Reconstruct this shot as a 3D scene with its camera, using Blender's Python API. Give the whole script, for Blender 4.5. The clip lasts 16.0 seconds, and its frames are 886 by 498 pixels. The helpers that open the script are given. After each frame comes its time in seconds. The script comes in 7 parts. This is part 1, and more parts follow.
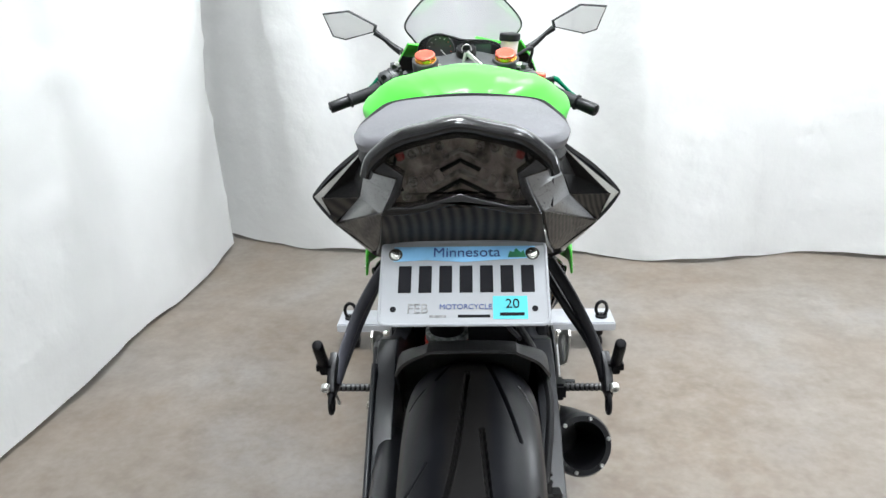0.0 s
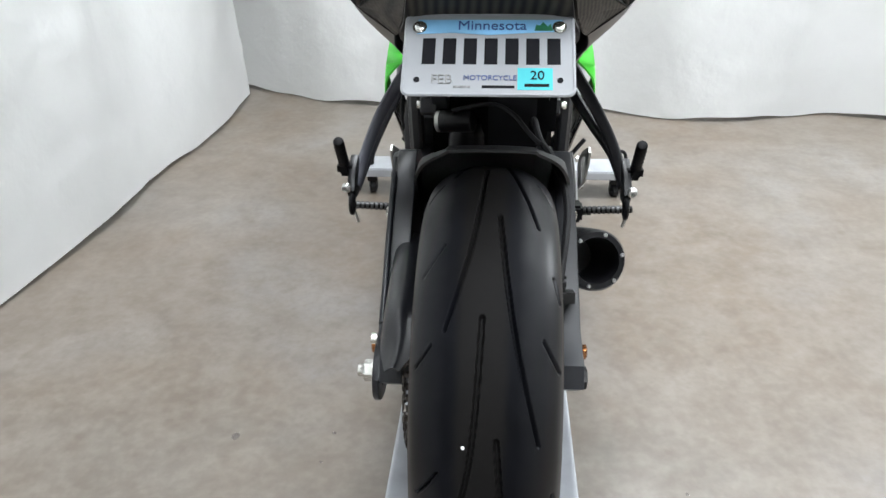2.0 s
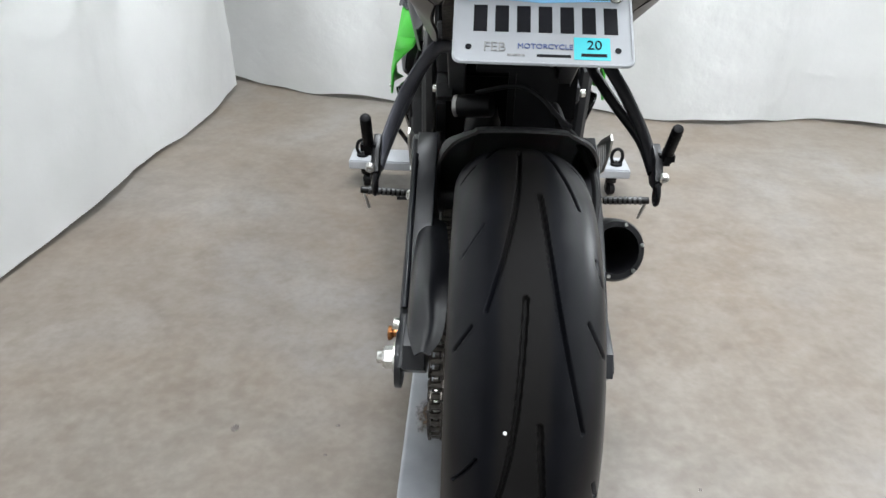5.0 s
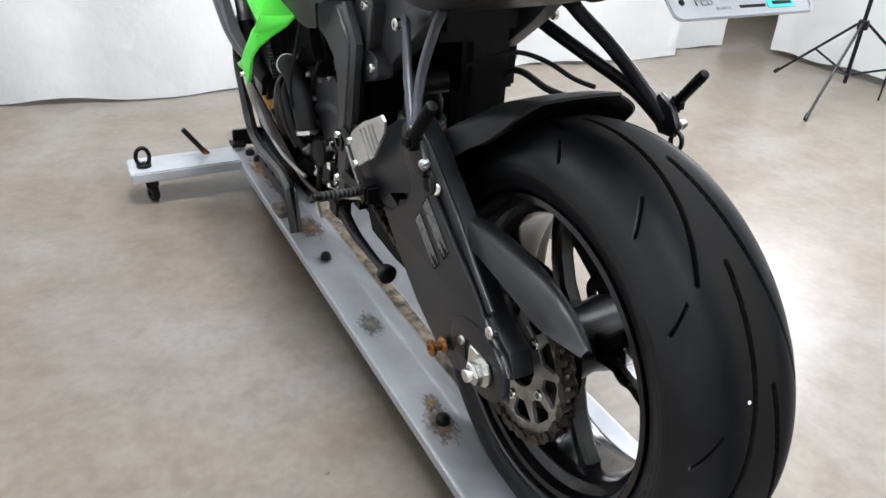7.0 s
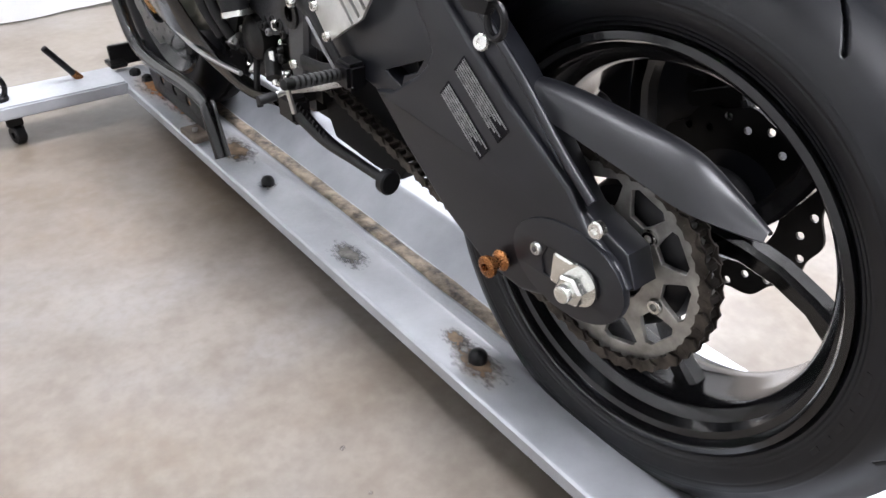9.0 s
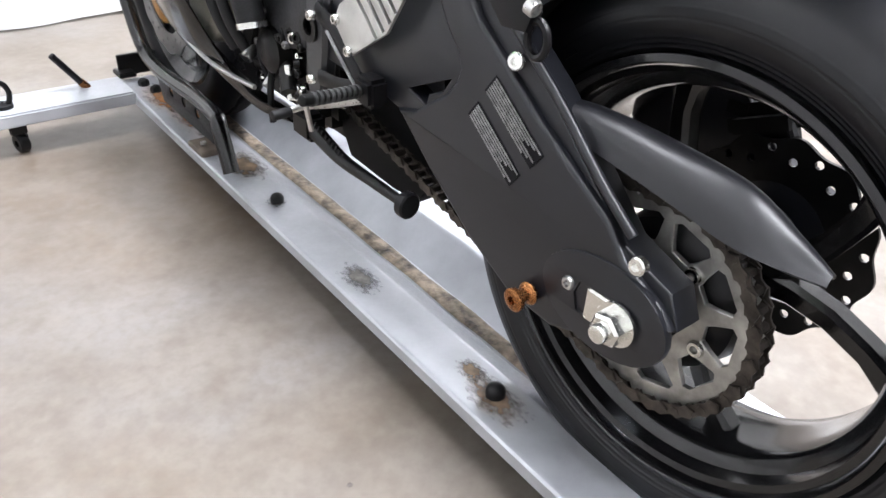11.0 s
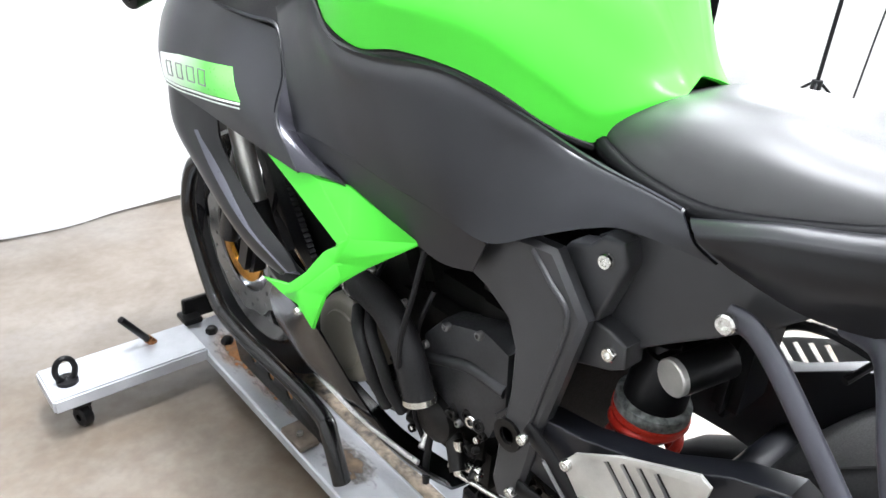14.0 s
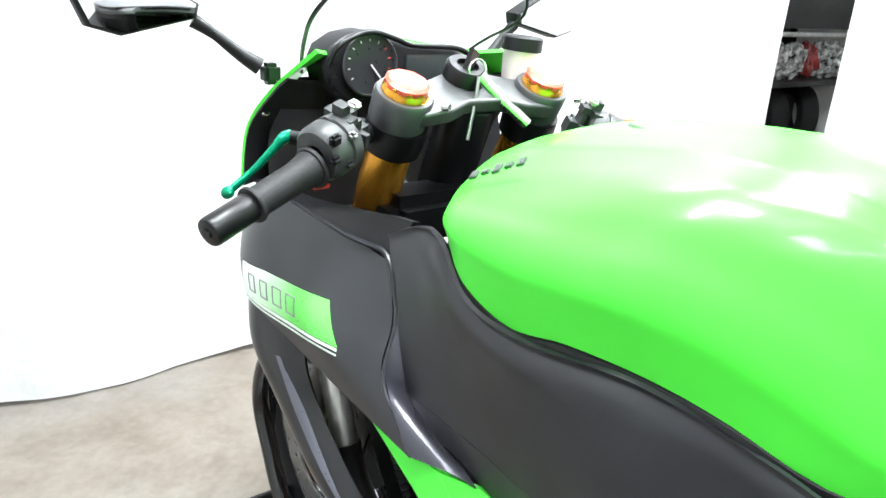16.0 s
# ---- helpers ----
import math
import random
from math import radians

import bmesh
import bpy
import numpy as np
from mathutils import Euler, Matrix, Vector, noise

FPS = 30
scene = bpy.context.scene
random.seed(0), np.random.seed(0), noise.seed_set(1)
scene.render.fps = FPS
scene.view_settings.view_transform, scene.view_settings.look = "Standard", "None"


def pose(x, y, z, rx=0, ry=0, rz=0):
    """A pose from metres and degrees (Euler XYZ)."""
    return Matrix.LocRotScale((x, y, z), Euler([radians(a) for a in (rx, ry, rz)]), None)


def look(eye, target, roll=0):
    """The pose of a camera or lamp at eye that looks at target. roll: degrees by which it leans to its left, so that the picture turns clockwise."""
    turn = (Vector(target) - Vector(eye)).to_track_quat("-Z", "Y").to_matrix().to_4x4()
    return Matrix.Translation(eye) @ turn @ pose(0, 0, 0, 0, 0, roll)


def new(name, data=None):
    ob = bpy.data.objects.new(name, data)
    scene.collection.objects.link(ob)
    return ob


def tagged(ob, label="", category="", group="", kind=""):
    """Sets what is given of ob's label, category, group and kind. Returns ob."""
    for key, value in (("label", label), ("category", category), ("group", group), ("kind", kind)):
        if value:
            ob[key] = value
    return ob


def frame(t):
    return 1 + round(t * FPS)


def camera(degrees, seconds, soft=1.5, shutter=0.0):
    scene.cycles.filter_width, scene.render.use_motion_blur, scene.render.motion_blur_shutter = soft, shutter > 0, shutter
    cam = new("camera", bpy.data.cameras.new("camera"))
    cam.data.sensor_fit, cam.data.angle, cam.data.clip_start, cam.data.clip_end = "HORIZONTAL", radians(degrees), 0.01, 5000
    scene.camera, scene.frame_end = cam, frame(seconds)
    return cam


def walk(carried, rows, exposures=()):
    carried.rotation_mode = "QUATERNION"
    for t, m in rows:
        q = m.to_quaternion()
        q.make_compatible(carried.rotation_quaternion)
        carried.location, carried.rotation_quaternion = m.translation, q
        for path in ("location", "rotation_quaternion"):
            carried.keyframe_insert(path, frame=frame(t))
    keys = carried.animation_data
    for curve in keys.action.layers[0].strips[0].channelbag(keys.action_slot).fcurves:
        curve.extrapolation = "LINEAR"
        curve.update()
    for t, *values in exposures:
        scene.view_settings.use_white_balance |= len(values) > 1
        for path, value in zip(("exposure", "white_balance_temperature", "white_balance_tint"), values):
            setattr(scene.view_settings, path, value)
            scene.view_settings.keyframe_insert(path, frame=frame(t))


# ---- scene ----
cam = camera(62.5, 16.0)
PATH = [
    (0, (0.018, -0.811, 1.128), (-0.082, 1.073, 0.465), -1.7),
    (0.5, (0.02, -0.815, 1.115), (-0.085, 1.055, 0.413), -0.7),
    (1, (0.023, -0.82, 1.095), (-0.077, 1.024, 0.328), -0.3),
    (1.5, (0.021, -0.835, 1.065), (-0.09, 0.969, 0.207), -0.0),
    (2, (0.011, -0.859, 1.028), (-0.128, 0.889, 0.066), -0.9),
    (2.5, (0.01, -0.869, 0.996), (-0.166, 0.82, -0.06), -0.6),
    (3, (0.017, -0.882, 0.968), (-0.199, 0.755, -0.16), -1.0),
    (3.5, (0.02, -0.884, 0.961), (-0.212, 0.726, -0.203), -0.8),
    (4, (0.022, -0.864, 0.974), (-0.219, 0.801, -0.108), -1.1),
    (4.5, (0.012, -0.861, 0.99), (-0.204, 0.88, 0.03), 0.0),
    (7, (-0.568, -0.621, 0.939), (0.266, 0.909, -0.045), 3.1),
    (7.5, (-0.561, -0.525, 0.923), (0.194, 1.007, -0.118), 2.0),
    (8, (-0.593, -0.449, 0.868), (0.292, 0.93, -0.278), 0.6),
    (8.5, (-0.611, -0.378, 0.774), (0.422, 0.897, -0.37), 0.9),
    (11, (-0.599, -0.286, 0.74), (0.467, 1.004, -0.356), 3.2),
    (11.5, (-0.659, -0.254, 0.833), (0.433, 1.058, -0.21), 3.3),
    (12, (-0.637, -0.183, 0.881), (0.462, 1.145, -0.133), 2.5),
    (12.5, (-0.585, -0.091, 0.932), (0.444, 1.282, -0.096), 2.7),
    (13, (-0.573, -0.021, 0.961), (0.448, 1.363, -0.062), 2.9),
    (13.5, (-0.6, 0.07, 0.995), (0.514, 1.403, 0.003), 3.3),
    (14, (-0.643, 0.132, 1.013), (0.553, 1.445, 0.093), 4.0),
    (14.5, (-0.643, 0.167, 1.029), (0.564, 1.513, 0.174), 4.0),
    (15, (-0.575, 0.26, 1.023), (0.494, 1.712, 0.158), 2.3),
    (15.5, (-0.539, 0.339, 1.061), (0.484, 1.865, 0.272), 1.4),
    (16, (-0.545, 0.393, 1.084), (0.574, 1.902, 0.4), 3.2),
]
walk(cam, [(t, look(eye, target, roll)) for t, eye, target, roll in PATH],
     [(0, -0.83, 6500, 10), (4.5, -0.93, 6500, 10), (7.0, -0.65, 6500, 13), (8.5, -0.30, 6500, 17), (11.0, -0.03, 6500, 16), (12.0, -0.04, 6500, 14), (13.0, 0.0, 6500, 14), (14.5, 0.0, 6500, 12), (16.0, 0.0, 6500, 8)])

# ---- world and lights ----
world = bpy.data.worlds.new("world")
scene.world = world
world.use_nodes = True
world.node_tree.nodes["Background"].inputs["Color"].default_value = (0.9, 0.95, 1.0, 1)
world.node_tree.nodes["Background"].inputs["Strength"].default_value = 0.02


def area_lamp(name, place, target, size, size_y, watts, colour):
    data = bpy.data.lights.new(name, "AREA")
    data.shape, data.size, data.size_y, data.energy, data.color = "RECTANGLE", size, size_y, watts, colour
    ob = new(name, data)
    ob.matrix_world = look(place, target)
    return ob


PANELS = [(1.12, 1.95, 2.72), (0.4, -0.4, 3.30)]
FLOODS = [((-0.35, 0.95, 3.2), (-0.4, 2.4, 0.9)), ((1.5, 0.9, 3.2), (1.5, 2.3, 0.9)), ((0.0, 0.6, 3.2), (-1.3, 0.6, 0.9)), ((-0.1, -1.4, 3.2), (-1.6, -1.4, 0.9)),
          ((1.95, 0.9, 3.2), (2.85, 1.25, 0.7)), ((1.5, -1.5, 3.2), (2.75, -1.5, 0.9)), ((0.5, -2.1, 3.2), (0.5, -3.4, 0.9))]
LAMP_COLOUR = (0.905, 0.955, 1.0)
for (px, py, pz), watts in zip(PANELS, (60, 34)):
    area_lamp("ceiling_lamp", (px, py, pz - 0.02), (px, py, 0), 1.1, 0.5, watts, LAMP_COLOUR)
for (eye, aim), watts in zip(FLOODS, (165, 165, 182, 118, 165, 165, 150)):
    area_lamp("flood_lamp", eye, aim, 0.9, 0.35, watts, LAMP_COLOUR)
area_lamp("softbox_lamp", (2.34, 1.34, 1.22), (0.6, 0.3, 0.5), 0.5, 0.5, 36, LAMP_COLOUR)

# ---- helpers of this scene ----


def smooth_path(pts, n=6):
    """Catmull-Rom through the points."""
    pts = [Vector(p) for p in pts]
    if len(pts) < 3:
        return pts
    out = []
    for i in range(len(pts) - 1):
        p0, p1, p2, p3 = pts[max(i - 1, 0)], pts[i], pts[i + 1], pts[min(i + 2, len(pts) - 1)]
        for k in range(n):
            t = k / n
            out.append(0.5 * ((2 * p1) + (p2 - p0) * t + (2 * p0 - 5 * p1 + 4 * p2 - p3) * t * t + (3 * p1 - p0 - 3 * p2 + p3) * t ** 3))
    out.append(pts[-1])
    return out


def tube(pts, r, seg=12, n=6, flat=1.0, caps=True):
    """A bar swept along a path; r is a radius or one for each given point; flat squeezes it across."""
    rs = r if isinstance(r, (list, tuple)) else [r] * len(pts)
    path = smooth_path(pts, n)
    rad = [rs[0]] if len(path) == len(pts) else None
    m = len(path)
    radii = [float(np.interp(i / (m - 1) * (len(pts) - 1), range(len(pts)), rs)) for i in range(m)]
    bm = bmesh.new()
    side, rings = None, []
    for i, p in enumerate(path):
        d = (path[min(i + 1, m - 1)] - path[max(i - 1, 0)]).normalized()
        if side is None:
            side = d.cross(Vector((0, 0, 1)))
            if side.length < 0.1:
                side = d.cross(Vector((0, 1, 0)))
        side = (side - d * side.dot(d)).normalized()
        up = d.cross(side)
        rings.append([bm.verts.new(p + radii[i] * (math.cos(a) * side * flat + math.sin(a) * up))
                      for a in (2 * math.pi * k / seg for k in range(seg))])
    for a, b in zip(rings, rings[1:]):
        for k in range(seg):
            bm.faces.new((a[k], a[(k + 1) % seg], b[(k + 1) % seg], b[k]))
    if caps:
        bm.faces.new(rings[0][::-1])
        bm.faces.new(rings[-1])
    bmesh.ops.recalc_face_normals(bm, faces=bm.faces)
    return bm


def rod(p0, p1, r, seg=16, bev=0.0):
    """A straight round bar with rounded ends."""
    p0, p1 = Vector(p0), Vector(p1)
    d = (p1 - p0).normalized()
    if bev <= 0:
        return tube([p0, p1], r, seg)
    return tube([p0, p0 + d * bev * 0.3, p0 + d * bev, p1 - d * bev, p1 - d * bev * 0.3, p1],
                [r - bev, r - bev * 0.3, r, r, r - bev * 0.3, r - bev], seg, n=1)


def lathe(profile, centre, axis=(1, 0, 0), seg=48, closed=False):
    """Turns (along, radius) pairs round an axis through centre."""
    axis = Vector(axis).normalized()
    u = axis.orthogonal().normalized()
    v = axis.cross(u)
    c = Vector(centre)
    bm = bmesh.new()
    rings = []
    for a, r in profile:
        rings.append([bm.verts.new(c + axis * a + max(r, 1e-4) * (math.cos(t) * u + math.sin(t) * v))
                      for t in (2 * math.pi * k / seg for k in range(seg))])
    pairs = list(zip(rings, rings[1:])) + ([(rings[-1], rings[0])] if closed else [])
    for a, b in pairs:
        for k in range(seg):
            bm.faces.new((a[k], a[(k + 1) % seg], b[(k + 1) % seg], b[k]))
    bmesh.ops.recalc_face_normals(bm, faces=bm.faces)
    return bm


def slab(poly, lo, hi, bev=0.0, holes=(), axis="x", segs=2):
    """A plate with the outline poly across one axis, from lo to hi, its edges rounded; holes go through it."""
    loops = [list(poly)] + [list(h) for h in holes]
    flat = [p for l in loops for p in l]
    tris = mathutils_tess([[Vector((p[0], p[1], 0)) for p in l] for l in loops])

    def at(p, w):
        return {"x": (w, p[0], p[1]), "y": (p[0], w, p[1]), "z": (p[0], p[1], w)}[axis]

    bm = bmesh.new()
    a = [bm.verts.new(at(p, lo)) for p in flat]
    b = [bm.verts.new(at(p, hi)) for p in flat]
    caps, rims = [], []
    for t in tris:
        try:
            caps.append(bm.faces.new([a[i] for i in t]))
            caps.append(bm.faces.new([b[i] for i in t[::-1]]))
        except ValueError:
            pass
    start = 0
    for l in loops:
        n = len(l)
        for i in range(n):
            j, k = start + i, start + (i + 1) % n
            rims.append(bm.faces.new((a[j], a[k], b[k], b[j])))
        start += n
    bmesh.ops.recalc_face_normals(bm, faces=bm.faces)
    if bev > 0:
        cap = set(caps)
        edges = [e for f in rims for e in f.edges if any(g in cap for g in e.link_faces)]
        bmesh.ops.bevel(bm, geom=list(set(edges)), offset=bev, segments=segs, affect="EDGES", profile=0.6, clamp_overlap=True)
    return bm


def mathutils_tess(loops):
    from mathutils.geometry import tessellate_polygon
    return tessellate_polygon(loops)


def box(c, size, bev=0.003, turn=None):
    bm = bmesh.new()
    bmesh.ops.create_cube(bm, size=1, matrix=Matrix.Diagonal((*size, 1)))
    if bev:
        bmesh.ops.bevel(bm, geom=bm.edges[:], offset=bev, segments=2, affect="EDGES", clamp_overlap=True)
    bm.transform(Matrix.Translation(c) @ (turn if turn else Matrix.Identity(4)))
    return bm


def patch(net, nu=6, nv=6, thick=0.004):
    """A smooth thick sheet through a net of points (columns of rows)."""
    cols = [smooth_path(c, nv) for c in net]
    rows = [smooth_path([c[j] for c in cols], nu) for j in range(len(cols[0]))]
    h, w = len(rows), len(rows[0])
    P = np.array([[tuple(p) for p in r] for r in rows])
    du, dv = np.gradient(P, axis=1), np.gradient(P, axis=0)
    N = np.cross(du, dv)
    N /= np.linalg.norm(N, axis=2, keepdims=True) + 1e-9
    bm = bmesh.new()
    top = [[bm.verts.new(P[j, i]) for i in range(w)] for j in range(h)]
    low = [[bm.verts.new(P[j, i] - N[j, i] * thick) for i in range(w)] for j in range(h)]
    for j in range(h - 1):
        for i in range(w - 1):
            bm.faces.new((top[j][i], top[j][i + 1], top[j + 1][i + 1], top[j + 1][i]))
            bm.faces.new((low[j][i], low[j + 1][i], low[j + 1][i + 1], low[j][i + 1]))
    ring = [(0, i) for i in range(w)] + [(j, w - 1) for j in range(1, h)] + [(h - 1, i) for i in range(w - 2, -1, -1)] + [(j, 0) for j in range(h - 2, 0, -1)]
    for (j, i), (l, k) in zip(ring, ring[1:] + ring[:1]):
        try:
            bm.faces.new((top[j][i], low[j][i], low[l][k], top[l][k]))
        except ValueError:
            pass
    bmesh.ops.recalc_face_normals(bm, faces=bm.faces)
    return bm


def facets(verts, faces, thick, bev=0.004):
    """A folded thick panel: named corners, flat faces, softened folds."""
    bm = bmesh.new()
    at = {k: bm.verts.new(p) for k, p in verts.items() if any(k in f for f in faces)}
    for f in faces:
        bm.faces.new([at[k] for k in f])
    bmesh.ops.recalc_face_normals(bm, faces=bm.faces)
    if sum(f.normal.x * f.calc_area() for f in bm.faces) > 0:
        bmesh.ops.reverse_faces(bm, faces=bm.faces)
    bmesh.ops.solidify(bm, geom=bm.faces[:], thickness=thick)
    if bev:
        bmesh.ops.bevel(bm, geom=bm.edges[:], offset=bev, segments=3, affect="EDGES", clamp_overlap=True)
    bmesh.ops.recalc_face_normals(bm, faces=bm.faces)
    return bm


def flip(bm):
    """The mirror image across the centre plane."""
    out = bm.copy()
    out.transform(Matrix(((-1, -0.034, 0, 0.010), (0, 1, 0, 0), (0, 0, 1, 0), (0, 0, 0, 1))))
    bmesh.ops.reverse_faces(out, faces=out.faces)
    return out


def join(*bms):
    out = bmesh.new()
    for b in bms:
        me = bpy.data.meshes.new("piece")
        b.to_mesh(me)
        out.from_mesh(me)
        bpy.data.meshes.remove(me)
    return out


def part(name, bm, material, parent=None, label="", sharp=38):
    me = bpy.data.meshes.new(name)
    bm.to_mesh(me)
    bm.free()
    me.polygons.foreach_set("use_smooth", [True] * len(me.polygons))
    me.set_sharp_from_angle(angle=radians(sharp))
    me.materials.append(material)
    ob = new(name, me)
    if parent is not None:
        ob.parent = parent
        ob.matrix_parent_inverse = Matrix.Identity(4)
        if parent.matrix_basis != Matrix.Identity(4):
            ob.matrix_parent_inverse = parent.matrix_basis.inverted()
    if label:
        ob["label"] = label
    return ob


def both(name, bm, material, parent, label="", plain=False, sharp=38):
    other = flip(bm)
    if plain:
        other = bm.copy()
        other.transform(Matrix(((-1, 0, 0, 0.002), (0, 1, 0, 0), (0, 0, 1, 0), (0, 0, 0, 1))))
        bmesh.ops.reverse_faces(other, faces=other.faces)
    return part(name, bm, material, parent, label, sharp), part(name, other, material, parent, label, sharp)


def thing(name, label, category, group="", kind=""):
    return tagged(new(name), label, category, group, kind)


def bolt_head(p, d, r, socket=True, long=0.006):
    """A cap screw: a round head with a bevel and a hex recess."""
    prof = [(-0.002, r), (long * 0.7, r), (long, r * 0.82)]
    prof += [(long, r * 0.5), (long * 0.4, r * 0.48), (long * 0.4, 0)] if socket else [(long * 1.1, r * 0.4), (long * 1.1, 0)]
    return lathe(prof, p, d, 14)


def ring_of(p, d, r0, r1, w, seg=32):
    return lathe([(0, r0), (0, r1), (w, r1), (w, r0)], p, d, seg, closed=True)


# ---- materials ----


def mat(name, base, rough=0.5, metal=0.0, scale=12.0, vary=0.12, bump=0.1, fine=220.0, coat=0.0, tint=None, rvary=0.12, dist=0.001, spec=0.5, coat_rough=0.04):
    m = bpy.data.materials.new(name)
    m.use_nodes = True
    nt = m.node_tree
    b = nt.nodes["Principled BSDF"]
    b.inputs["Metallic"].default_value = metal
    b.inputs["Specular IOR Level"].default_value = spec
    b.inputs["Coat Weight"].default_value = coat
    b.inputs["Coat Roughness"].default_value = coat_rough
    co = nt.nodes.new("ShaderNodeTexCoord")
    big, small = nt.nodes.new("ShaderNodeTexNoise"), nt.nodes.new("ShaderNodeTexNoise")
    big.inputs["Scale"].default_value, big.inputs["Detail"].default_value = scale, 5
    small.inputs["Scale"].default_value, small.inputs["Detail"].default_value = fine, 3
    for n in (big, small):
        nt.links.new(co.outputs["Object"], n.inputs["Vector"])
    mix = nt.nodes.new("ShaderNodeMix")
    mix.data_type = "RGBA"
    dark = tint if tint else tuple(c * (1 - 2.2 * vary) for c in base)
    light = tuple(min(1, c * (1 + 1.2 * vary)) for c in base)
    mix.inputs[6].default_value, mix.inputs[7].default_value = (*dark, 1), (*light, 1)
    ramp = nt.nodes.new("ShaderNodeMapRange")
    ramp.inputs[1].default_value, ramp.inputs[2].default_value = 0.3, 0.7
    nt.links.new(big.outputs["Fac"], ramp.inputs[0])
    nt.links.new(ramp.outputs[0], mix.inputs[0])
    nt.links.new(mix.outputs[2], b.inputs["Base Color"])
    rr = nt.nodes.new("ShaderNodeMapRange")
    rr.inputs[1].default_value, rr.inputs[2].default_value = 0.3, 0.7
    rr.inputs[3].default_value, rr.inputs[4].default_value = max(0.02, rough - rvary * rough), min(1, rough + rvary)
    nt.links.new(small.outputs["Fac"], rr.inputs[0])
    nt.links.new(rr.outputs[0], b.inputs["Roughness"])
    if bump:
        bn = nt.nodes.new("ShaderNodeBump")
        bn.inputs["Strength"].default_value, bn.inputs["Distance"].default_value = bump, dist
        nt.links.new(small.outputs["Fac"], bn.inputs["Height"])
        nt.links.new(bn.outputs[0], b.inputs["Normal"])
    return m


green = mat("green_paint", (0.062, 0.58, 0.042), 0.32, 0, 4, 0.03, 0.0, 500, coat=0.12, rvary=0.0, coat_rough=0.10, spec=0.16)
matte = mat("matte_black_paint", (0.0072, 0.0080, 0.0112), 0.34, 0.0, 7, 0.12, 0.015, 700, dist=0.0003, spec=0.48, rvary=0.06)
gloss = mat("gloss_black", (0.004, 0.004, 0.0046), 0.13, 0, 8, 0.1, 0.02, 400, coat=0.15, spec=0.42)
satin = mat("satin_black", (0.0042, 0.0042, 0.005), 0.32, 0, 10, 0.15, 0.06, 500, spec=0.24)
plastic = mat("black_plastic", (0.006, 0.006, 0.0072), 0.5, 0, 14, 0.18, 0.2, 900, dist=0.0004, spec=0.22)
rubber = mat("rubber", (0.010, 0.010, 0.011), 0.6, 0, 9, 0.2, 0.25, 420, spec=0.28)
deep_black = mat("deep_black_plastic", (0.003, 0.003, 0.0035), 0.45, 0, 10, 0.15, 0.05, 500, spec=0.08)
slate = mat("slate_paint", (0.052, 0.053, 0.066), 0.38, 0.25, 9, 0.1, 0.05, 500)
# fairing black made paler and metallic, so the lip's bright highlight is in the paint
lip_highlight = mat("matte_black_lip_highlight", (0.035, 0.035, 0.045), 0.26, 0.5, 7, 0.1, 0.0, 700, spec=0.6, rvary=0.0)
frame_paint = mat("dark_grey_paint", (0.033, 0.034, 0.037), 0.34, 0.1, 9, 0.1, 0.06, 600, spec=0.45)
tail_paint = mat("satin_tail_paint", (0.0090, 0.0093, 0.0110), 0.30, 0.0, 7, 0.1, 0.0, 700, dist=0.0003, spec=0.32, rvary=0.0)
steel = mat("steel", (0.55, 0.55, 0.54), 0.28, 1.0, 20, 0.15, 0.08, 300)
chrome = mat("bright_zinc", (0.75, 0.75, 0.72), 0.16, 1.0, 30, 0.12, 0.05, 300)
clamp_grey = mat("grey_machined_alloy", (0.055, 0.057, 0.058), 0.36, 0.4, 20, 0.08, 0.03, 400)
speckled = mat("speckled_grey_collar", (0.22, 0.24, 0.23), 0.5, 0.3, 110, 0.35, 0.3, 200, tint=(0.04, 0.045, 0.045))
switch_grey = mat("grey_switch_plastic", (0.03, 0.031, 0.032), 0.42, 0, 14, 0.12, 0.05, 600, spec=0.4)
worn_steel = mat("worn_grey_steel", (0.36, 0.355, 0.335), 0.38, 0.8, 40, 0.2, 0.1, 300)
guard_black = mat("satin_guard_black", (0.0075, 0.0078, 0.0100), 0.33, 0, 7, 0.1, 0.01, 700, spec=0.55)
hugger_black = mat("dull_black_plastic", (0.0060, 0.0063, 0.0070), 0.46, 0, 12, 0.15, 0.03, 600, spec=0.42)
label_dark = mat("dark_badge", (0.05, 0.06, 0.055), 0.3, 0.2, 20, 0.1, 0.0)
blade_edge = mat("silver_blue_edge", (0.11, 0.112, 0.14), 0.3, 0.4, 10, 0.08, 0.0, 300)
chain_steel = mat("oily_chain_steel", (0.075, 0.066, 0.058), 0.36, 0.8, 60, 0.3, 0.1, 400)
worn_dark = mat("worn_dark_alloy", (0.08, 0.08, 0.08), 0.4, 0.7, 24, 0.2, 0.1, 500)
rusty = mat("rusty_plate", (0.135, 0.108, 0.085), 0.6, 0.2, 40, 0.25, 0.4, 200, tint=(0.07, 0.06, 0.05))
alu = mat("brushed_aluminium", (0.50, 0.495, 0.47), 0.42, 0.75, 24, 0.1, 0.1, 500)
dark_alu = mat("dull_aluminium", (0.20, 0.20, 0.20), 0.4, 0.7, 24, 0.1, 0.1, 500)
dark_metal = mat("dark_metal", (0.013, 0.0127, 0.0125), 0.36, 0.7, 18, 0.25, 0.15, 260)
engine_grey = mat("dark_cast_grey", (0.030, 0.031, 0.034), 0.42, 0.4, 30, 0.15, 0.15, 300)
bronze = mat("bronze_cover", (0.23, 0.215, 0.18), 0.38, 0.25, 10, 0.12, 0.05, 400)
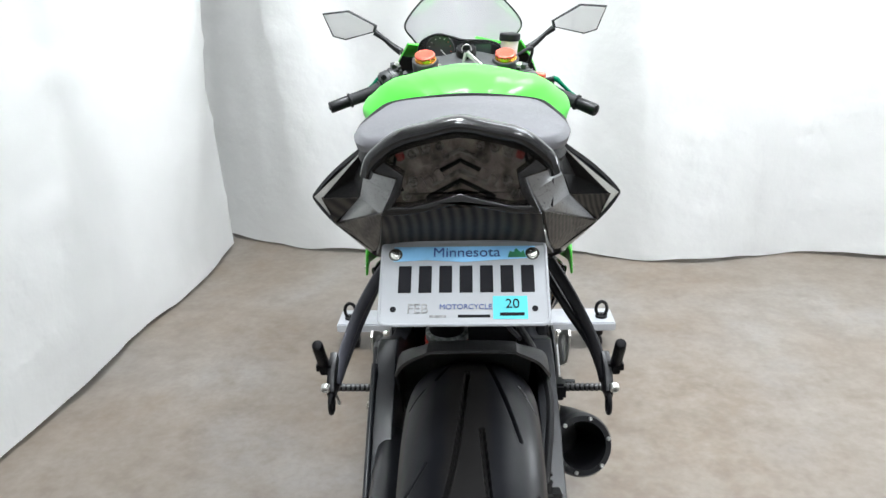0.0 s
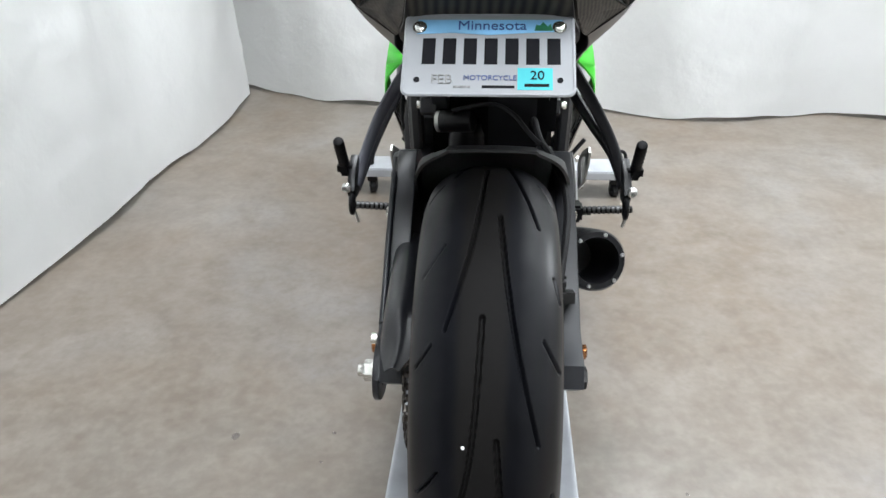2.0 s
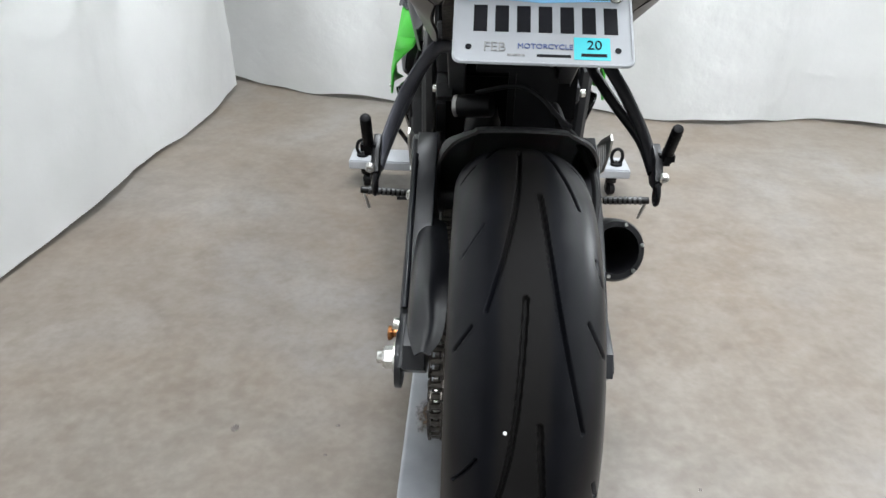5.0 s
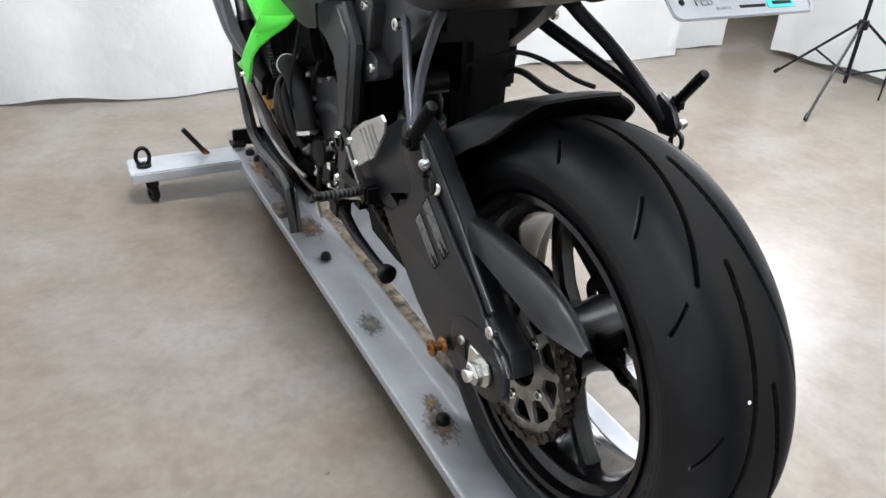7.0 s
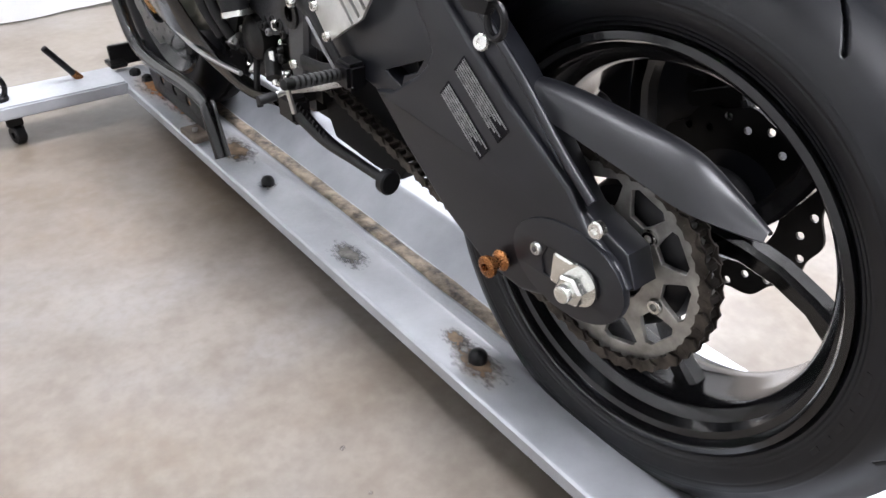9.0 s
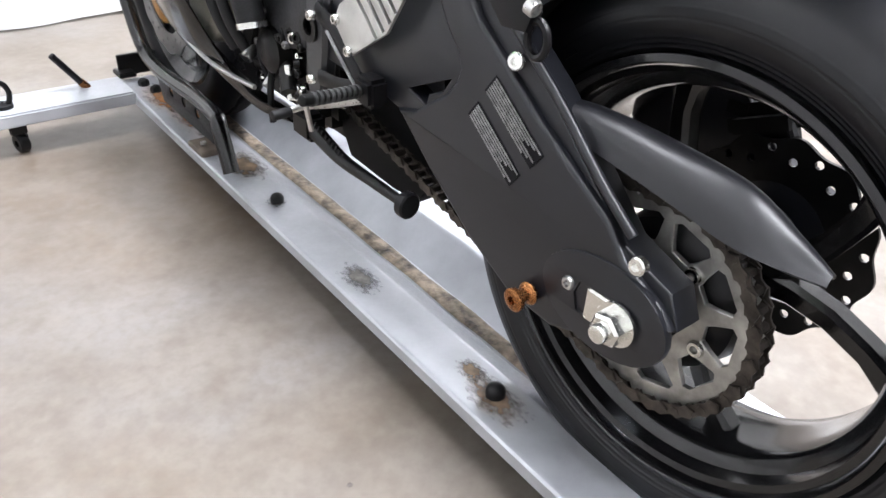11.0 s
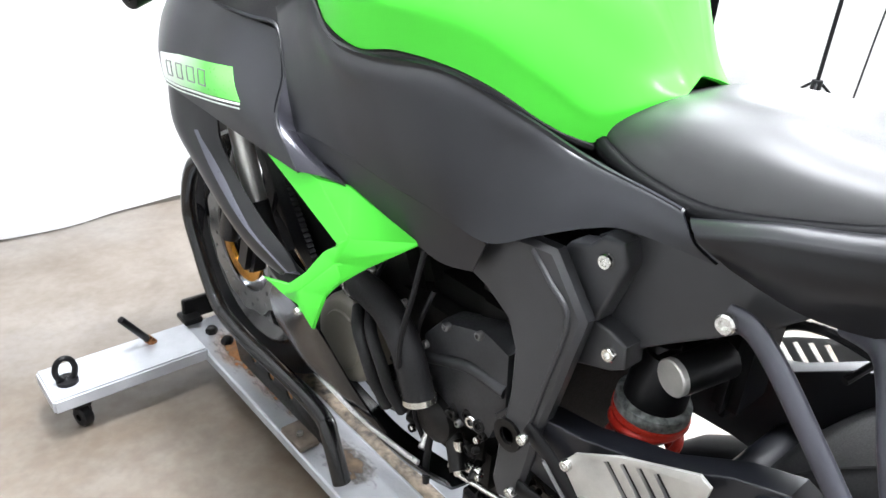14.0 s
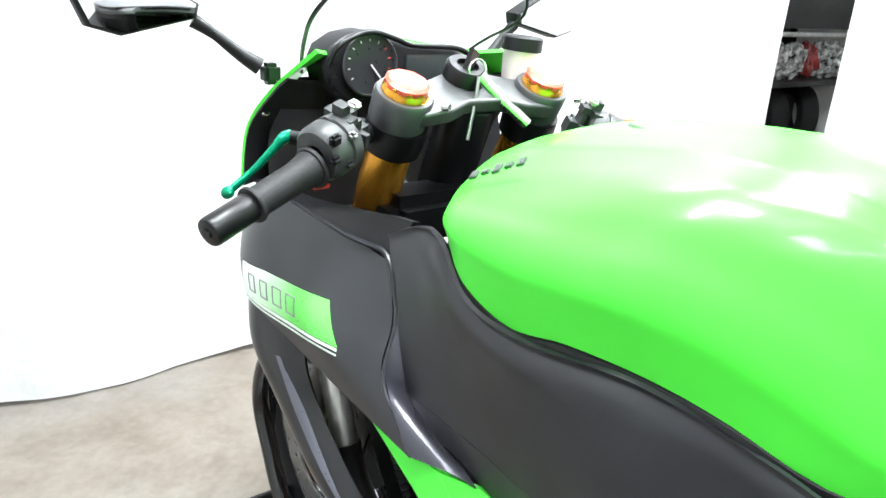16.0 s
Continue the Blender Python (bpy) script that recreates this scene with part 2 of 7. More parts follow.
gold = mat("gold_anodised", (0.60, 0.27, 0.03), 0.27, 0.8, 9, 0.06, 0.0, 300, rvary=0.0)
copper = mat("orange_anodised", (0.30, 0.125, 0.045), 0.22, 0.9, 9, 0.1, 0.03, 500)
red_ano = mat("red_anodised", (0.62, 0.085, 0.05), 0.28, 0.3, 12, 0.1, 0.04, 400)
red_paint = mat("red_spring_paint", (0.62, 0.035, 0.02), 0.3, 0, 14, 0.15, 0.05, 300)
green_ano = mat("green_anodised", (0.0, 0.20, 0.10), 0.27, 0.6, 12, 0.06, 0.0, 400, rvary=0.0)
seat_vinyl = mat("seat_vinyl", (0.014, 0.0145, 0.0155), 0.36, 0, 20, 0.1, 0.12, 1100, dist=0.0003, spec=0.55)
cover_grey = mat("grey_seat_cover", (0.078, 0.078, 0.086), 0.5, 0, 12, 0.08, 0.05, 600)
dolly_paint = mat("silver_painted_steel", (0.40, 0.415, 0.44), 0.36, 0.35, 9, 0.10, 0.08, 160)
rust_dirt = mat("oily_rust_dirt", (0.26, 0.21, 0.155), 0.6, 0.0, 42, 0.35, 0.9, 150, tint=(0.018, 0.014, 0.012), dist=0.003)
orange_rust = mat("orange_rust", (0.44, 0.19, 0.055), 0.65, 0.1, 30, 0.2, 0.4, 200, tint=(0.24, 0.145, 0.08))
brown_stain = mat("brown_stain", (0.235, 0.165, 0.105), 0.5, 0.0, 38, 0.3, 0.2, 200, tint=(0.060, 0.042, 0.028))
oil_stain = mat("oil_stain", (0.20, 0.19, 0.175), 0.5, 0.0, 45, 0.3, 0.3, 200, tint=(0.030, 0.028, 0.026))
white_plate = mat("plate_white", (0.27, 0.28, 0.295), 0.35, 0, 20, 0.04, 0.02, 300)
ink = mat("black_ink", (0.006, 0.006, 0.008), 0.5, 0, 30, 0.1, 0.0, spec=0.1)
sky_blue = mat("plate_blue", (0.22, 0.50, 0.78), 0.4, 0, 14, 0.15, 0.0)
teal = mat("sticker_teal", (0.02, 0.42, 0.47), 0.4, 0, 20, 0.05, 0.0)
navy = mat("navy_ink", (0.02, 0.05, 0.2), 0.4, 0, 20, 0.05, 0.0)
pine = mat("plate_green", (0.01, 0.14, 0.06), 0.4, 0, 60, 0.2, 0.0)
decal_green = mat("decal_green", (0.10, 0.62, 0.07), 0.3, 0, 12, 0.05, 0.0, coat=0.6)
decal_pale = mat("decal_silver", (0.6, 0.68, 0.62), 0.3, 0.1, 12, 0.05, 0.0)
mark_grey = mat("grey_decal_ink", (0.16, 0.17, 0.17), 0.3, 0, 20, 0.05, 0.0)
label_grey = mat("faded_label", (0.19, 0.19, 0.19), 0.5, 0, 160, 0.25, 0.0)
amber = mat("brake_fluid_pot", (0.66, 0.60, 0.57), 0.3, 0, 12, 0.1, 0.0, coat=0.4)
dial_face = mat("dial_face", (0.02, 0.02, 0.023), 0.3, 0, 12, 0.1, 0.0)
lcd = mat("dark_display", (0.035, 0.045, 0.045), 0.12, 0, 12, 0.1, 0.0)
white_mark = mat("white_marks", (0.75, 0.75, 0.75), 0.5, 0, 20, 0.05, 0.0)
red_mark = mat("red_marks", (0.7, 0.05, 0.03), 0.5, 0, 20, 0.05, 0.0)
rack_grey = mat("dark_grey_rack", (0.012, 0.012, 0.014), 0.5, 0, 10, 0.2, 0.1)
red_dark = mat("dark_red_paint", (0.25, 0.02, 0.02), 0.25, 0, 10, 0.15, 0.05, coat=0.6)
wrap = mat("crumpled_wrap", (0.45, 0.45, 0.45), 0.15, 0.2, 30, 0.5, 0.9, 60, dist=0.02)
wall_paint = mat("white_wall_paint", (0.72, 0.72, 0.70), 0.7, 0, 3, 0.05, 0.2, 120)


def fading_decal():
    m = mat("fading_decal", (0.10, 0.62, 0.07), 0.3, 0, 12, 0.05, 0.0, coat=0.4)
    nt = m.node_tree
    b = nt.nodes["Principled BSDF"]
    old = b.inputs["Base Color"].links[0].from_socket
    co, sep = nt.nodes.new("ShaderNodeTexCoord"), nt.nodes.new("ShaderNodeSeparateXYZ")
    nt.links.new(co.outputs["Object"], sep.inputs[0])
    mr = nt.nodes.new("ShaderNodeMapRange")
    mr.inputs[1].default_value, mr.inputs[2].default_value = 1.06, 1.16
    nt.links.new(sep.outputs[1], mr.inputs[0])
    x = nt.nodes.new("ShaderNodeMix")
    x.data_type = "RGBA"
    x.inputs[7].default_value = (0.66, 0.72, 0.66, 1)
    nt.links.new(mr.outputs[0], x.inputs[0])
    nt.links.new(old, x.inputs[6])
    nt.links.new(x.outputs[2], b.inputs["Base Color"])
    return m


decal_fade = fading_decal()


def carbon():
    m = mat("carbon_fibre", (0.02, 0.019, 0.018), 0.32, 0.0, 10, 0.1, 0.0, coat=0.0, spec=0.1)
    nt = m.node_tree
    b = nt.nodes["Principled BSDF"]
    co = nt.nodes.new("ShaderNodeTexCoord")
    w = nt.nodes.new("ShaderNodeTexWave")
    w.inputs["Scale"].default_value, w.inputs["Distortion"].default_value = 55, 0.4
    w.bands_direction = "DIAGONAL"
    nt.links.new(co.outputs["Object"], w.inputs["Vector"])
    mix = nt.nodes.new("ShaderNodeMix")
    mix.data_type = "RGBA"
    mix.inputs[6].default_value, mix.inputs[7].default_value = (0.010, 0.010, 0.010, 1), (0.050, 0.044, 0.038, 1)
    nt.links.new(w.outputs["Fac"], mix.inputs[0])
    nt.links.new(mix.outputs[2], b.inputs["Base Color"])
    return m


def glassy(name, colour, rough, alpha_mix):
    m = bpy.data.materials.new(name)
    m.use_nodes = True
    nt = m.node_tree
    b = nt.nodes["Principled BSDF"]
    b.inputs["Base Color"].default_value = (*colour, 1)
    b.inputs["Roughness"].default_value = rough
    b.inputs["Transmission Weight"].default_value = alpha_mix
    b.inputs["IOR"].default_value = 1.1
    return m


carbon_fibre = carbon()
clear_signal = mat("pale_clear_plastic", (0.50, 0.51, 0.49), 0.2, 0.0, 12, 0.08, 0.0, 400, coat=0.3)
lamp_side = mat("grey_lamp_surround", (0.115, 0.118, 0.122), 0.28, 0.0, 9, 0.1, 0.0, 500, coat=0.3)
lamp_led = mat("clear_led", (0.22, 0.21, 0.20), 0.25, 0.2, 60, 0.3, 0.1)
lamp_back = mat("dull_lamp_back", (0.22, 0.195, 0.18), 0.4, 0.3, 60, 0.4, 0.4, 120)
screen_glass = glassy("clear_screen", (0.66, 0.66, 0.68), 0.02, 1.0)
smoke_lens = glassy("smoked_lens", (0.74, 0.72, 0.70), 0.05, 1.0)
mirror_glass = mat("mirror_glass", (0.85, 0.86, 0.85), 0.02, 1.0, 5, 0.01, 0.0, rvary=0.0)


def tyre_rubber():
    """Rubber with a scrubbed, brownish crown and smoother, more specular shoulders."""
    m = mat("tyre_rubber", (0.0032, 0.0035, 0.0050), 0.46, 0, 11, 0.2, 0.12, 520, dist=0.0005, spec=0.27)
    nt = m.node_tree
    b = nt.nodes["Principled BSDF"]
    old = b.inputs["Base Color"].links[0].from_socket
    co = nt.nodes.new("ShaderNodeTexCoord")
    sep = nt.nodes.new("ShaderNodeSeparateXYZ")
    nt.links.new(co.outputs["Object"], sep.inputs[0])
    ab = nt.nodes.new("ShaderNodeMath")
    ab.operation = "ABSOLUTE"
    nt.links.new(sep.outputs[0], ab.inputs[0])
    n = nt.nodes.new("ShaderNodeTexNoise")
    n.inputs["Scale"].default_value, n.inputs["Detail"].default_value = 25, 4
    nt.links.new(co.outputs["Object"], n.inputs["Vector"])
    ad = nt.nodes.new("ShaderNodeMath")
    ad.operation = "MULTIPLY_ADD"
    ad.inputs[1].default_value, ad.inputs[2].default_value = 0.012, -0.006
    nt.links.new(n.outputs["Fac"], ad.inputs[0])
    su = nt.nodes.new("ShaderNodeMath")
    nt.links.new(ab.outputs[0], su.inputs[0])
    nt.links.new(ad.outputs[0], su.inputs[1])
    mr = nt.nodes.new("ShaderNodeMapRange")
    mr.inputs[1].default_value, mr.inputs[2].default_value, mr.inputs[3].default_value, mr.inputs[4].default_value = 0.022, 0.032, 0.85, 0.0
    nt.links.new(su.outputs[0], mr.inputs[0])
    mix = nt.nodes.new("ShaderNodeMix")
    mix.data_type = "RGBA"
    mix.inputs[7].default_value = (0.0078, 0.0072, 0.0068, 1)
    nt.links.new(mr.outputs[0], mix.inputs[0])
    nt.links.new(old, mix.inputs[6])
    nt.links.new(mix.outputs[2], b.inputs["Base Color"])
    for socket, lo, hi in (("Roughness", 0.62, 0.37), ("Specular IOR Level", 0.07, 0.34)):
        r = nt.nodes.new("ShaderNodeMapRange")
        r.inputs[1].default_value, r.inputs[2].default_value, r.inputs[3].default_value, r.inputs[4].default_value = 0.040, 0.075, lo, hi
        nt.links.new(su.outputs[0], r.inputs[0])
        nt.links.new(r.outputs[0], b.inputs[socket])
    return m


tyre_mat = tyre_rubber()


def concrete():
    m = mat("sealed_concrete", (0.130, 0.113, 0.094), 0.34, 0, 0.8, 0.10, 0.0, 3.0, rvary=0.0, spec=0.5)
    nt = m.node_tree
    b = nt.nodes["Principled BSDF"]
    last = b.inputs["Base Color"].links[0].from_socket
    co, lift = nt.nodes.new("ShaderNodeTexCoord"), nt.nodes.new("ShaderNodeVectorMath")
    lift.inputs[1].default_value = (0.31, 0.17, 0.437)
    nt.links.new(co.outputs["Object"], lift.inputs[0])
    for n in [q for q in nt.nodes if q.bl_idname == "ShaderNodeTexNoise"]:
        nt.links.new(lift.outputs[0], n.inputs["Vector"])
    for sc, lo, hi, col, amount, warp in ((1.1, 0.42, 0.60, (0.116, 0.084, 0.056), 0.75, 0.0), (1.9, 0.48, 0.64, (0.160, 0.153, 0.145), 0.8, 0.0), (4.3, 0.45, 0.66, (0.108, 0.088, 0.068), 0.6, 0.0), (9.0, 0.42, 0.70, (0.172, 0.155, 0.134), 0.6, 0.0), (15, 0.44, 0.72, (0.086, 0.067, 0.050), 0.6, 0.0), (34, 0.40, 0.72, (0.165, 0.147, 0.126), 0.5, 0.0), (70, 0.40, 0.72, (0.092, 0.075, 0.060), 0.35, 0.0)):
        n = nt.nodes.new("ShaderNodeTexNoise")
        n.inputs["Scale"].default_value, n.inputs["Detail"].default_value, n.inputs["Distortion"].default_value = sc, 5, warp
        nt.links.new(lift.outputs[0], n.inputs["Vector"])
        r = nt.nodes.new("ShaderNodeMapRange")
        r.inputs[1].default_value, r.inputs[2].default_value, r.inputs[4].default_value = lo, hi, amount
        nt.links.new(n.outputs["Fac"], r.inputs[0])
        x = nt.nodes.new("ShaderNodeMix")
        x.data_type = "RGBA"
        x.inputs[7].default_value = (*col, 1)
        nt.links.new(r.outputs[0], x.inputs[0])
        nt.links.new(last, x.inputs[6])
        last = x.outputs[2]
    nt.links.new(last, b.inputs["Base Color"])
    return m


def cloth():
    m = mat("white_cloth", (0.80, 0.80, 0.79), 0.85, 0, 5, 0.015, 0.28, 11, dist=0.02)
    nt = m.node_tree
    out = nt.nodes["Material Output"]
    tr = nt.nodes.new("ShaderNodeBsdfTranslucent")
    tr.inputs[0].default_value = (0.8, 0.8, 0.8, 1)
    mx = nt.nodes.new("ShaderNodeMixShader")
    mx.inputs[0].default_value = 0.15
    nt.links.new(nt.nodes["Principled BSDF"].outputs[0], mx.inputs[1])
    nt.links.new(tr.outputs[0], mx.inputs[2])
    nt.links.new(mx.outputs[0], out.inputs[0])
    return m


concrete_mat, cloth_mat = concrete(), cloth()

# ---- the room ----
floor = tagged(part("floor", box((0.5, 0, -0.05), (9.4, 9.4, 0.1), 0), concrete_mat), "mottled tan sealed concrete floor with scuffs", "floor", kind="structure")
for nm, c, s in (("wall_north", (0.5, 4.6, 1.7), (9.4, 0.2, 3.4)), ("wall_south", (0.5, -4.6, 1.7), (9.4, 0.2, 3.4)),
                 ("wall_west", (-4.1, 0, 1.7), (0.2, 9.0, 3.4)), ("wall_east", (5.1, 0, 1.7), (0.2, 9.0, 3.4))):
    tagged(part(nm, box(c, s, 0), wall_paint), "plain white painted workshop wall", "wall", kind="structure")
tagged(part("ceiling", box((0.5, 0, 3.5), (9.4, 9.4, 0.2), 0), wall_paint), "plain white workshop ceiling", "ceiling", kind="structure")


def ceiling_light(x, y, z):
    t = thing("ceiling_light", "white rectangular panel light hung from the ceiling", "lamp", "ceiling lights")
    t.location = (x, y, z)
    bpy.context.view_layer.update()
    part("frame", slab([(x - 0.63, y - 0.33), (x + 0.63, y - 0.33), (x + 0.63, y + 0.33), (x - 0.63, y + 0.33)], z, z + 0.098, 0.004,
                       [[(x - 0.6, y - 0.3), (x + 0.6, y - 0.3), (x + 0.6, y + 0.3), (x - 0.6, y + 0.3)]], "z"), white_plate, t)
    part("diffuser", box((x, y, z + 0.06), (1.19, 0.59, 0.02), 0.003), white_plate, t)
    if z < 3.2:
        for sx in (-0.5, 0.5):
            part("hanger", rod((x + sx, y, z + 0.065), (x + sx, y, 3.4), 0.006, 8), satin, t)


for px, py, pz in PANELS:
    ceiling_light(px, py, pz)


def flood_light(eye, aim):
    t = thing("flood_light", "black rectangular flood light hung from the ceiling", "lamp", "flood lights")
    m = look(eye, aim)
    hous = slab([(-0.49, -0.21), (0.49, -0.21), (0.49, 0.21), (-0.49, 0.21)], -0.02, 0.10, 0.006, [[(-0.46, -0.185), (0.46, -0.185), (0.46, 0.185), (-0.46, 0.185)]], "z")
    hous.transform(m)
    back = box((0, 0, 0.085), (0.94, 0.38, 0.02), 0.002)
    back.transform(m)
    part("housing", hous, satin, t)
    part("back", back, satin, t)
    part("bracket", rod((eye[0], eye[1], eye[2] + 0.06), (eye[0], eye[1], 3.4), 0.015, 10), satin, t)


for eye, aim in FLOODS:
    flood_light(eye, aim)


def curtain(name, way, hem, top, folds, depth, seed, label):
    """A hanging sheet along a plan line, with folds that open towards the hem and a scalloped hem."""
    rng = random.Random(seed)
    path = smooth_path([(x, y, 0) for x, y in way], 40)
    far = [0.0]
    for a, b in zip(path, path[1:]):
        far.append(far[-1] + (b - a).length)
    n, h = 260, 60
    waves = [(rng.uniform(0.6, 1.5) * folds, rng.uniform(0, 6.28), rng.uniform(0.3, 1.0)) for _ in range(6)]
    bm = bmesh.new()
    grid = []
    for j in range(h + 1):
        v = j / h
        row = []
        for i in range(n + 1):
            s = far[-1] * i / n
            k = min(range(len(far)), key=lambda q: abs(far[q] - s)) if i in (0, n) else max(0, int(np.searchsorted(far, s)) - 1)
            k2 = min(k + 1, len(path) - 1)
            f = (s - far[k]) / max(far[k2] - far[k], 1e-6) if k2 > k else 0
            p = path[k].lerp(path[k2], min(max(f, 0), 1))
            d = (path[k2] - path[max(k2 - 1, 0)]).normalized()
            side = Vector((d.y, -d.x, 0))
            w = sum(a * math.sin(fr * s + ph + 0.5 * math.sin(1.7 * v + ph)) for fr, ph, a in waves) / 2.2
            w += 0.55 * noise.noise((s * 2.2, v * 2.2, seed)) + 0.16 * noise.noise((s * 8, v * 5, seed + 7)) + 0.10 * math.exp(-((v * 7.3 + 0.1 * math.sin(3 * s)) % 1.0 - 0.5) ** 2 * 900)
            z = hem + 0.007 * math.sin(folds * 0.9 * s + seed) + 0.012 * noise.noise((s * 5, 3.3, seed)) + v * (top - hem)
            q = p + side * depth * w * (0.35 + 1.05 * math.sin(math.pi * min(0.5, v * 0.9)))
            row.append(bm.verts.new((q.x, q.y, z)))
        grid.append(row)
    for a, b in zip(grid, grid[1:]):
        for i in range(n):
            bm.faces.new((a[i], a[i + 1], b[i + 1], b[i]))
    back = bmesh.ops.solidify(bm, geom=bm.faces[:], thickness=0.004)
    ob = part(name, bm, cloth_mat, None, sharp=80)
    return tagged(ob, label, "curtain", "studio curtains", "structure")


curtain("curtain_west", [(-1.75, -3.2), (-1.60, -1.2), (-1.40, 0.1), (-1.23, 0.8), (-1.17, 1.5), (-1.15, 2.0), (-1.14, 2.42)], 0.024, 2.75, 6, 0.085, 3,
        "white cloth backdrop curtain hanging in folds to the floor")
curtain("curtain_north", [(-2.0, 2.78), (-1.2, 2.585), (-0.75, 2.40), (-0.45, 2.31), (-0.15, 2.318), (0.2, 2.325), (0.43, 2.30), (0.91, 2.16), (1.2, 2.235), (1.44, 2.275), (1.74, 2.19), (2.0, 2.20), (2.26, 2.17)], 0.014, 2.75, 9, 0.055, 8,
        "white cloth backdrop curtain with soft vertical folds")
curtain("curtain_north_end", [(2.12, 2.36), (2.4, 2.30), (2.70, 2.28)], 0.014, 2.75, 6, 0.02, 21,
        "white cloth backdrop curtain hanging behind its neighbour")
curtain("curtain_east", [(2.83, 2.075), (2.87, 1.5), (2.85, 0.8), (2.75, -0.5), (2.7, -3.0)], 0.03, 2.75, 6, 0.05, 5,
        "white cloth backdrop curtain beside the light stand")
curtain("curtain_south", [(-1.75, -3.3), (0.5, -3.45), (2.7, -3.2)], 0.03, 2.75, 6, 0.05, 11,
        "white cloth backdrop curtain closing the studio")

# ---- the wheel dolly ----

RAIL = [(0.0, 0.034), (0.018, 0.034), (0.073, 0.079), (0.078, 0.083), (0.084, 0.084), (0.148, 0.084), (0.152, 0.0865), (0.157, 0.0865), (0.160, 0.084), (0.160, 0.066)]


def extrude_y(profile, y0, y1, thick=0.005):
    """A bent sheet: the (x, z) line, mirrored, drawn along y."""
    line = [(-x, z) for x, z in profile[::-1]] + profile[1:]
    pts = np.array(line)
    d = np.gradient(pts, axis=0)
    nrm = np.stack([d[:, 1], -d[:, 0]], 1)
    nrm /= np.linalg.norm(nrm, axis=1, keepdims=True)
    low = pts + nrm * thick
    bm = bmesh.new()
    ys = np.linspace(y0, y1, 24)
    ring = [list(p) for p in pts] + [list(p) for p in low[::-1]]
    rows = [[bm.verts.new((p[0], y, p[1])) for p in ring] for y in ys]
    m = len(ring)
    for a, b in zip(rows, rows[1:]):
        for k in range(m):
            bm.faces.new((a[k], a[(k + 1) % m], b[(k + 1) % m], b[k]))
    bm.faces.new(rows[0])
    bm.faces.new(rows[-1][::-1])
    bmesh.ops.recalc_face_normals(bm, faces=bm.faces)
    return bm


def blotch(x, y, z, rx, ry, seed, n=48):
    """A flat patch with a ragged edge."""
    bm = bmesh.new()
    c = bm.verts.new((x, y, z))
    ring = []
    for k in range(n):
        a = 2 * math.pi * k / n
        r = 0.85 + 0.35 * noise.noise((math.cos(a) * 1.1 + seed, math.sin(a) * 1.1, seed * 0.7)) + 0.15 * noise.noise((math.cos(a) * 4 + seed, math.sin(a) * 4, seed))
        ring.append(bm.verts.new((x + rx * r * math.cos(a), y + ry * r * math.sin(a), z)))
    for k in range(n):
        bm.faces.new((c, ring[k], ring[(k + 1) % n]))
    return bm


def soften(m, ragged=9.0):
    """Lets a flat stain thin out towards its ragged edge."""
    nt = m.node_tree
    co, n = nt.nodes.new("ShaderNodeTexCoord"), nt.nodes.new("ShaderNodeTexNoise")
    n.inputs["Scale"].default_value, n.inputs["Detail"].default_value = ragged, 5
    nt.links.new(co.outputs["Generated"], n.inputs["Vector"])
    sub, ln = nt.nodes.new("ShaderNodeVectorMath"), nt.nodes.new("ShaderNodeVectorMath")
    sub.operation, ln.operation = "SUBTRACT", "LENGTH"
    sub.inputs[1].default_value = (0.5, 0.5, 0.0)
    flat = nt.nodes.new("ShaderNodeVectorMath")
    flat.operation = "MULTIPLY"
    flat.inputs[1].default_value = (1, 1, 0)
    nt.links.new(co.outputs["Generated"], flat.inputs[0])
    nt.links.new(flat.outputs[0], sub.inputs[0])
    nt.links.new(sub.outputs[0], ln.inputs[0])
    ad = nt.nodes.new("ShaderNodeMath")
    ad.operation = "MULTIPLY_ADD"
    ad.inputs[1].default_value = 0.7
    nt.links.new(n.outputs["Fac"], ad.inputs[0])
    nt.links.new(ln.outputs["Value"], ad.inputs[2])
    mr = nt.nodes.new("ShaderNodeMapRange")
    mr.inputs[1].default_value, mr.inputs[2].default_value, mr.inputs[3].default_value, mr.inputs[4].default_value = 0.50, 0.80, 0.9, 0.0
    nt.links.new(ad.outputs[0], mr.inputs[0])
    tr, mx = nt.nodes.new("ShaderNodeBsdfTransparent"), nt.nodes.new("ShaderNodeMixShader")
    nt.links.new(mr.outputs[0], mx.inputs[0])
    nt.links.new(tr.outputs[0], mx.inputs[1])
    nt.links.new(nt.nodes["Principled BSDF"].outputs[0], mx.inputs[2])
    nt.links.new(mx.outputs[0], nt.nodes["Material Output"].inputs[0])


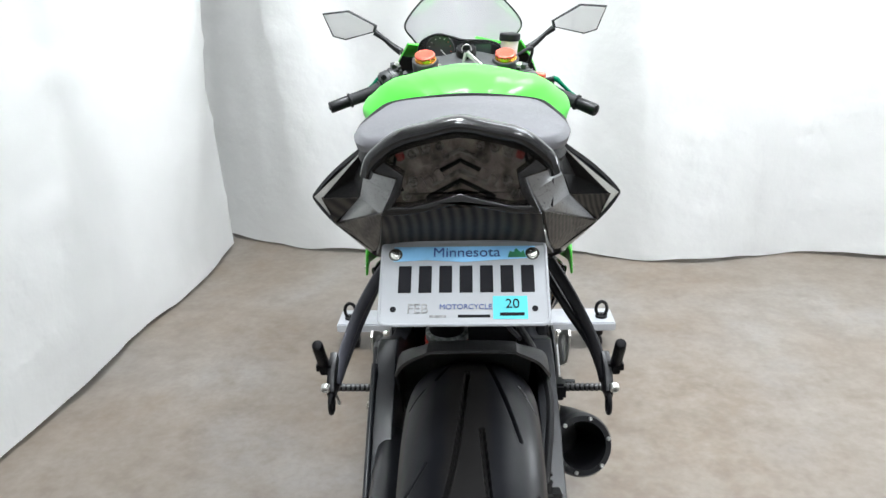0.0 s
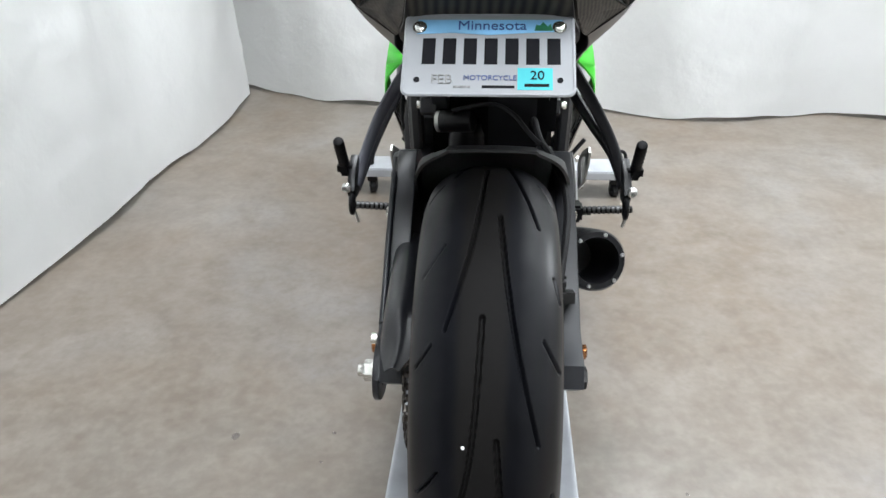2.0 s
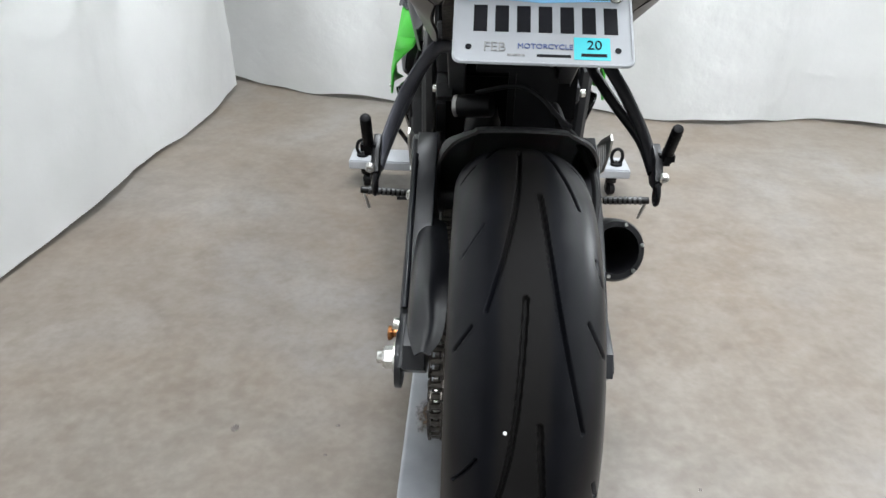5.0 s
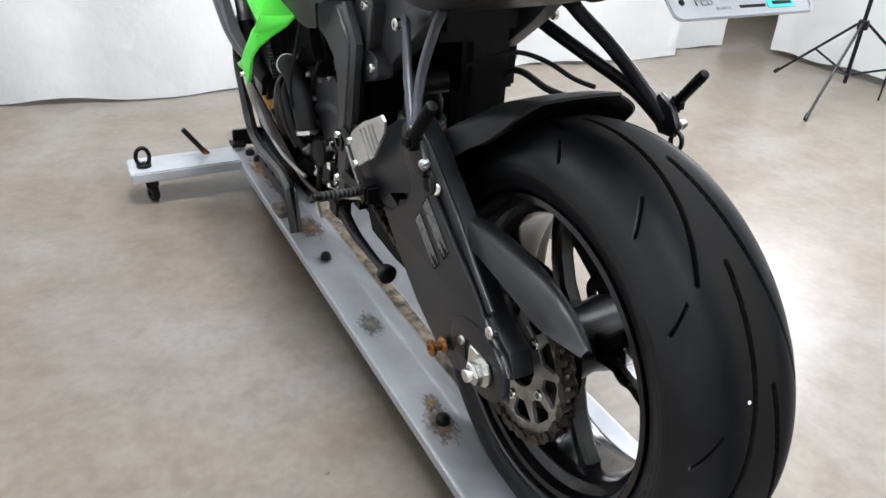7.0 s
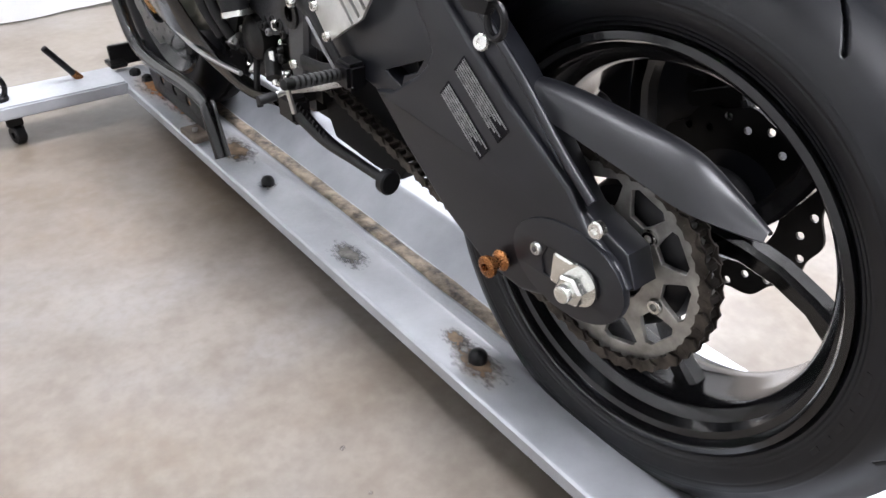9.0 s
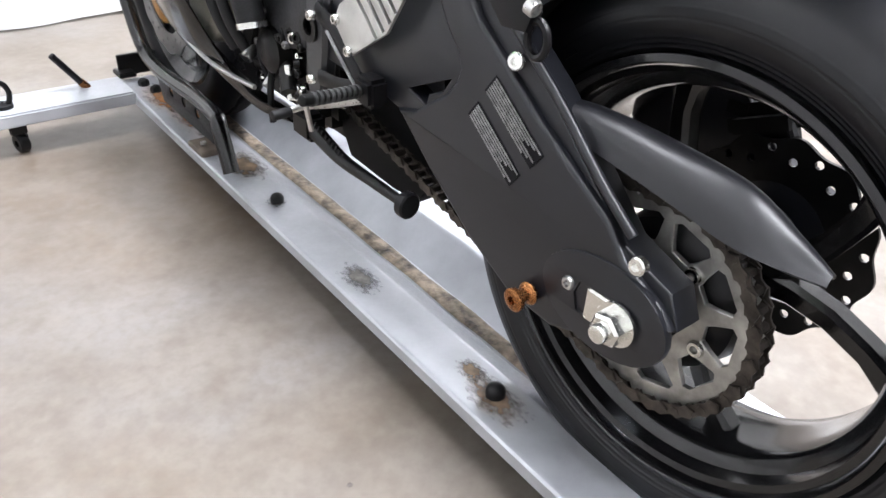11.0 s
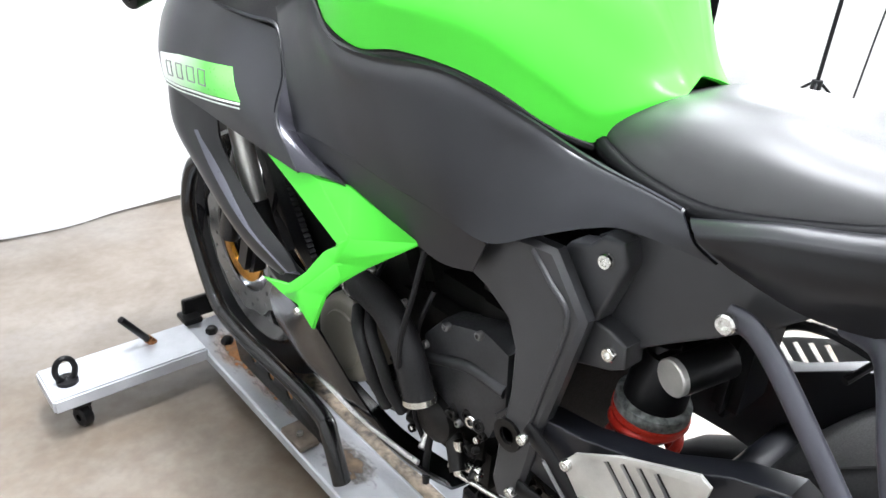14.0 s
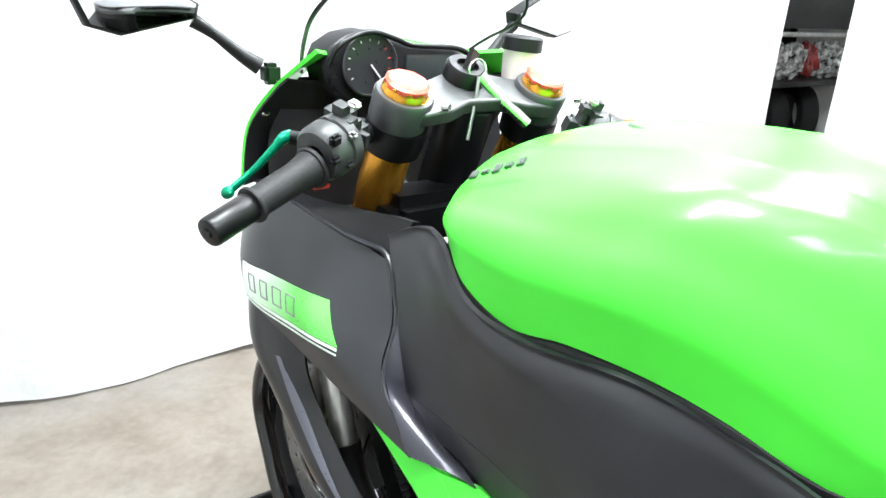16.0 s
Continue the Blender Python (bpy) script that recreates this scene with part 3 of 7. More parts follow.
soften(oil_stain)
soften(brown_stain)
soften(orange_rust)
scuff = mat("floor_scuff", (0.115, 0.10, 0.085), 0.45, 0, 40, 0.3, 0.2, 120, tint=(0.06, 0.055, 0.05))
for i, (x, y, rx, ry, m_) in enumerate(((-0.497, 0.208, 0.012, 0.016, scuff), (-0.525, -0.14, 0.012, 0.014, scuff), (-0.545, -0.19, 0.006, 0.006, scuff), (-0.53, -0.24, 0.009, 0.012, scuff), (-0.95, 0.087, 0.035, 0.013, scuff),
                                        (0.368, 0.11, 0.005, 0.005, scuff), (0.24, 0.0, 0.004, 0.004, scuff), (-0.47, -0.13, 0.012, 0.004, scuff), (-0.30, 0.23, 0.006, 0.005, scuff), (-0.31, 0.15, 0.005, 0.004, scuff), (-0.36, 0.04, 0.004, 0.004, scuff))):
    part("stain", blotch(x, y, 0.0008 + 0.0001 * i, rx, ry, i * 2.3 + 0.7), m_, floor)
soften(scuff)
dolly = thing("motorcycle_dolly", "silver painted steel motorcycle dolly with wheel trough on casters", "dolly")
part("rail", extrude_y(RAIL, -0.62, 1.50), dolly_paint, dolly)
bm = bmesh.new()
ys = np.linspace(-0.61, 1.48, 260)
rows = []
for y in ys:
    w = 0.0145 + 0.004 * noise.noise((y * 9, 0, 0))
    rows.append([bm.verts.new((x * w, y, 0.0355 + 0.003 * (1 - x * x) * (1 + noise.noise((y * 40, x * 3, 2))))) for x in (-1, -0.6, -0.2, 0.2, 0.6, 1)])
for a, b in zip(rows, rows[1:]):
    for k in range(5):
        bm.faces.new((a[k], a[k + 1], b[k + 1], b[k]))
part("trough_dirt", bm, rust_dirt, dolly, "rusty oily dirt caked along the trough")


def arm(sx):
    a = part("arm", box((sx * 0.308, 1.428, 0.0845), (0.30, 0.118, 0.030), 0.004), dolly_paint, dolly)
    ring = [(sx * 0.418 + 0.024 * math.cos(t) * 0.75, 1.418, 0.128 + 0.026 * math.sin(t)) for t in [2 * math.pi * k / 8 for k in range(8)]]
    ring.append(ring[0])
    part("eye_bolt", join(tube(ring, 0.0058, 10, 4), lathe([(0.0, 0.02), (0.008, 0.02), (0.008, 0.008), (0.014, 0.0)], (sx * 0.418, 1.418, 0.099), (0, 0, 1), 16)), satin, a)
    wheel = lathe([(-0.011, 0.008), (-0.011, 0.018), (-0.008, 0.021), (0.008, 0.021), (0.011, 0.018), (0.011, 0.008)], (sx * 0.405, 1.405, 0.021), (1, 0.3, 0), 20, True)
    part("caster", join(wheel, box((sx * 0.405, 1.405, 0.052), (0.034, 0.012, 0.022), 0.002), box((sx * 0.392, 1.409, 0.027), (0.003, 0.03, 0.03), 0.001)), satin, a)
    part("pin", rod((sx * 0.250, 1.452, 0.112), (sx * 0.300, 1.440, 0.186), 0.0075, 12, 0.002), satin, a)
    part("pin_collar", rod((sx * 0.238, 1.455, 0.097), (sx * 0.251, 1.452, 0.114), 0.009, 12), copper, a, "orange pin collar")


arm(-1)
arm(1)
part("end_stop", join(box((0, 1.512, 0.115), (0.30, 0.012, 0.05), 0.002), box((-0.14, 1.50, 0.10), (0.04, 0.05, 0.012), 0.002), box((0.14, 1.50, 0.10), (0.04, 0.05, 0.012), 0.002)), dark_metal, dolly)
for x, y, r in ((-0.113, 0.772, 0.012), (-0.112, 0.184, 0.013), (-0.118, 1.44, 0.013), (-0.108, 1.385, 0.013), (-0.100, 1.315, 0.012),
                (0.113, 0.772, 0.012), (0.112, 0.184, 0.013), (0.118, 1.44, 0.013), (0.108, 1.385, 0.013), (0.10, 1.315, 0.012)):
    part("bolt", lathe([(-0.001, r), (0.009, r), (0.014, r * 0.75), (0.0165, r * 0.3), (0.0165, 0)], (x, y, 0.0845), (0, 0, 1), 6 if y > 1 else 14), satin, dolly)
for i, (x, y, rx, ry, m) in enumerate(((-0.112, 0.172, 0.045, 0.065, brown_stain), (-0.107, 0.238, 0.020, 0.034, brown_stain), (-0.114, 0.772, 0.022, 0.026, oil_stain),
                                       (-0.119, 0.484, 0.030, 0.062, oil_stain), (-0.105, 1.335, 0.055, 0.13, orange_rust), (-0.10, 1.20, 0.045, 0.14, orange_rust),
                                       (-0.100, 0.93, 0.050, 0.085, brown_stain), (0.13, 0.45, 0.012, 0.08, red_mark))):
    part("stain", blotch(x, y, 0.0850 + 0.0002 * i, rx, ry, i * 1.7 + 0.3), m, dolly)
for sx in (-1, 1):
    part("clip_plate", box((sx * 0.137, 1.035, 0.0905), (0.04, 0.07, 0.012), 0.0015), rusty, dolly, "rusty bolted clip plate")
    part("bolt", lathe([(0, 0.006), (0.005, 0.006), (0.006, 0)], (sx * 0.14, 1.03, 0.100), (0, 0, 1), 8), steel, dolly)
chock = part("wheel_chock", join(
    tube([(-0.145, 0.888, 0.100), (-0.143, 0.925, 0.172), (-0.135, 0.96, 0.185), (-0.125, 1.08, 0.178), (-0.12, 1.28, 0.165), (-0.115, 1.40, 0.18), (-0.112, 1.475, 0.27), (-0.112, 1.51, 0.36),
          (-0.11, 1.46, 0.47), (-0.07, 1.40, 0.50)], 0.0155, 14, 6),
    tube([(0.145, 0.888, 0.100), (0.143, 0.925, 0.172), (0.135, 0.96, 0.185), (0.125, 1.08, 0.178), (0.12, 1.28, 0.165), (0.115, 1.40, 0.18), (0.112, 1.475, 0.27), (0.112, 1.51, 0.36),
          (0.11, 1.46, 0.47), (0.07, 1.40, 0.50)], 0.0155, 14, 6),
    tube([(-0.112, 1.49, 0.30), (0, 1.66, 0.31), (0.112, 1.49, 0.30)], 0.0145, 12, 8)), gloss, dolly, "glossy black tubular front wheel chock")
for sx in (-1, 1):
    part("side_bracket", slab([(0.98, 0.094), (1.30, 0.094), (1.33, 0.165), (1.05, 0.178), (0.99, 0.165)], sx * 0.118 - 0.002, sx * 0.118 + 0.002, 0.001,
                              [[(y + 0.012 * math.cos(a), 0.135 + 0.012 * math.sin(a)) for a in [k * 0.785 for k in range(8)]] for y in (1.10, 1.17, 1.24)]), dark_metal, chock)

# ---- the motorcycle ----
bike = thing("motorcycle", "green and matte black sport motorcycle standing on a dolly", "motorcycle")
AX = (0.005, 0.012, 0.338)


def ring_ang(c, r, a, x=0.0):
    """A place on a wheel: the angle runs from straight up towards the front."""
    return (c[0] + x, c[1] + r * math.sin(radians(a)), c[2] + r * math.cos(radians(a)))


def tyre(centre, section, grooves, repeat, n_round, n_side, depth=0.0075, rings=()):
    """A tyre turned from its section line (x, r); grooves are cut into it as real hollows."""
    sec = np.array([(p.x, p.y) for p in smooth_path([(x, r, 0) for x, r in section], 10)])
    d = np.r_[0, np.cumsum(np.linalg.norm(np.diff(sec, axis=0), axis=1))]
    u = np.linspace(0, d[-1], n_side)
    X, R = np.interp(u, d, sec[:, 0]), np.interp(u, d, sec[:, 1])
    tx, tr = np.gradient(X), np.gradient(R)
    ln = np.hypot(tx, tr)
    nx, nr = -tr / ln, tx / ln
    if nr[n_side // 2] < 0:
        nx, nr = -nx, -nr
    ang = np.linspace(0, 360, n_round, endpoint=False)
    A, XX = np.meshgrid(ang, X, indexing="ij")
    cut = np.zeros_like(A)
    step = 360 / repeat
    rmax = R.max()
    for line, half in grooves:
        pts = smooth_path([(a, x, 0) for a, x in line], 5)
        for i, (p, q) in enumerate(zip(pts, pts[1:])):
            a = (A - p.x + step / 2) % step - step / 2
            ux, uy = (q.x - p.x) * math.pi / 180 * rmax, q.y - p.y
            L2 = ux * ux + uy * uy + 1e-12
            vx, vy = a * math.pi / 180 * rmax, XX - p.y
            t = np.clip((vx * ux + vy * uy) / L2, 0, 1)
            dist = np.hypot(vx - t * ux, vy - t * uy)
            thin = half * (1 - 0.6 * (i / len(pts)) ** 2)
            cut = np.maximum(cut, np.clip((thin + 0.0010 - dist) / 0.0016, 0, 1))
    cut *= (R[None, :] > rmax - 0.05)
    for r0, wide, rise in rings:
        cut = cut - rise / depth * np.exp(-((R - r0) / wide) ** 2)[None, :]
    RR = R[None, :] - cut * depth * nr[None, :]
    XO = X[None, :] - cut * depth * nx[None, :]
    ar = np.radians(A)
    V = np.stack([centre[0] + XO, centre[1] + RR * np.sin(ar), centre[2] + RR * np.cos(ar)], -1).reshape(-1, 3)
    i, j = np.meshgrid(np.arange(n_round), np.arange(n_side - 1), indexing="ij")
    a, b = i * n_side + j, ((i + 1) % n_round) * n_side + j
    Q = np.stack([a, b, b + 1, a + 1], -1).reshape(-1, 4)
    me = bpy.data.meshes.new("tyre")
    me.from_pydata(V.tolist(), [], Q.tolist())
    me.update()
    bm = bmesh.new()
    bm.from_mesh(me)
    bpy.data.meshes.remove(me)
    bmesh.ops.recalc_face_normals(bm, faces=bm.faces)
    return bm


REAR_SECTION = [(u * w, r) for u, side in ((-1, 1), (1, -1)) for w, r in ((0.066, 0.212), (0.077, 0.222), (0.086, 0.236), (0.0895, 0.250), (0.0875, 0.262), (0.081, 0.2755), (0.070, 0.2875), (0.055, 0.2975), (0.037, 0.3045), (0.018, 0.3075))[::side]]
REAR_GROOVES = [([(11, -0.005), (-12, -0.012), (-28, -0.025), (-43, -0.047)], 0.0026), ([(-14, 0.013), (-32, 0.022), (-48, 0.036), (-67, 0.060)], 0.0026),
                ([(-22, -0.052), (-29, -0.076)], 0.0007), ([(-46, -0.062), (-51, -0.080)], 0.0006), ([(-44.5, 0.064), (-51, 0.083)], 0.0013), ([(-28.5, 0.077), (-34, 0.084)], 0.0012)]
RIM = [(-0.078, 0.2215), (-0.083, 0.2205), (-0.0845, 0.214), (-0.080, 0.2105), (-0.072, 0.2095), (-0.069, 0.203), (-0.054, 0.200), (-0.046, 0.190), (-0.040, 0.186), (-0.02, 0.184)]
RIM = RIM + [(-x, r) for x, r in RIM[::-1]] + [(0.05, 0.207), (0.0, 0.197), (-0.05, 0.207)]
wheel = part("rear_wheel", lathe(RIM, AX, (1, 0, 0), 128, True), gloss, bike, "gloss black cast alloy wheel")
part("tyre", tyre(AX, REAR_SECTION, REAR_GROOVES, 7, 1100, 300, rings=((0.2255, 0.0010, 0.0009), (0.2300, 0.0008, 0.0007), (0.2345, 0.0006, 0.0006), (0.2500, 0.0006, -0.0006), (0.2585, 0.0005, 0.0005))), tyre_mat, wheel, "wide black tyre with curved tread grooves", 60)
hub = lathe([(-0.075, 0.03), (-0.075, 0.05), (-0.04, 0.055), (0.0, 0.047), (0.04, 0.055), (0.07, 0.05), (0.07, 0.03)], AX, (1, 0, 0), 32, True)
part("hub", hub, satin, wheel)
for k, (a, w) in enumerate(((-86, 4), (-91, 3), (-95.5, 3), (-100, 3), (-104.5, 3), (-109, 3), (40, 5), (46, 3), (50.5, 3), (55, 3))):
    arc = [ring_ang(AX, 0.2425, a + w * f, -0.0872) for f in (-0.4, 0, 0.4)]
    part("sidewall_mark", tube(arc, 0.0042, 6, 2, 0.35), tyre_mat, wheel, "raised moulded mark on the sidewall")
part("paint_dot", lathe([(0, 0.0022), (0.0006, 0.002), (0.0008, 0)], (-0.018, -0.271, 0.459), (-0.05, -0.92, 0.39), 12), white_mark, wheel)


def spoke(c, a, r0, r1, x0, x1, w0, w1, t, lean=7):
    """A cast spoke, wide at the hub, leaning towards the rim's middle."""
    pts = []
    bm = bmesh.new()
    rings = []
    for f in (0, 0.25, 0.5, 0.75, 1.0):
        r, x, w = r0 + (r1 - r0) * f, x0 + (x1 - x0) * f, w0 + (w1 - w0) * f + 0.006 * (2 * f - 1) ** 4
        p = Vector(ring_ang(c, r, a + lean * (1 - f), x))
        tan = Vector((0, math.cos(radians(a)), -math.sin(radians(a))))
        rings.append([bm.verts.new(p + tan * w * u + Vector((t * v, 0, 0))) for u, v in ((-1, -0.6), (-0.6, -1), (0.6, -1), (1, -0.6), (1, 0.6), (0.6, 1), (-0.6, 1), (-1, 0.6))])
    for p, q in zip(rings, rings[1:]):
        for k in range(8):
            bm.faces.new((p[k], p[(k + 1) % 8], q[(k + 1) % 8], q[k]))
    bm.faces.new(rings[0])
    bm.faces.new(rings[-1])
    bmesh.ops.recalc_face_normals(bm, faces=bm.faces)
    return bm


for k in range(3):
    for side in (-1, 1):
        part("spoke", spoke(AX, -68.5 + 120 * k + 29 * side, 0.045, 0.194, 0.0, 0.0, 0.0125, 0.0105, 0.014, -25 * side), gloss, wheel)


def sprocket(c, x, teeth, r, holes, mat_):
    out = []
    for k in range(teeth * 4):
        a = 2 * math.pi * k / (teeth * 4)
        rr = r + (0.004, 0.001, -0.005, 0.001)[k % 4]
        out.append((c[1] + rr * math.sin(a), c[2] + rr * math.cos(a)))
    hs = []
    for k in range(holes):
        a0, w0, w1 = 2 * math.pi * (k + 0.5) / holes, 0.20, 0.25
        ri, ro = r * 0.56, r * 0.84
        h = [(ri, -w0 * 0.7), (ri * 1.15, -w0), (ro * 0.95, -w1), (ro, -w1 * 0.7), (ro, w1 * 0.7), (ro * 0.95, w1), (ri * 1.15, w0), (ri, w0 * 0.7)]
        hs.append([(c[1] + q * math.sin(a0 + t), c[2] + q * math.cos(a0 + t)) for q, t in h])
    hs.append([(c[1] + r * 0.36 * math.sin(t), c[2] + r * 0.36 * math.cos(t)) for t in [2 * math.pi * k / 20 for k in range(20)]])
    return slab(out, x - 0.003, x + 0.003, 0.0006, hs, segs=1)


part("sprocket", sprocket(AX, -0.098, 43, 0.107, 10, alu), worn_steel, wheel, "grey metal chain sprocket with slotted holes")
for k in range(5):
    p = ring_ang(AX, 0.060, 36 + 72 * k, -0.101)
    part("bolt", bolt_head(p, (-1, 0, 0), 0.0085, True, 0.009), chrome, wheel)
part("sprocket_carrier", lathe([(-0.095, 0.03), (-0.095, 0.062), (-0.085, 0.075), (-0.06, 0.08), (-0.06, 0.03)], AX, (1, 0, 0), 30, True), satin, wheel)


def disc(c, x, r, lobes, inner, t=0.0045):
    out = [(c[1] + (r + 0.0035 * math.cos(lobes * a)) * math.sin(a), c[2] + (r + 0.0035 * math.cos(lobes * a)) * math.cos(a)) for a in [2 * math.pi * k / 120 for k in range(120)]]
    hs = [[(c[1] + inner * math.sin(t), c[2] + inner * math.cos(t)) for t in [2 * math.pi * k / 40 for k in range(40)]]]
    for k in range(lobes * 2):
        a = 2 * math.pi * k / (lobes * 2)
        q = r * (0.90 if k % 2 else 0.80)
        hs.append([(c[1] + q * math.sin(a) + 0.0048 * math.cos(b), c[2] + q * math.cos(a) + 0.0048 * math.sin(b)) for b in [k2 * math.pi / 4 for k2 in range(8)]])
    return slab(out, x - t / 2, x + t / 2, 0.0005, hs, segs=1)


part("brake_disc", disc(AX, 0.100, 0.110, 12, 0.062), dark_metal, wheel, "drilled wave brake disc")
part("brake_caliper", join(box((0.110, 0.055, 0.452), (0.036, 0.09, 0.044), 0.014, pose(0, 0, 0, -25, 0, 0)), box((0.116, 0.09, 0.455), (0.022, 0.04, 0.03), 0.008)), dark_metal, bike)


def chain(front, rear, rf, rr, x):
    """Outer and inner link plates with rollers along the two runs and round both sprockets."""
    (fy, fz), (ry, rz) = front, rear
    base = math.atan2(fz - rz, fy - ry)
    off = math.asin((rr - rf) / math.hypot(fy - ry, fz - rz))
    up, dn = base + math.pi / 2 + off * -1, base - math.pi / 2 + off
    pts = []
    a0, a1 = base + math.pi / 2 - off + 2 * off, base - math.pi / 2 + 2 * math.pi - off
    top_r = (ry + rr * math.cos(base + math.pi / 2 + off * 0.98), rz + rr * math.sin(base + math.pi / 2 + off * 0.98))
    for k in range(41):
        a = base + math.pi / 2 + off + (math.pi - 2 * off) * k / 40
        pts.append((ry + rr * math.cos(a), rz + rr * math.sin(a)))
    for k in range(21):
        a = base - math.pi / 2 - off + (math.pi + 2 * off) * k / 20
        pts.append((fy + rf * math.cos(a), fz + rf * math.sin(a)))
    pts.append(pts[0])
    d = np.r_[0, np.cumsum([math.hypot(q[0] - p[0], q[1] - p[1]) for p, q in zip(pts, pts[1:])])]
    n = int(d[-1] / 0.0159 / 2) * 2
    s = np.linspace(0, d[-1], n + 1)
    Y, Z = np.interp(s, d, [p[0] for p in pts]), np.interp(s, d, [p[1] for p in pts])
    verts, faces = [], []

    def prism(outline, lo, hi):
        b = len(verts)
        m = len(outline)
        verts.extend([(lo, *p) for p in outline] + [(hi, *p) for p in outline])
        faces.extend([tuple(range(b, b + m))[::-1], tuple(range(b + m, b + 2 * m))])
        faces.extend([(b + k, b + (k + 1) % m, b + m + (k + 1) % m, b + m + k) for k in range(m)])

    for k in range(n):
        y0, z0, y1, z1 = Y[k], Z[k], Y[k + 1], Z[k + 1]
        dy, dz = (y1 - y0), (z1 - z0)
        l = math.hypot(dy, dz)
        dy, dz = dy / l, dz / l
        h = 0.0072
        o = [(y0 - dy * h, z0 - dz * h), (y0 - dz * h, z0 + dy * h), ((y0 + y1) / 2 - dz * h * 0.7, (z0 + z1) / 2 + dy * h * 0.7), (y1 - dz * h, z1 + dy * h),
             (y1 + dy * h, z1 + dz * h), (y1 + dz * h, z1 - dy * h), ((y0 + y1) / 2 + dz * h * 0.7, (z0 + z1) / 2 - dy * h * 0.7), (y0 + dz * h, z0 - dy * h)]
        g = 0.0085 if k % 2 else 0.006
        prism(o, x - g - 0.002, x - g)
        prism(o, x + g, x + g + 0.002)
        prism([(y0 + 0.005 * math.cos(a), z0 + 0.005 * math.sin(a)) for a in [q * math.pi / 3 for q in range(6)]], x - 0.011, x + 0.011)
    me = bpy.data.meshes.new("chain")
    me.from_pydata(verts, [], faces)
    bm = bmesh.new()
    bm.from_mesh(me)
    bmesh.ops.recalc_face_normals(bm, faces=bm.faces)
    return bm


part("drive_chain", chain((0.60, 0.40), (AX[1], AX[2]), 0.042, 0.1085, -0.098), chain_steel, bike, "oily dark drive chain")

# swingarm, axle and guards
SWING = [(-0.048, 0.362), (-0.034, 0.392), (0.022, 0.412), (0.063, 0.452), (0.129, 0.514), (0.175, 0.548), (0.215, 0.580), (0.255, 0.598), (0.30, 0.582), (0.36, 0.545), (0.45, 0.515), (0.54, 0.50),
         (0.57, 0.465), (0.54, 0.43), (0.46, 0.425), (0.40, 0.425), (0.335, 0.415), (0.285, 0.374), (0.209, 0.322), (0.14, 0.289), (0.08, 0.286), (0.01, 0.312)]
swing = part("swingarm", slab(SWING, -0.148, -0.116, 0.007, [[(0.335, 0.447), (0.262, 0.480), (0.275, 0.462), (0.298, 0.452), (0.303, 0.437)]], segs=3), matte, bike, "matte black aluminium swingarm")
# the exhaust side is arched upwards
ARCHED = SWING[:17] + [(0.285, 0.412), (0.209, 0.398), (0.14, 0.356), (0.08, 0.318), (0.01, 0.312)]
part("swingarm_side", flip(slab(ARCHED, -0.130, -0.100, 0.009, segs=3)), matte, swing)
SKIN = [(-0.046, 0.364), (-0.03, 0.380), (0.010, 0.400), (0.035, 0.430), (0.125, 0.485), (0.174, 0.521), (0.217, 0.552), (0.245, 0.590), (0.262, 0.592), (0.278, 0.580), (0.277, 0.555), (0.262, 0.532), (0.246, 0.515), (0.240, 0.499), (0.246, 0.483), (0.26, 0.467),
        (0.282, 0.452), (0.312, 0.430), (0.345, 0.421), (0.335, 0.416), (0.285, 0.375), (0.209, 0.323), (0.14, 0.290), (0.08, 0.287), (0.01, 0.313)]
part("outer_skin", slab(SKIN, -0.1565, -0.140, 0.0055, segs=3), matte, swing)
part("rib", tube([(-0.149, 0.012, 0.424), (-0.149, 0.056, 0.458), (-0.149, 0.112, 0.508), (-0.149, 0.165, 0.548), (-0.149, 0.205, 0.580)], 0.0048, 10, 6), matte, swing)
part("end_plate", slab([(0.022 + 0.07 * math.cos(a) * (1.05 if math.cos(a) > 0 else 1), 0.347 + 0.048 * math.sin(a)) for a in [2 * math.pi * k / 28 for k in range(28)]], -0.159, -0.15, 0.003,
                       [[(-0.012, 0.328), (0.05, 0.328), (0.055, 0.345), (0.05, 0.360), (-0.012, 0.360), (-0.018, 0.345)]]), matte, swing)
part("cross_brace", tube([(-0.125, 0.33, 0.455), (0, 0.33, 0.46), (0.115, 0.33, 0.455)], 0.03, 16, 6), matte, swing)
part("axle_block", box((-0.157, 0.016, 0.345), (0.012, 0.045, 0.034), 0.002), chrome, swing)
part("axle_nut", join(lathe([(0, 0.0165), (0.014, 0.0165), (0.0165, 0.0135), (0.0165, 0.009)], (-0.163, 0.002, 0.344), (-1, 0, 0), 6), rod((-0.16, 0.002, 0.344), (-0.188, 0.002, 0.344), 0.0092, 14, 0.002),
                      lathe([(0, 0.0215), (0.003, 0.0215), (0.003, 0.01)], (-0.161, 0.002, 0.344), (-1, 0, 0), 24)), chrome, swing, "bright zinc axle nut")
part("axle_nut", lathe([(0, 0.017), (0.012, 0.017), (0.014, 0.010), (0.014, 0)], (0.138, 0.002, 0.344), (1, 0, 0), 6), dark_metal, swing)
part("adjuster_screw", join(rod((-0.15, 0.045, 0.345), (-0.15, 0.075, 0.345), 0.004, 8), bolt_head((-0.157, 0.062, 0.352), (-1, 0, 0), 0.007)), steel, swing)
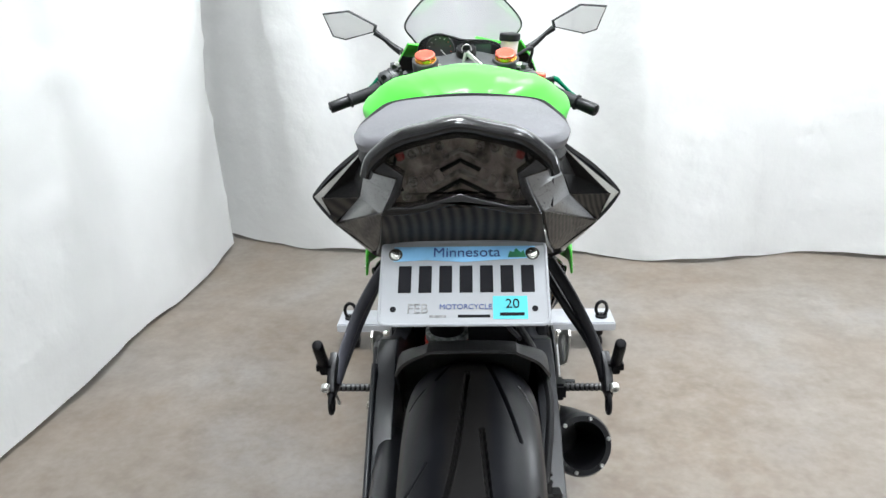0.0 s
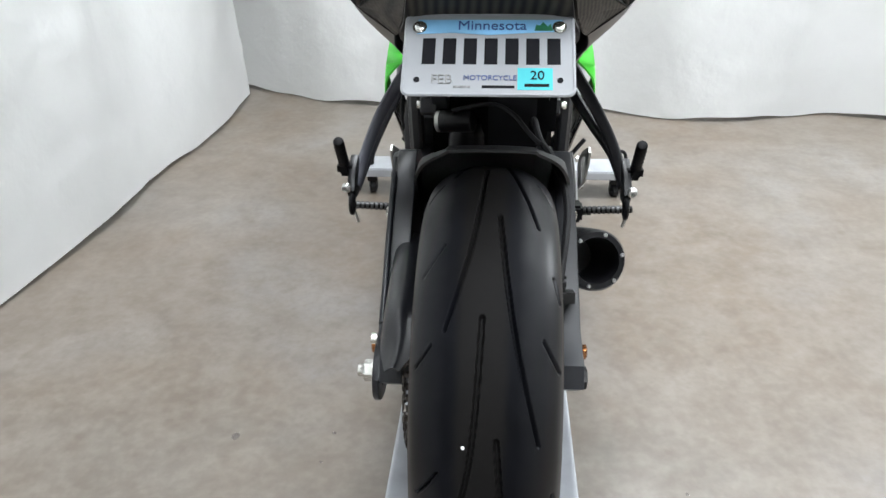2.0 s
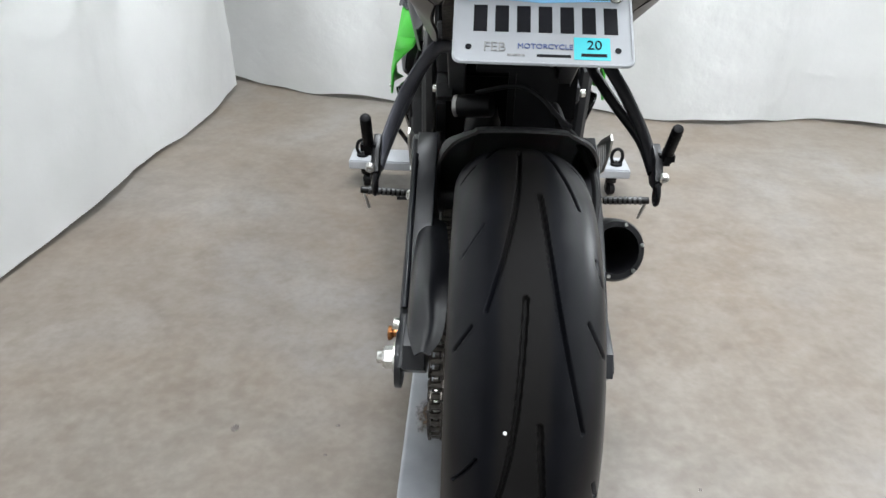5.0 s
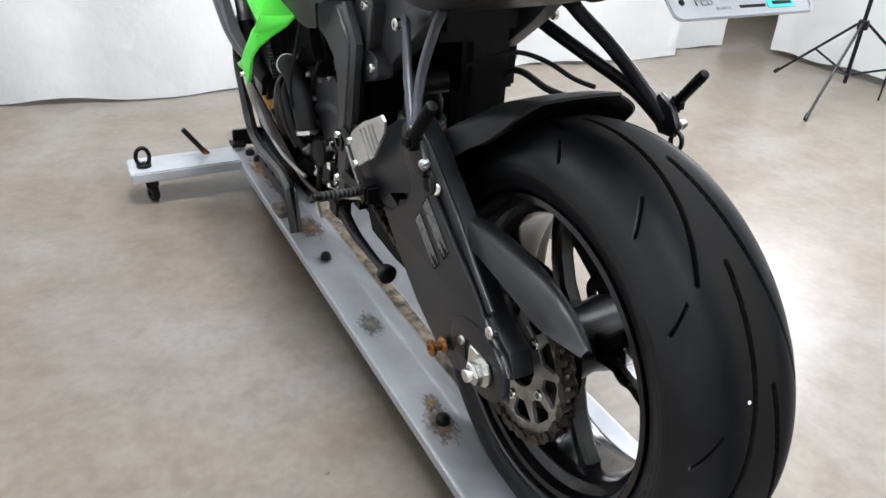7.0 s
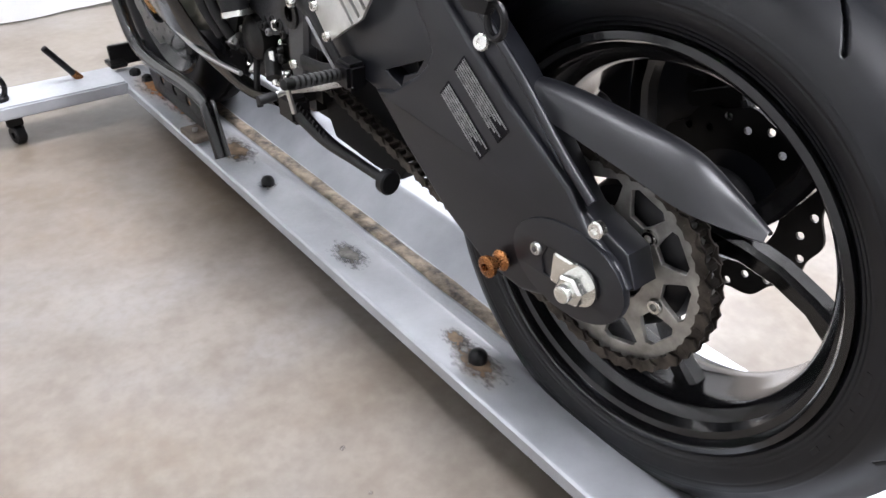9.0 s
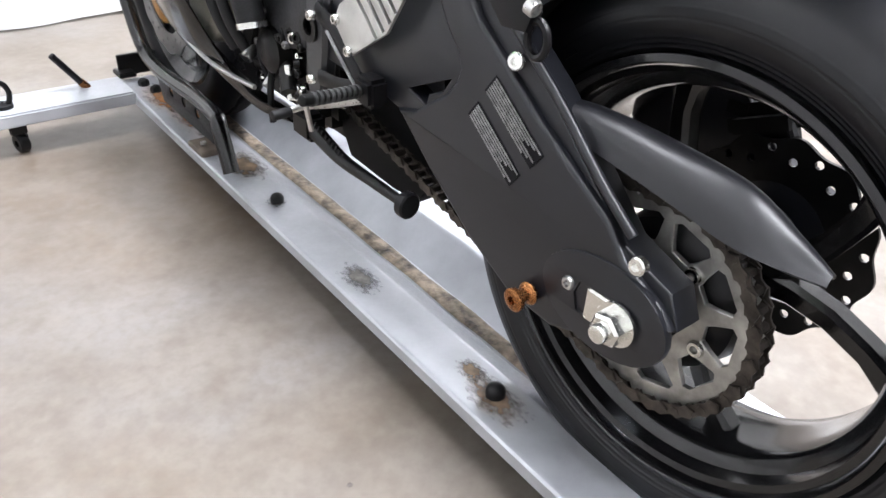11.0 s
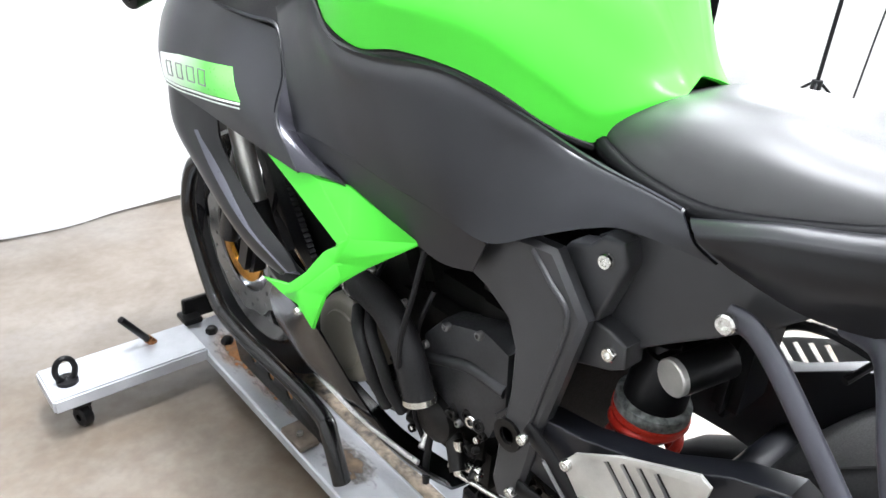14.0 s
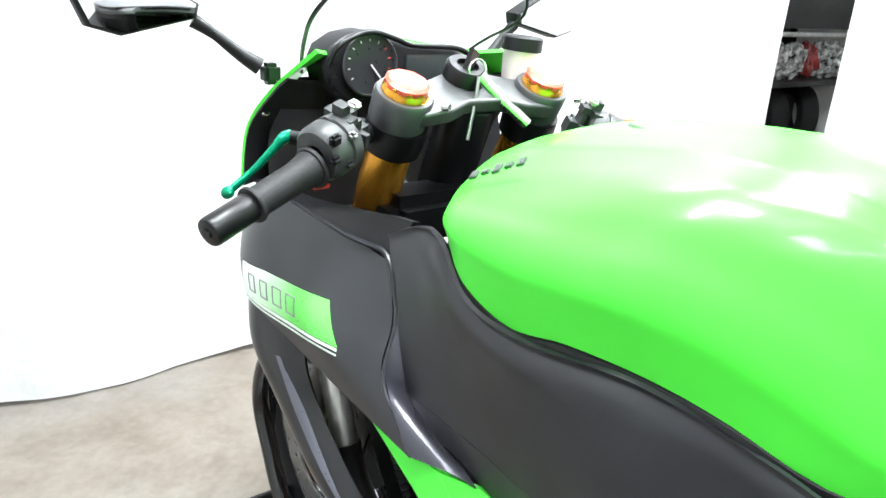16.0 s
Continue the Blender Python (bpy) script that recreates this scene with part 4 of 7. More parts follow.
for sx in (-1, 1):
    sx_x = -0.157 if sx < 0 else 0.136
    part("paddock_spool", lathe([(0, 0.006), (0.002, 0.010), (0.006, 0.0125), (0.009, 0.0105), (0.011, 0.007), (0.018, 0.007), (0.021, 0.0118), (0.026, 0.0125), (0.028, 0.009), (0.028, 0.005), (0.023, 0.004), (0.023, 0)],
                                (sx_x, 0.107, 0.313), (sx, 0, 0), 22), copper, swing, "orange anodised stand spool")
part("bolt", bolt_head((-0.157, -0.005, 0.408), (-1, 0, 0.1), 0.0085), chrome, swing)
part("bolt", bolt_head((-0.152, 0.166, 0.528), (-1, -0.4, 0.2), 0.0085), chrome, swing)
part("bolt", bolt_head((0.130, 0.166, 0.528), (1, -0.4, 0.2), 0.0085), chrome, swing)
for y, z, w, h, rows in ((0.158, 0.474, 0.023, 0.088, 7), (0.1815, 0.443, 0.021, 0.084, 6)):
    lab = part("warning_label", box((-0.1572, y, z), (0.0008, w, h), 0, pose(0, 0, 0, -53, 0, 0)), ink, swing, "black warning label with grey print")
    for k in range(rows):
        off, cut = w * ((k + 0.5) / rows - 0.5), 1.0 - 0.35 * ((k * 5) % 4) / 4
        part("print_bar", box((-0.1578, y + off * 0.602 + h * (1 - cut) * 0.37, z - off * 0.799 + h * (1 - cut) * 0.28), (0.0006, w / rows * 0.55, h * 0.94 * cut), 0, pose(0, 0, 0, -53, 0, 0)), label_grey, lab)
part("chain_guard", patch([[(-0.100, 0.165, 0.480), (-0.122, 0.160, 0.494), (-0.136, 0.145, 0.490), (-0.138, 0.130, 0.480)], [(-0.094, 0.10, 0.488), (-0.116, 0.095, 0.500), (-0.132, 0.085, 0.494), (-0.138, 0.070, 0.473)],
                           [(-0.090, 0.02, 0.484), (-0.112, 0.015, 0.496), (-0.130, 0.005, 0.486), (-0.137, -0.010, 0.461)], [(-0.090, -0.05, 0.468), (-0.110, -0.052, 0.489), (-0.128, -0.058, 0.476), (-0.135, -0.060, 0.4515)],
                           [(-0.094, -0.095, 0.452), (-0.108, -0.096, 0.468), (-0.122, -0.098, 0.458), (-0.131, -0.098, 0.449)], [(-0.108, -0.130, 0.448), (-0.113, -0.131, 0.453), (-0.118, -0.132, 0.451), (-0.122, -0.133, 0.448)]], 6, 6, 0.003), guard_black, swing, "satin black pointed chain guard")
hug = []
for row in range(7):
    f = row / 6
    col = []
    left = [(-1, 24, 0.286, 0.283, 0.111, 0.120), (-1, 17, 0.302, 0.324, 0.100, 0.119), (-1, 15, 0.314, 0.332, 0.088, 0.110), (-1, 13.5, 0.326, 0.336, 0.064, 0.070), (-1, 12.5, 0.330, 0.339, 0.055, 0.060)]
    for u, a0, r0, r1, x0, x1 in left + [(1, 12, 0.332, 0.340, 0.0, 0.0)] + [(1,) + q[1:] for q in left[::-1]]:
        g = min(1.0, f * 1.5)
        col.append(ring_ang(AX, r0 + (r1 - r0) * g, a0 + (66 - a0) * f, u * (x0 + (x1 - x0) * g)))
    hug.append(col)
part("rear_hugger", patch(hug, 5, 3, 0.004), hugger_black, swing, "satin black rear mudguard", 25)
part("shock_linkage", slab([(0.33, 0.385), (0.40, 0.43), (0.58, 0.43), (0.62, 0.33), (0.57, 0.25), (0.46, 0.245), (0.40, 0.25), (0.365, 0.30)], -0.082, -0.055, 0.008), deep_black, swing)

# main frame and subframe
FRAME = [(0.69, 0.640), (0.66, 0.668), (0.607, 0.690), (0.543, 0.702), (0.512, 0.704), (0.465, 0.647), (0.482, 0.562), (0.498, 0.487), (0.508, 0.416), (0.517, 0.372), (0.545, 0.362), (0.557, 0.385), (0.554, 0.44), (0.546, 0.515),
         (0.548, 0.572), (0.562, 0.602), (0.595, 0.621), (0.625, 0.630)]
for sx in (-1, 1):
    bm = slab(FRAME, -0.156, -0.134, 0.009, segs=1)
    fr = part("frame_plate", bm if sx < 0 else flip(bm), frame_paint, bike, "dark grey aluminium frame plate")
    bm = tube([(-0.155, 0.538, 0.694), (-0.1565, 0.512, 0.672), (-0.1565, 0.484, 0.642), (-0.1565, 0.497, 0.562), (-0.1565, 0.512, 0.487)], 0.0032, 8, 6)
    part("edge_rib", bm if sx < 0 else flip(bm), frame_paint, fr)
    bm = slab([(0.53, 0.68), (0.515, 0.705), (0.492, 0.712), (0.478, 0.727), (0.455, 0.728), (0.447, 0.708), (0.455, 0.68), (0.468, 0.64), (0.49, 0.62), (0.52, 0.62)], -0.132, -0.10, 0.005, segs=3)
    part("lug", bm if sx < 0 else flip(bm), frame_paint, fr)
    bm = slab([(0.50, 0.640), (0.455, 0.636), (0.432, 0.628), (0.430, 0.604), (0.445, 0.594), (0.50, 0.575)], -0.130, -0.10, 0.005, segs=3)
    part("lug", bm if sx < 0 else flip(bm), frame_paint, fr)
    for p, r in (((0.122, 0.468, 0.706), 0.0082), ((0.120, 0.447, 0.614), 0.0078)):
        part("bolt", bolt_head((sx * (p[0] + 0.010), p[1], p[2]), (sx, 0, 0), r, True, 0.007), chrome, fr)
    part("pivot", join(ring_of((sx * 0.154, 0.537, 0.463), (sx, 0, 0), 0.011, 0.020, 0.006, 24), lathe([(0, 0.011), (0.002, 0.011), (0.002, 0)], (sx * 0.154, 0.537, 0.463), (sx, 0, 0), 6)), dark_metal, fr)
    bm = slab([(0.50, 0.712), (0.485, 0.64), (0.464, 0.600), (0.44, 0.612), (0.405, 0.639), (0.365, 0.668), (0.32, 0.702), (0.285, 0.735), (0.345, 0.752), (0.41, 0.748), (0.46, 0.738)], -0.108, -0.078, 0.006, segs=3)
    part("subframe_cover", bm if sx < 0 else flip(bm), frame_paint, bike)
    # passenger peg hanger
    def m(p, s=sx):
        return (s * p[0], p[1], p[2])
    arms = (((0.124, 0.350, 0.706), (0.130, 0.325, 0.706), (0.145, 0.290, 0.690), (0.165, 0.240, 0.655), (0.186, 0.180, 0.610), (0.196, 0.135, 0.585)),
            ((0.100, 0.275, 0.730), (0.118, 0.246, 0.735), (0.135, 0.228, 0.722), (0.165, 0.200, 0.675), (0.188, 0.165, 0.620), (0.196, 0.130, 0.588)))
    if sx > 0:
        arms = (((0.122, 0.372, 0.692), (0.127, 0.345, 0.684), (0.137, 0.310, 0.672), (0.156, 0.255, 0.651), (0.184, 0.190, 0.622), (0.196, 0.138, 0.592)),
                ((0.105, 0.300, 0.742), (0.118, 0.287, 0.735), (0.134, 0.272, 0.716), (0.161, 0.226, 0.678), (0.187, 0.176, 0.630), (0.196, 0.130, 0.594)))
    # the right hanger's shade is painted in: satin black in place of slate
    hang = part("peg_hanger", join(*(tube([m(p) for p in line], [0.0108, 0.0114, 0.0114, 0.0110, 0.0105, 0.0105], 14, 6, 0.55) for line in arms)), slate if sx < 0 else satin, bike,
                "slate grey passenger peg hanger" if sx < 0 else "passenger peg hanger with shade put into its dark paint")
    part("hanger_foot", slab([(0.15, 0.63), (0.163, 0.60), (0.135, 0.574), (0.108, 0.576), (0.102, 0.592), (0.12, 0.618)], sx * 0.199 - 0.006, sx * 0.199 + 0.006, 0.003), satin, hang, "black hinge foot of the hanger")
    part("bolt", bolt_head(m((0.134, 0.346, 0.704)), (sx, 0, 0), 0.0092), chrome, hang)
    peg = part("passenger_peg", join(rod(m((0.210, 0.126, 0.622)), m((0.207, 0.084, 0.676)), 0.0078, 12, 0.003), box(m((0.210, 0.128, 0.618)), (0.022, 0.024, 0.022), 0.006)), deep_black, hang, "folded black rubber passenger peg")
    for k in range(6):
        f = k / 6
        part("grip_ridge", box(m((0.2095 - 0.002 * f, 0.120 - 0.034 * f, 0.630 + 0.0435 * f)), (0.0138, 0.0138, 0.0065), 0.002, pose(0, 0, 0, 38, 0, 0)), deep_black, peg)
    part("tie_loop", tube([m((0.198, 0.101 + 0.011 * math.cos(a), 0.572 + 0.014 * math.sin(a))) for a in [k * 0.6283 for k in range(11)]], 0.0035, 8, 2), satin, hang)
    part("bolt", bolt_head(m((0.205, 0.104, 0.597)), (0, -1, -0.3), 0.007), steel, hang)
    # rider peg, heel guard and levers
    bracket = part("peg_bracket", join(tube([m(p) for p in ((0.158, 0.512, 0.490), (0.160, 0.474, 0.477), (0.161, 0.440, 0.452), (0.161, 0.410, 0.428))], [0.013, 0.011, 0.011, 0.012], 10, 5, 0.4),
                                       tube([m(p) for p in ((0.158, 0.512, 0.405), (0.160, 0.46, 0.412), (0.160, 0.405, 0.424))], [0.011, 0.009, 0.011], 10, 5, 0.4), box(m((0.160, 0.390, 0.428)), (0.028, 0.036, 0.034), 0.005)), satin, bike)
    part("bracket_edge", tube([m(p) for p in ((0.166, 0.478, 0.474), (0.167, 0.445, 0.449), (0.167, 0.412, 0.424))], 0.0022, 6, 4), dark_alu, bracket)
    part("heel_guard", slab([(0.453, 0.494), (0.440, 0.515), (0.392, 0.547), (0.318, 0.583), (0.306, 0.577), (0.308, 0.560), (0.346, 0.506), (0.420, 0.460)], sx * 0.168 - 0.002, sx * 0.168 + 0.002, 0.0012,
                            [[(y, z), (y - 0.005, z + 0.004), (y - 0.037 - dl, z - 0.026 - dl * 0.8), (y - 0.032 - dl, z - 0.030 - dl * 0.8)] for y, z, dl in ((0.407, 0.530, 0.008), (0.391, 0.539, 0.005), (0.374, 0.547, 0.0), (0.357, 0.554, -0.007))]),
         alu, bracket, "brushed aluminium heel guard with slots")
    for y, z in ((0.446, 0.497), (0.420, 0.467), (0.505, 0.487), (0.512, 0.405)):
        part("bolt", bolt_head((sx * 0.170, y, z), (sx, 0, 0), 0.0065), chrome, bracket)
    rp = part("rider_peg", rod(m((0.170, 0.395, 0.428)), m((0.262, 0.368, 0.444)), 0.0066, 14, 0.002), dark_metal, bracket)
    for k in range(9):
        f = k / 9
        part("knurl", ring_of(m((0.178 + 0.075 * f, 0.3925 - 0.022 * f, 0.4295 + 0.013 * f)), m((1, -0.28, 0.16)), 0.006, 0.0080, 0.0045, 14), worn_dark, rp)
    part("peg_feeler", rod(m((0.256, 0.37, 0.438)), m((0.248, 0.375, 0.405)), 0.003, 8), steel, rp)
    lev = part("shift_lever" if sx < 0 else "brake_pedal", tube([m((0.165, 0.40, 0.415)), m((0.168, 0.47, 0.385)), m((0.172, 0.53, 0.362)), m((0.180, 0.55, 0.352)), m((0.190, 0.548, 0.352))], [0.0058, 0.0052, 0.0048, 0.0045, 0.0045], 10, 5, 0.7), steel, bracket)
    part("toe_rubber", rod(m((0.186, 0.547, 0.352)), m((0.214, 0.545, 0.352)), 0.0068, 12, 0.002), rubber, lev)
    part("linkage_rod", join(rod(m((0.16, 0.447, 0.389)), m((0.15, 0.615, 0.338)), 0.0036, 10), rod(m((0.15, 0.615, 0.338)), m((0.146, 0.625, 0.385)), 0.0065, 10)), chrome, bracket)
part("side_stand", join(tube([(-0.145, 0.56, 0.31), (-0.15, 0.48, 0.30), (-0.155, 0.40, 0.305), (-0.160, 0.325, 0.311)], [0.012, 0.0095, 0.0075, 0.0065], 12, 5),
                        lathe([(0, 0.0), (0, 0.016), (0.010, 0.0165), (0.012, 0.014), (0.012, 0)], (-0.160, 0.322, 0.311), (0.1, -1, 0.05), 18),
                        box((-0.145, 0.575, 0.315), (0.03, 0.05, 0.04), 0.006)), satin, bike, "folded black side stand")
part("stand_spring", tube([(-0.152 + 0.004 * math.cos(k * 1.57), 0.58 - 0.0022 * k, 0.335 - 0.0006 * k + 0.004 * math.sin(k * 1.57)) for k in range(56)], 0.0014, 6, 1), satin, bike)

# shock absorber
shock = part("shock_absorber", join(rod((-0.045, 0.438, 0.36), (-0.045, 0.438, 0.60), 0.016, 18, 0.003), lathe([(0, 0.034), (0.030, 0.033), (0.045, 0.027), (0.060, 0.025), (0.060, 0.0)], (-0.045, 0.437, 0.529), (0.02, -0.08, 1), 26)),
             satin, bike, "rear shock with remote canister")
part("spring", tube([(-0.045 + 0.037 * math.cos(a), 0.439 + 0.037 * math.sin(a), 0.400 + 0.00185 * k) for k, a in [(k, k * 0.42) for k in range(58)]], 0.0058, 10, 2), red_paint, shock, "glossy red coil spring")
part("spring_seat", ring_of((-0.045, 0.438, 0.507), (0, -0.08, 1), 0.02, 0.0425, 0.006, 32), red_paint, shock)
part("preload_collar", lathe([(0, 0.02), (0, 0.041), (0.013, 0.041), (0.016, 0.037), (0.016, 0.02)], (-0.045, 0.438, 0.514), (0, -0.08, 1), 32, True), speckled, shock, "speckled grey preload collar")
part("canister", join(rod((-0.088, 0.398, 0.598), (-0.03, 0.38, 0.606), 0.020, 28, 0.002), tube([(-0.06, 0.41, 0.590), (-0.05, 0.43, 0.58), (-0.045, 0.437, 0.56)], 0.015, 14, 5)), satin, shock)
part("canister_cap", lathe([(-0.002, 0.0195), (0.004, 0.0195), (0.0055, 0.018), (0.0055, 0.0)], (-0.090, 0.399, 0.598), (-0.93, 0.25, -0.1), 30), alu, shock, "turned silver canister cap")
part("inner_fender", box((0.038, 0.385, 0.60), (0.085, 0.03, 0.18), 0.012), plastic, bike)
# plain black boxes added to keep the recesses behind the shock dark
part("pivot_dark_fill", box((-0.03, 0.53, 0.51), (0.17, 0.03, 0.24), 0.01), deep_black, bike)
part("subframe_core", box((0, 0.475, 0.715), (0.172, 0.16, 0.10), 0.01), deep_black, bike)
part("battery_box", box((0, 0.42, 0.715), (0.16, 0.17, 0.09), 0.02), plastic, bike)

# fuel tank, covers and seat
TANK = ((0.960, 0.050, 0.890, 0.056, 0.900, 0.040, 0.912, 0.918), (0.940, 0.096, 0.884, 0.103, 0.902, 0.080, 0.924, 0.936), (0.905, 0.146, 0.884, 0.155, 0.905, 0.125, 0.926, 0.950),
        (0.870, 0.182, 0.884, 0.192, 0.907, 0.154, 0.927, 0.962), (0.845, 0.203, 0.880, 0.213, 0.908, 0.170, 0.930, 0.969), (0.810, 0.213, 0.861, 0.223, 0.909, 0.174, 0.937, 0.976),
        (0.755, 0.213, 0.848, 0.228, 0.911, 0.173, 0.950, 0.985), (0.700, 0.207, 0.856, 0.222, 0.912, 0.168, 0.961, 0.991), (0.645, 0.189, 0.852, 0.199, 0.908, 0.158, 0.967, 0.991),
        (0.600, 0.166, 0.837, 0.172, 0.893, 0.132, 0.960, 0.985), (0.560, 0.134, 0.810, 0.136, 0.864, 0.096, 0.944, 0.969), (0.528, 0.104, 0.796, 0.106, 0.836, 0.064, 0.917, 0.946),
        (0.497, 0.074, 0.822, 0.070, 0.842, 0.040, 0.872, 0.888), (0.478, 0.040, 0.838, 0.042, 0.845, 0.025, 0.851, 0.856))
tank_cols = []
for y, bx, bz, mx, mz, sxx, sz, tz in TANK:
    knots = [Vector((-bx, y, bz)), Vector((-mx, y, mz)), Vector((-sxx, y + 0.004, sz)), Vector((-sxx * 0.5, y + 0.008, sz + (tz - sz) * 0.68)), Vector((0.005 - 0.017 * y, y + 0.010, tz))]
    half = [knots[0]]
    for a, b in zip(knots[:3], knots[1:4]):
        half += [a.lerp(b, 0.2), a.lerp(b, 0.5), a.lerp(b, 0.8)]
    half.append(knots[3])
    tank_cols.append([tuple(p) for p in half] + [tuple(knots[4])] + [(-p[0] + 0.010 - 0.034 * p[1], p[1], p[2]) for p in half[::-1]])
tank = part("fuel_tank", patch(tank_cols, 8, 3, 0.004), green, bike, "glossy bright green fuel tank", 50)
part("tank_seal", tube([(0.004 - r[1], r[0], r[2] - 0.005) for r in TANK[1:12]], 0.0045, 8, 6), rubber, tank)
part("filler_cap", lathe([(0, 0.046), (0.005, 0.046), (0.007, 0.043), (0.007, 0.022), (0.008, 0.02), (0.008, 0)], (0, 0.79, 0.9705), (0, 0.10, 1), 40), satin, tank, "round black filler cap")
for k, h in enumerate((0.010, 0.006, 0.012, 0.007, 0.010)):
    f = k / 4
    c, nrm = Vector((-0.1775 + 0.0145 * f, 0.850 - 0.040 * f, 0.9360 + 0.0185 * f)), Vector((-0.51, 0.22, 0.83))
    along = Vector((0.30, -0.85, 0.41)).normalized()
    across = nrm.cross(along).normalized()
    turn = Matrix((along, across, nrm.normalized())).transposed().to_4x4()
    part("tank_badge", box(c + nrm * 0.0012, (0.0075, h, 0.003), 0.0005, turn), label_dark, tank, "small dark badge mark")
COVER = [[(-0.184, 0.966, 0.852), (-0.198, 0.926, 0.812), (-0.205, 0.905, 0.762), (-0.208, 0.886, 0.722)],
         [(-0.190, 0.907, 0.878), (-0.203, 0.880, 0.812), (-0.207, 0.862, 0.762), (-0.208, 0.817, 0.725)],
         [(-0.204, 0.856, 0.886), (-0.208, 0.838, 0.818), (-0.208, 0.815, 0.762), (-0.206, 0.774, 0.723)],
         [(-0.216, 0.800, 0.854), (-0.212, 0.782, 0.806), (-0.208, 0.762, 0.755), (-0.203, 0.737, 0.718)],
         [(-0.213, 0.735, 0.847), (-0.210, 0.720, 0.802), (-0.204, 0.703, 0.752), (-0.198, 0.685, 0.712)],
         [(-0.192, 0.648, 0.850), (-0.197, 0.642, 0.806), (-0.195, 0.634, 0.752), (-0.188, 0.634, 0.703)],
         [(-0.151, 0.578, 0.819), (-0.157, 0.580, 0.787), (-0.166, 0.582, 0.742), (-0.174, 0.581, 0.689)],
         [(-0.130, 0.528, 0.797), (-0.138, 0.526, 0.777), (-0.149, 0.530, 0.746), (-0.158, 0.535, 0.710)],
         [(-0.131, 0.480, 0.790), (-0.137, 0.480, 0.777), (-0.144, 0.479, 0.760), (-0.149, 0.482, 0.738)],
         [(-0.131, 0.440, 0.786), (-0.135, 0.437, 0.776), (-0.140, 0.435, 0.764), (-0.143, 0.443, 0.750)],
         [(-0.131, 0.408, 0.782), (-0.134, 0.400, 0.772), (-0.137, 0.388, 0.761), (-0.134, 0.366, 0.750)]]
COVER_LOW = [[(-0.208, 0.886, 0.722), (-0.208, 0.878, 0.708), (-0.209, 0.868, 0.697)],
         [(-0.208, 0.817, 0.725), (-0.207, 0.816, 0.712), (-0.207, 0.815, 0.700)],
         [(-0.206, 0.774, 0.723), (-0.205, 0.776, 0.706), (-0.203, 0.777, 0.689)],
         [(-0.203, 0.737, 0.718), (-0.200, 0.740, 0.698), (-0.197, 0.742, 0.677)],
         [(-0.198, 0.685, 0.712), (-0.193, 0.694, 0.686), (-0.188, 0.702, 0.661)],
         [(-0.188, 0.634, 0.703), (-0.182, 0.641, 0.671), (-0.176, 0.649, 0.640)],
         [(-0.174, 0.581, 0.689), (-0.170, 0.593, 0.666), (-0.166, 0.605, 0.644)]]
for col, deep in zip(COVER, (0, 0.3, 0.8, 1, 1, 1, 0.7, 0.2, 0, 0, 0)):
    (x, y, z), (x1, y1, z1) = col[0], col[1]
    col[1:1] = [(x + 0.004 * deep, y - 0.004, z - 0.008), (x + (x1 - x) * 0.35 - 0.002 * deep, y + (y1 - y) * 0.35, z + (z1 - z) * 0.45)]
both("side_cover", patch(COVER, 8, 6, 0.004), matte, bike, "matte black side cover")
both("side_cover_facet", patch(COVER_LOW, 8, 3, 0.004), matte, bike)
TAIL_TOP = [[(-0.122, 0.404, 0.768), (-0.133, 0.397, 0.773), (-0.141, 0.385, 0.768)], [(-0.116, 0.33, 0.788), (-0.133, 0.328, 0.796), (-0.148, 0.325, 0.790)], [(-0.114, 0.25, 0.812), (-0.136, 0.25, 0.819), (-0.153, 0.25, 0.811)],
            [(-0.112, 0.16, 0.866), (-0.140, 0.165, 0.864), (-0.160, 0.17, 0.845)], [(-0.112, 0.07, 0.930), (-0.143, 0.085, 0.905), (-0.172, 0.10, 0.873)], [(-0.102, -0.04, 0.974), (-0.146, 0.012, 0.936), (-0.183, 0.045, 0.897)]]
TAIL_LOW = [[(-0.139, 0.372, 0.762), (-0.133, 0.352, 0.752)], [(-0.146, 0.312, 0.768), (-0.130, 0.292, 0.741)], [(-0.147, 0.245, 0.783), (-0.119, 0.235, 0.746)],
            [(-0.150, 0.165, 0.814), (-0.116, 0.16, 0.776)], [(-0.160, 0.10, 0.842), (-0.120, 0.095, 0.806)], [(-0.157, 0.045, 0.864), (-0.112, 0.03, 0.835)]]
tail_net = []
for top, low in zip(TAIL_TOP, TAIL_LOW):
    q = [Vector(p) for p in top + low]
    tail_net.append([tuple(p) for p in (q[0], q[1], q[1].lerp(q[2], 0.85), q[2].lerp(q[3], 0.15), q[3], q[4])])
both("tail_panel", patch(tail_net, 7, 6, 0.004), tail_paint, bike, "satin black tail panel", True)
TV = {"a": (-0.102, -0.042, 0.974), "t": (-0.183, 0.043, 0.897), "b": (-0.171, 0.035, 0.8975), "w": (-0.157, 0.043, 0.864), "c": (-0.104, -0.066, 0.947), "d": (-0.0925, -0.103, 0.967), "e": (-0.062, -0.117, 0.957),
      "f": (-0.068, -0.117, 0.942), "g": (-0.080, -0.112, 0.921), "h": (-0.119, -0.006, 0.909), "k": (-0.126, 0.004, 0.928),
      "u1": (-0.084, -0.090, 0.900), "u2": (-0.092, -0.055, 0.868), "u3": (-0.104, -0.005, 0.842), "u4": (-0.112, 0.028, 0.831)}
both("tail_end_rim", facets(TV, (("a", "t", "b"),), 0.003, 0), clear_signal, bike, "pale translucent tail rim", True)
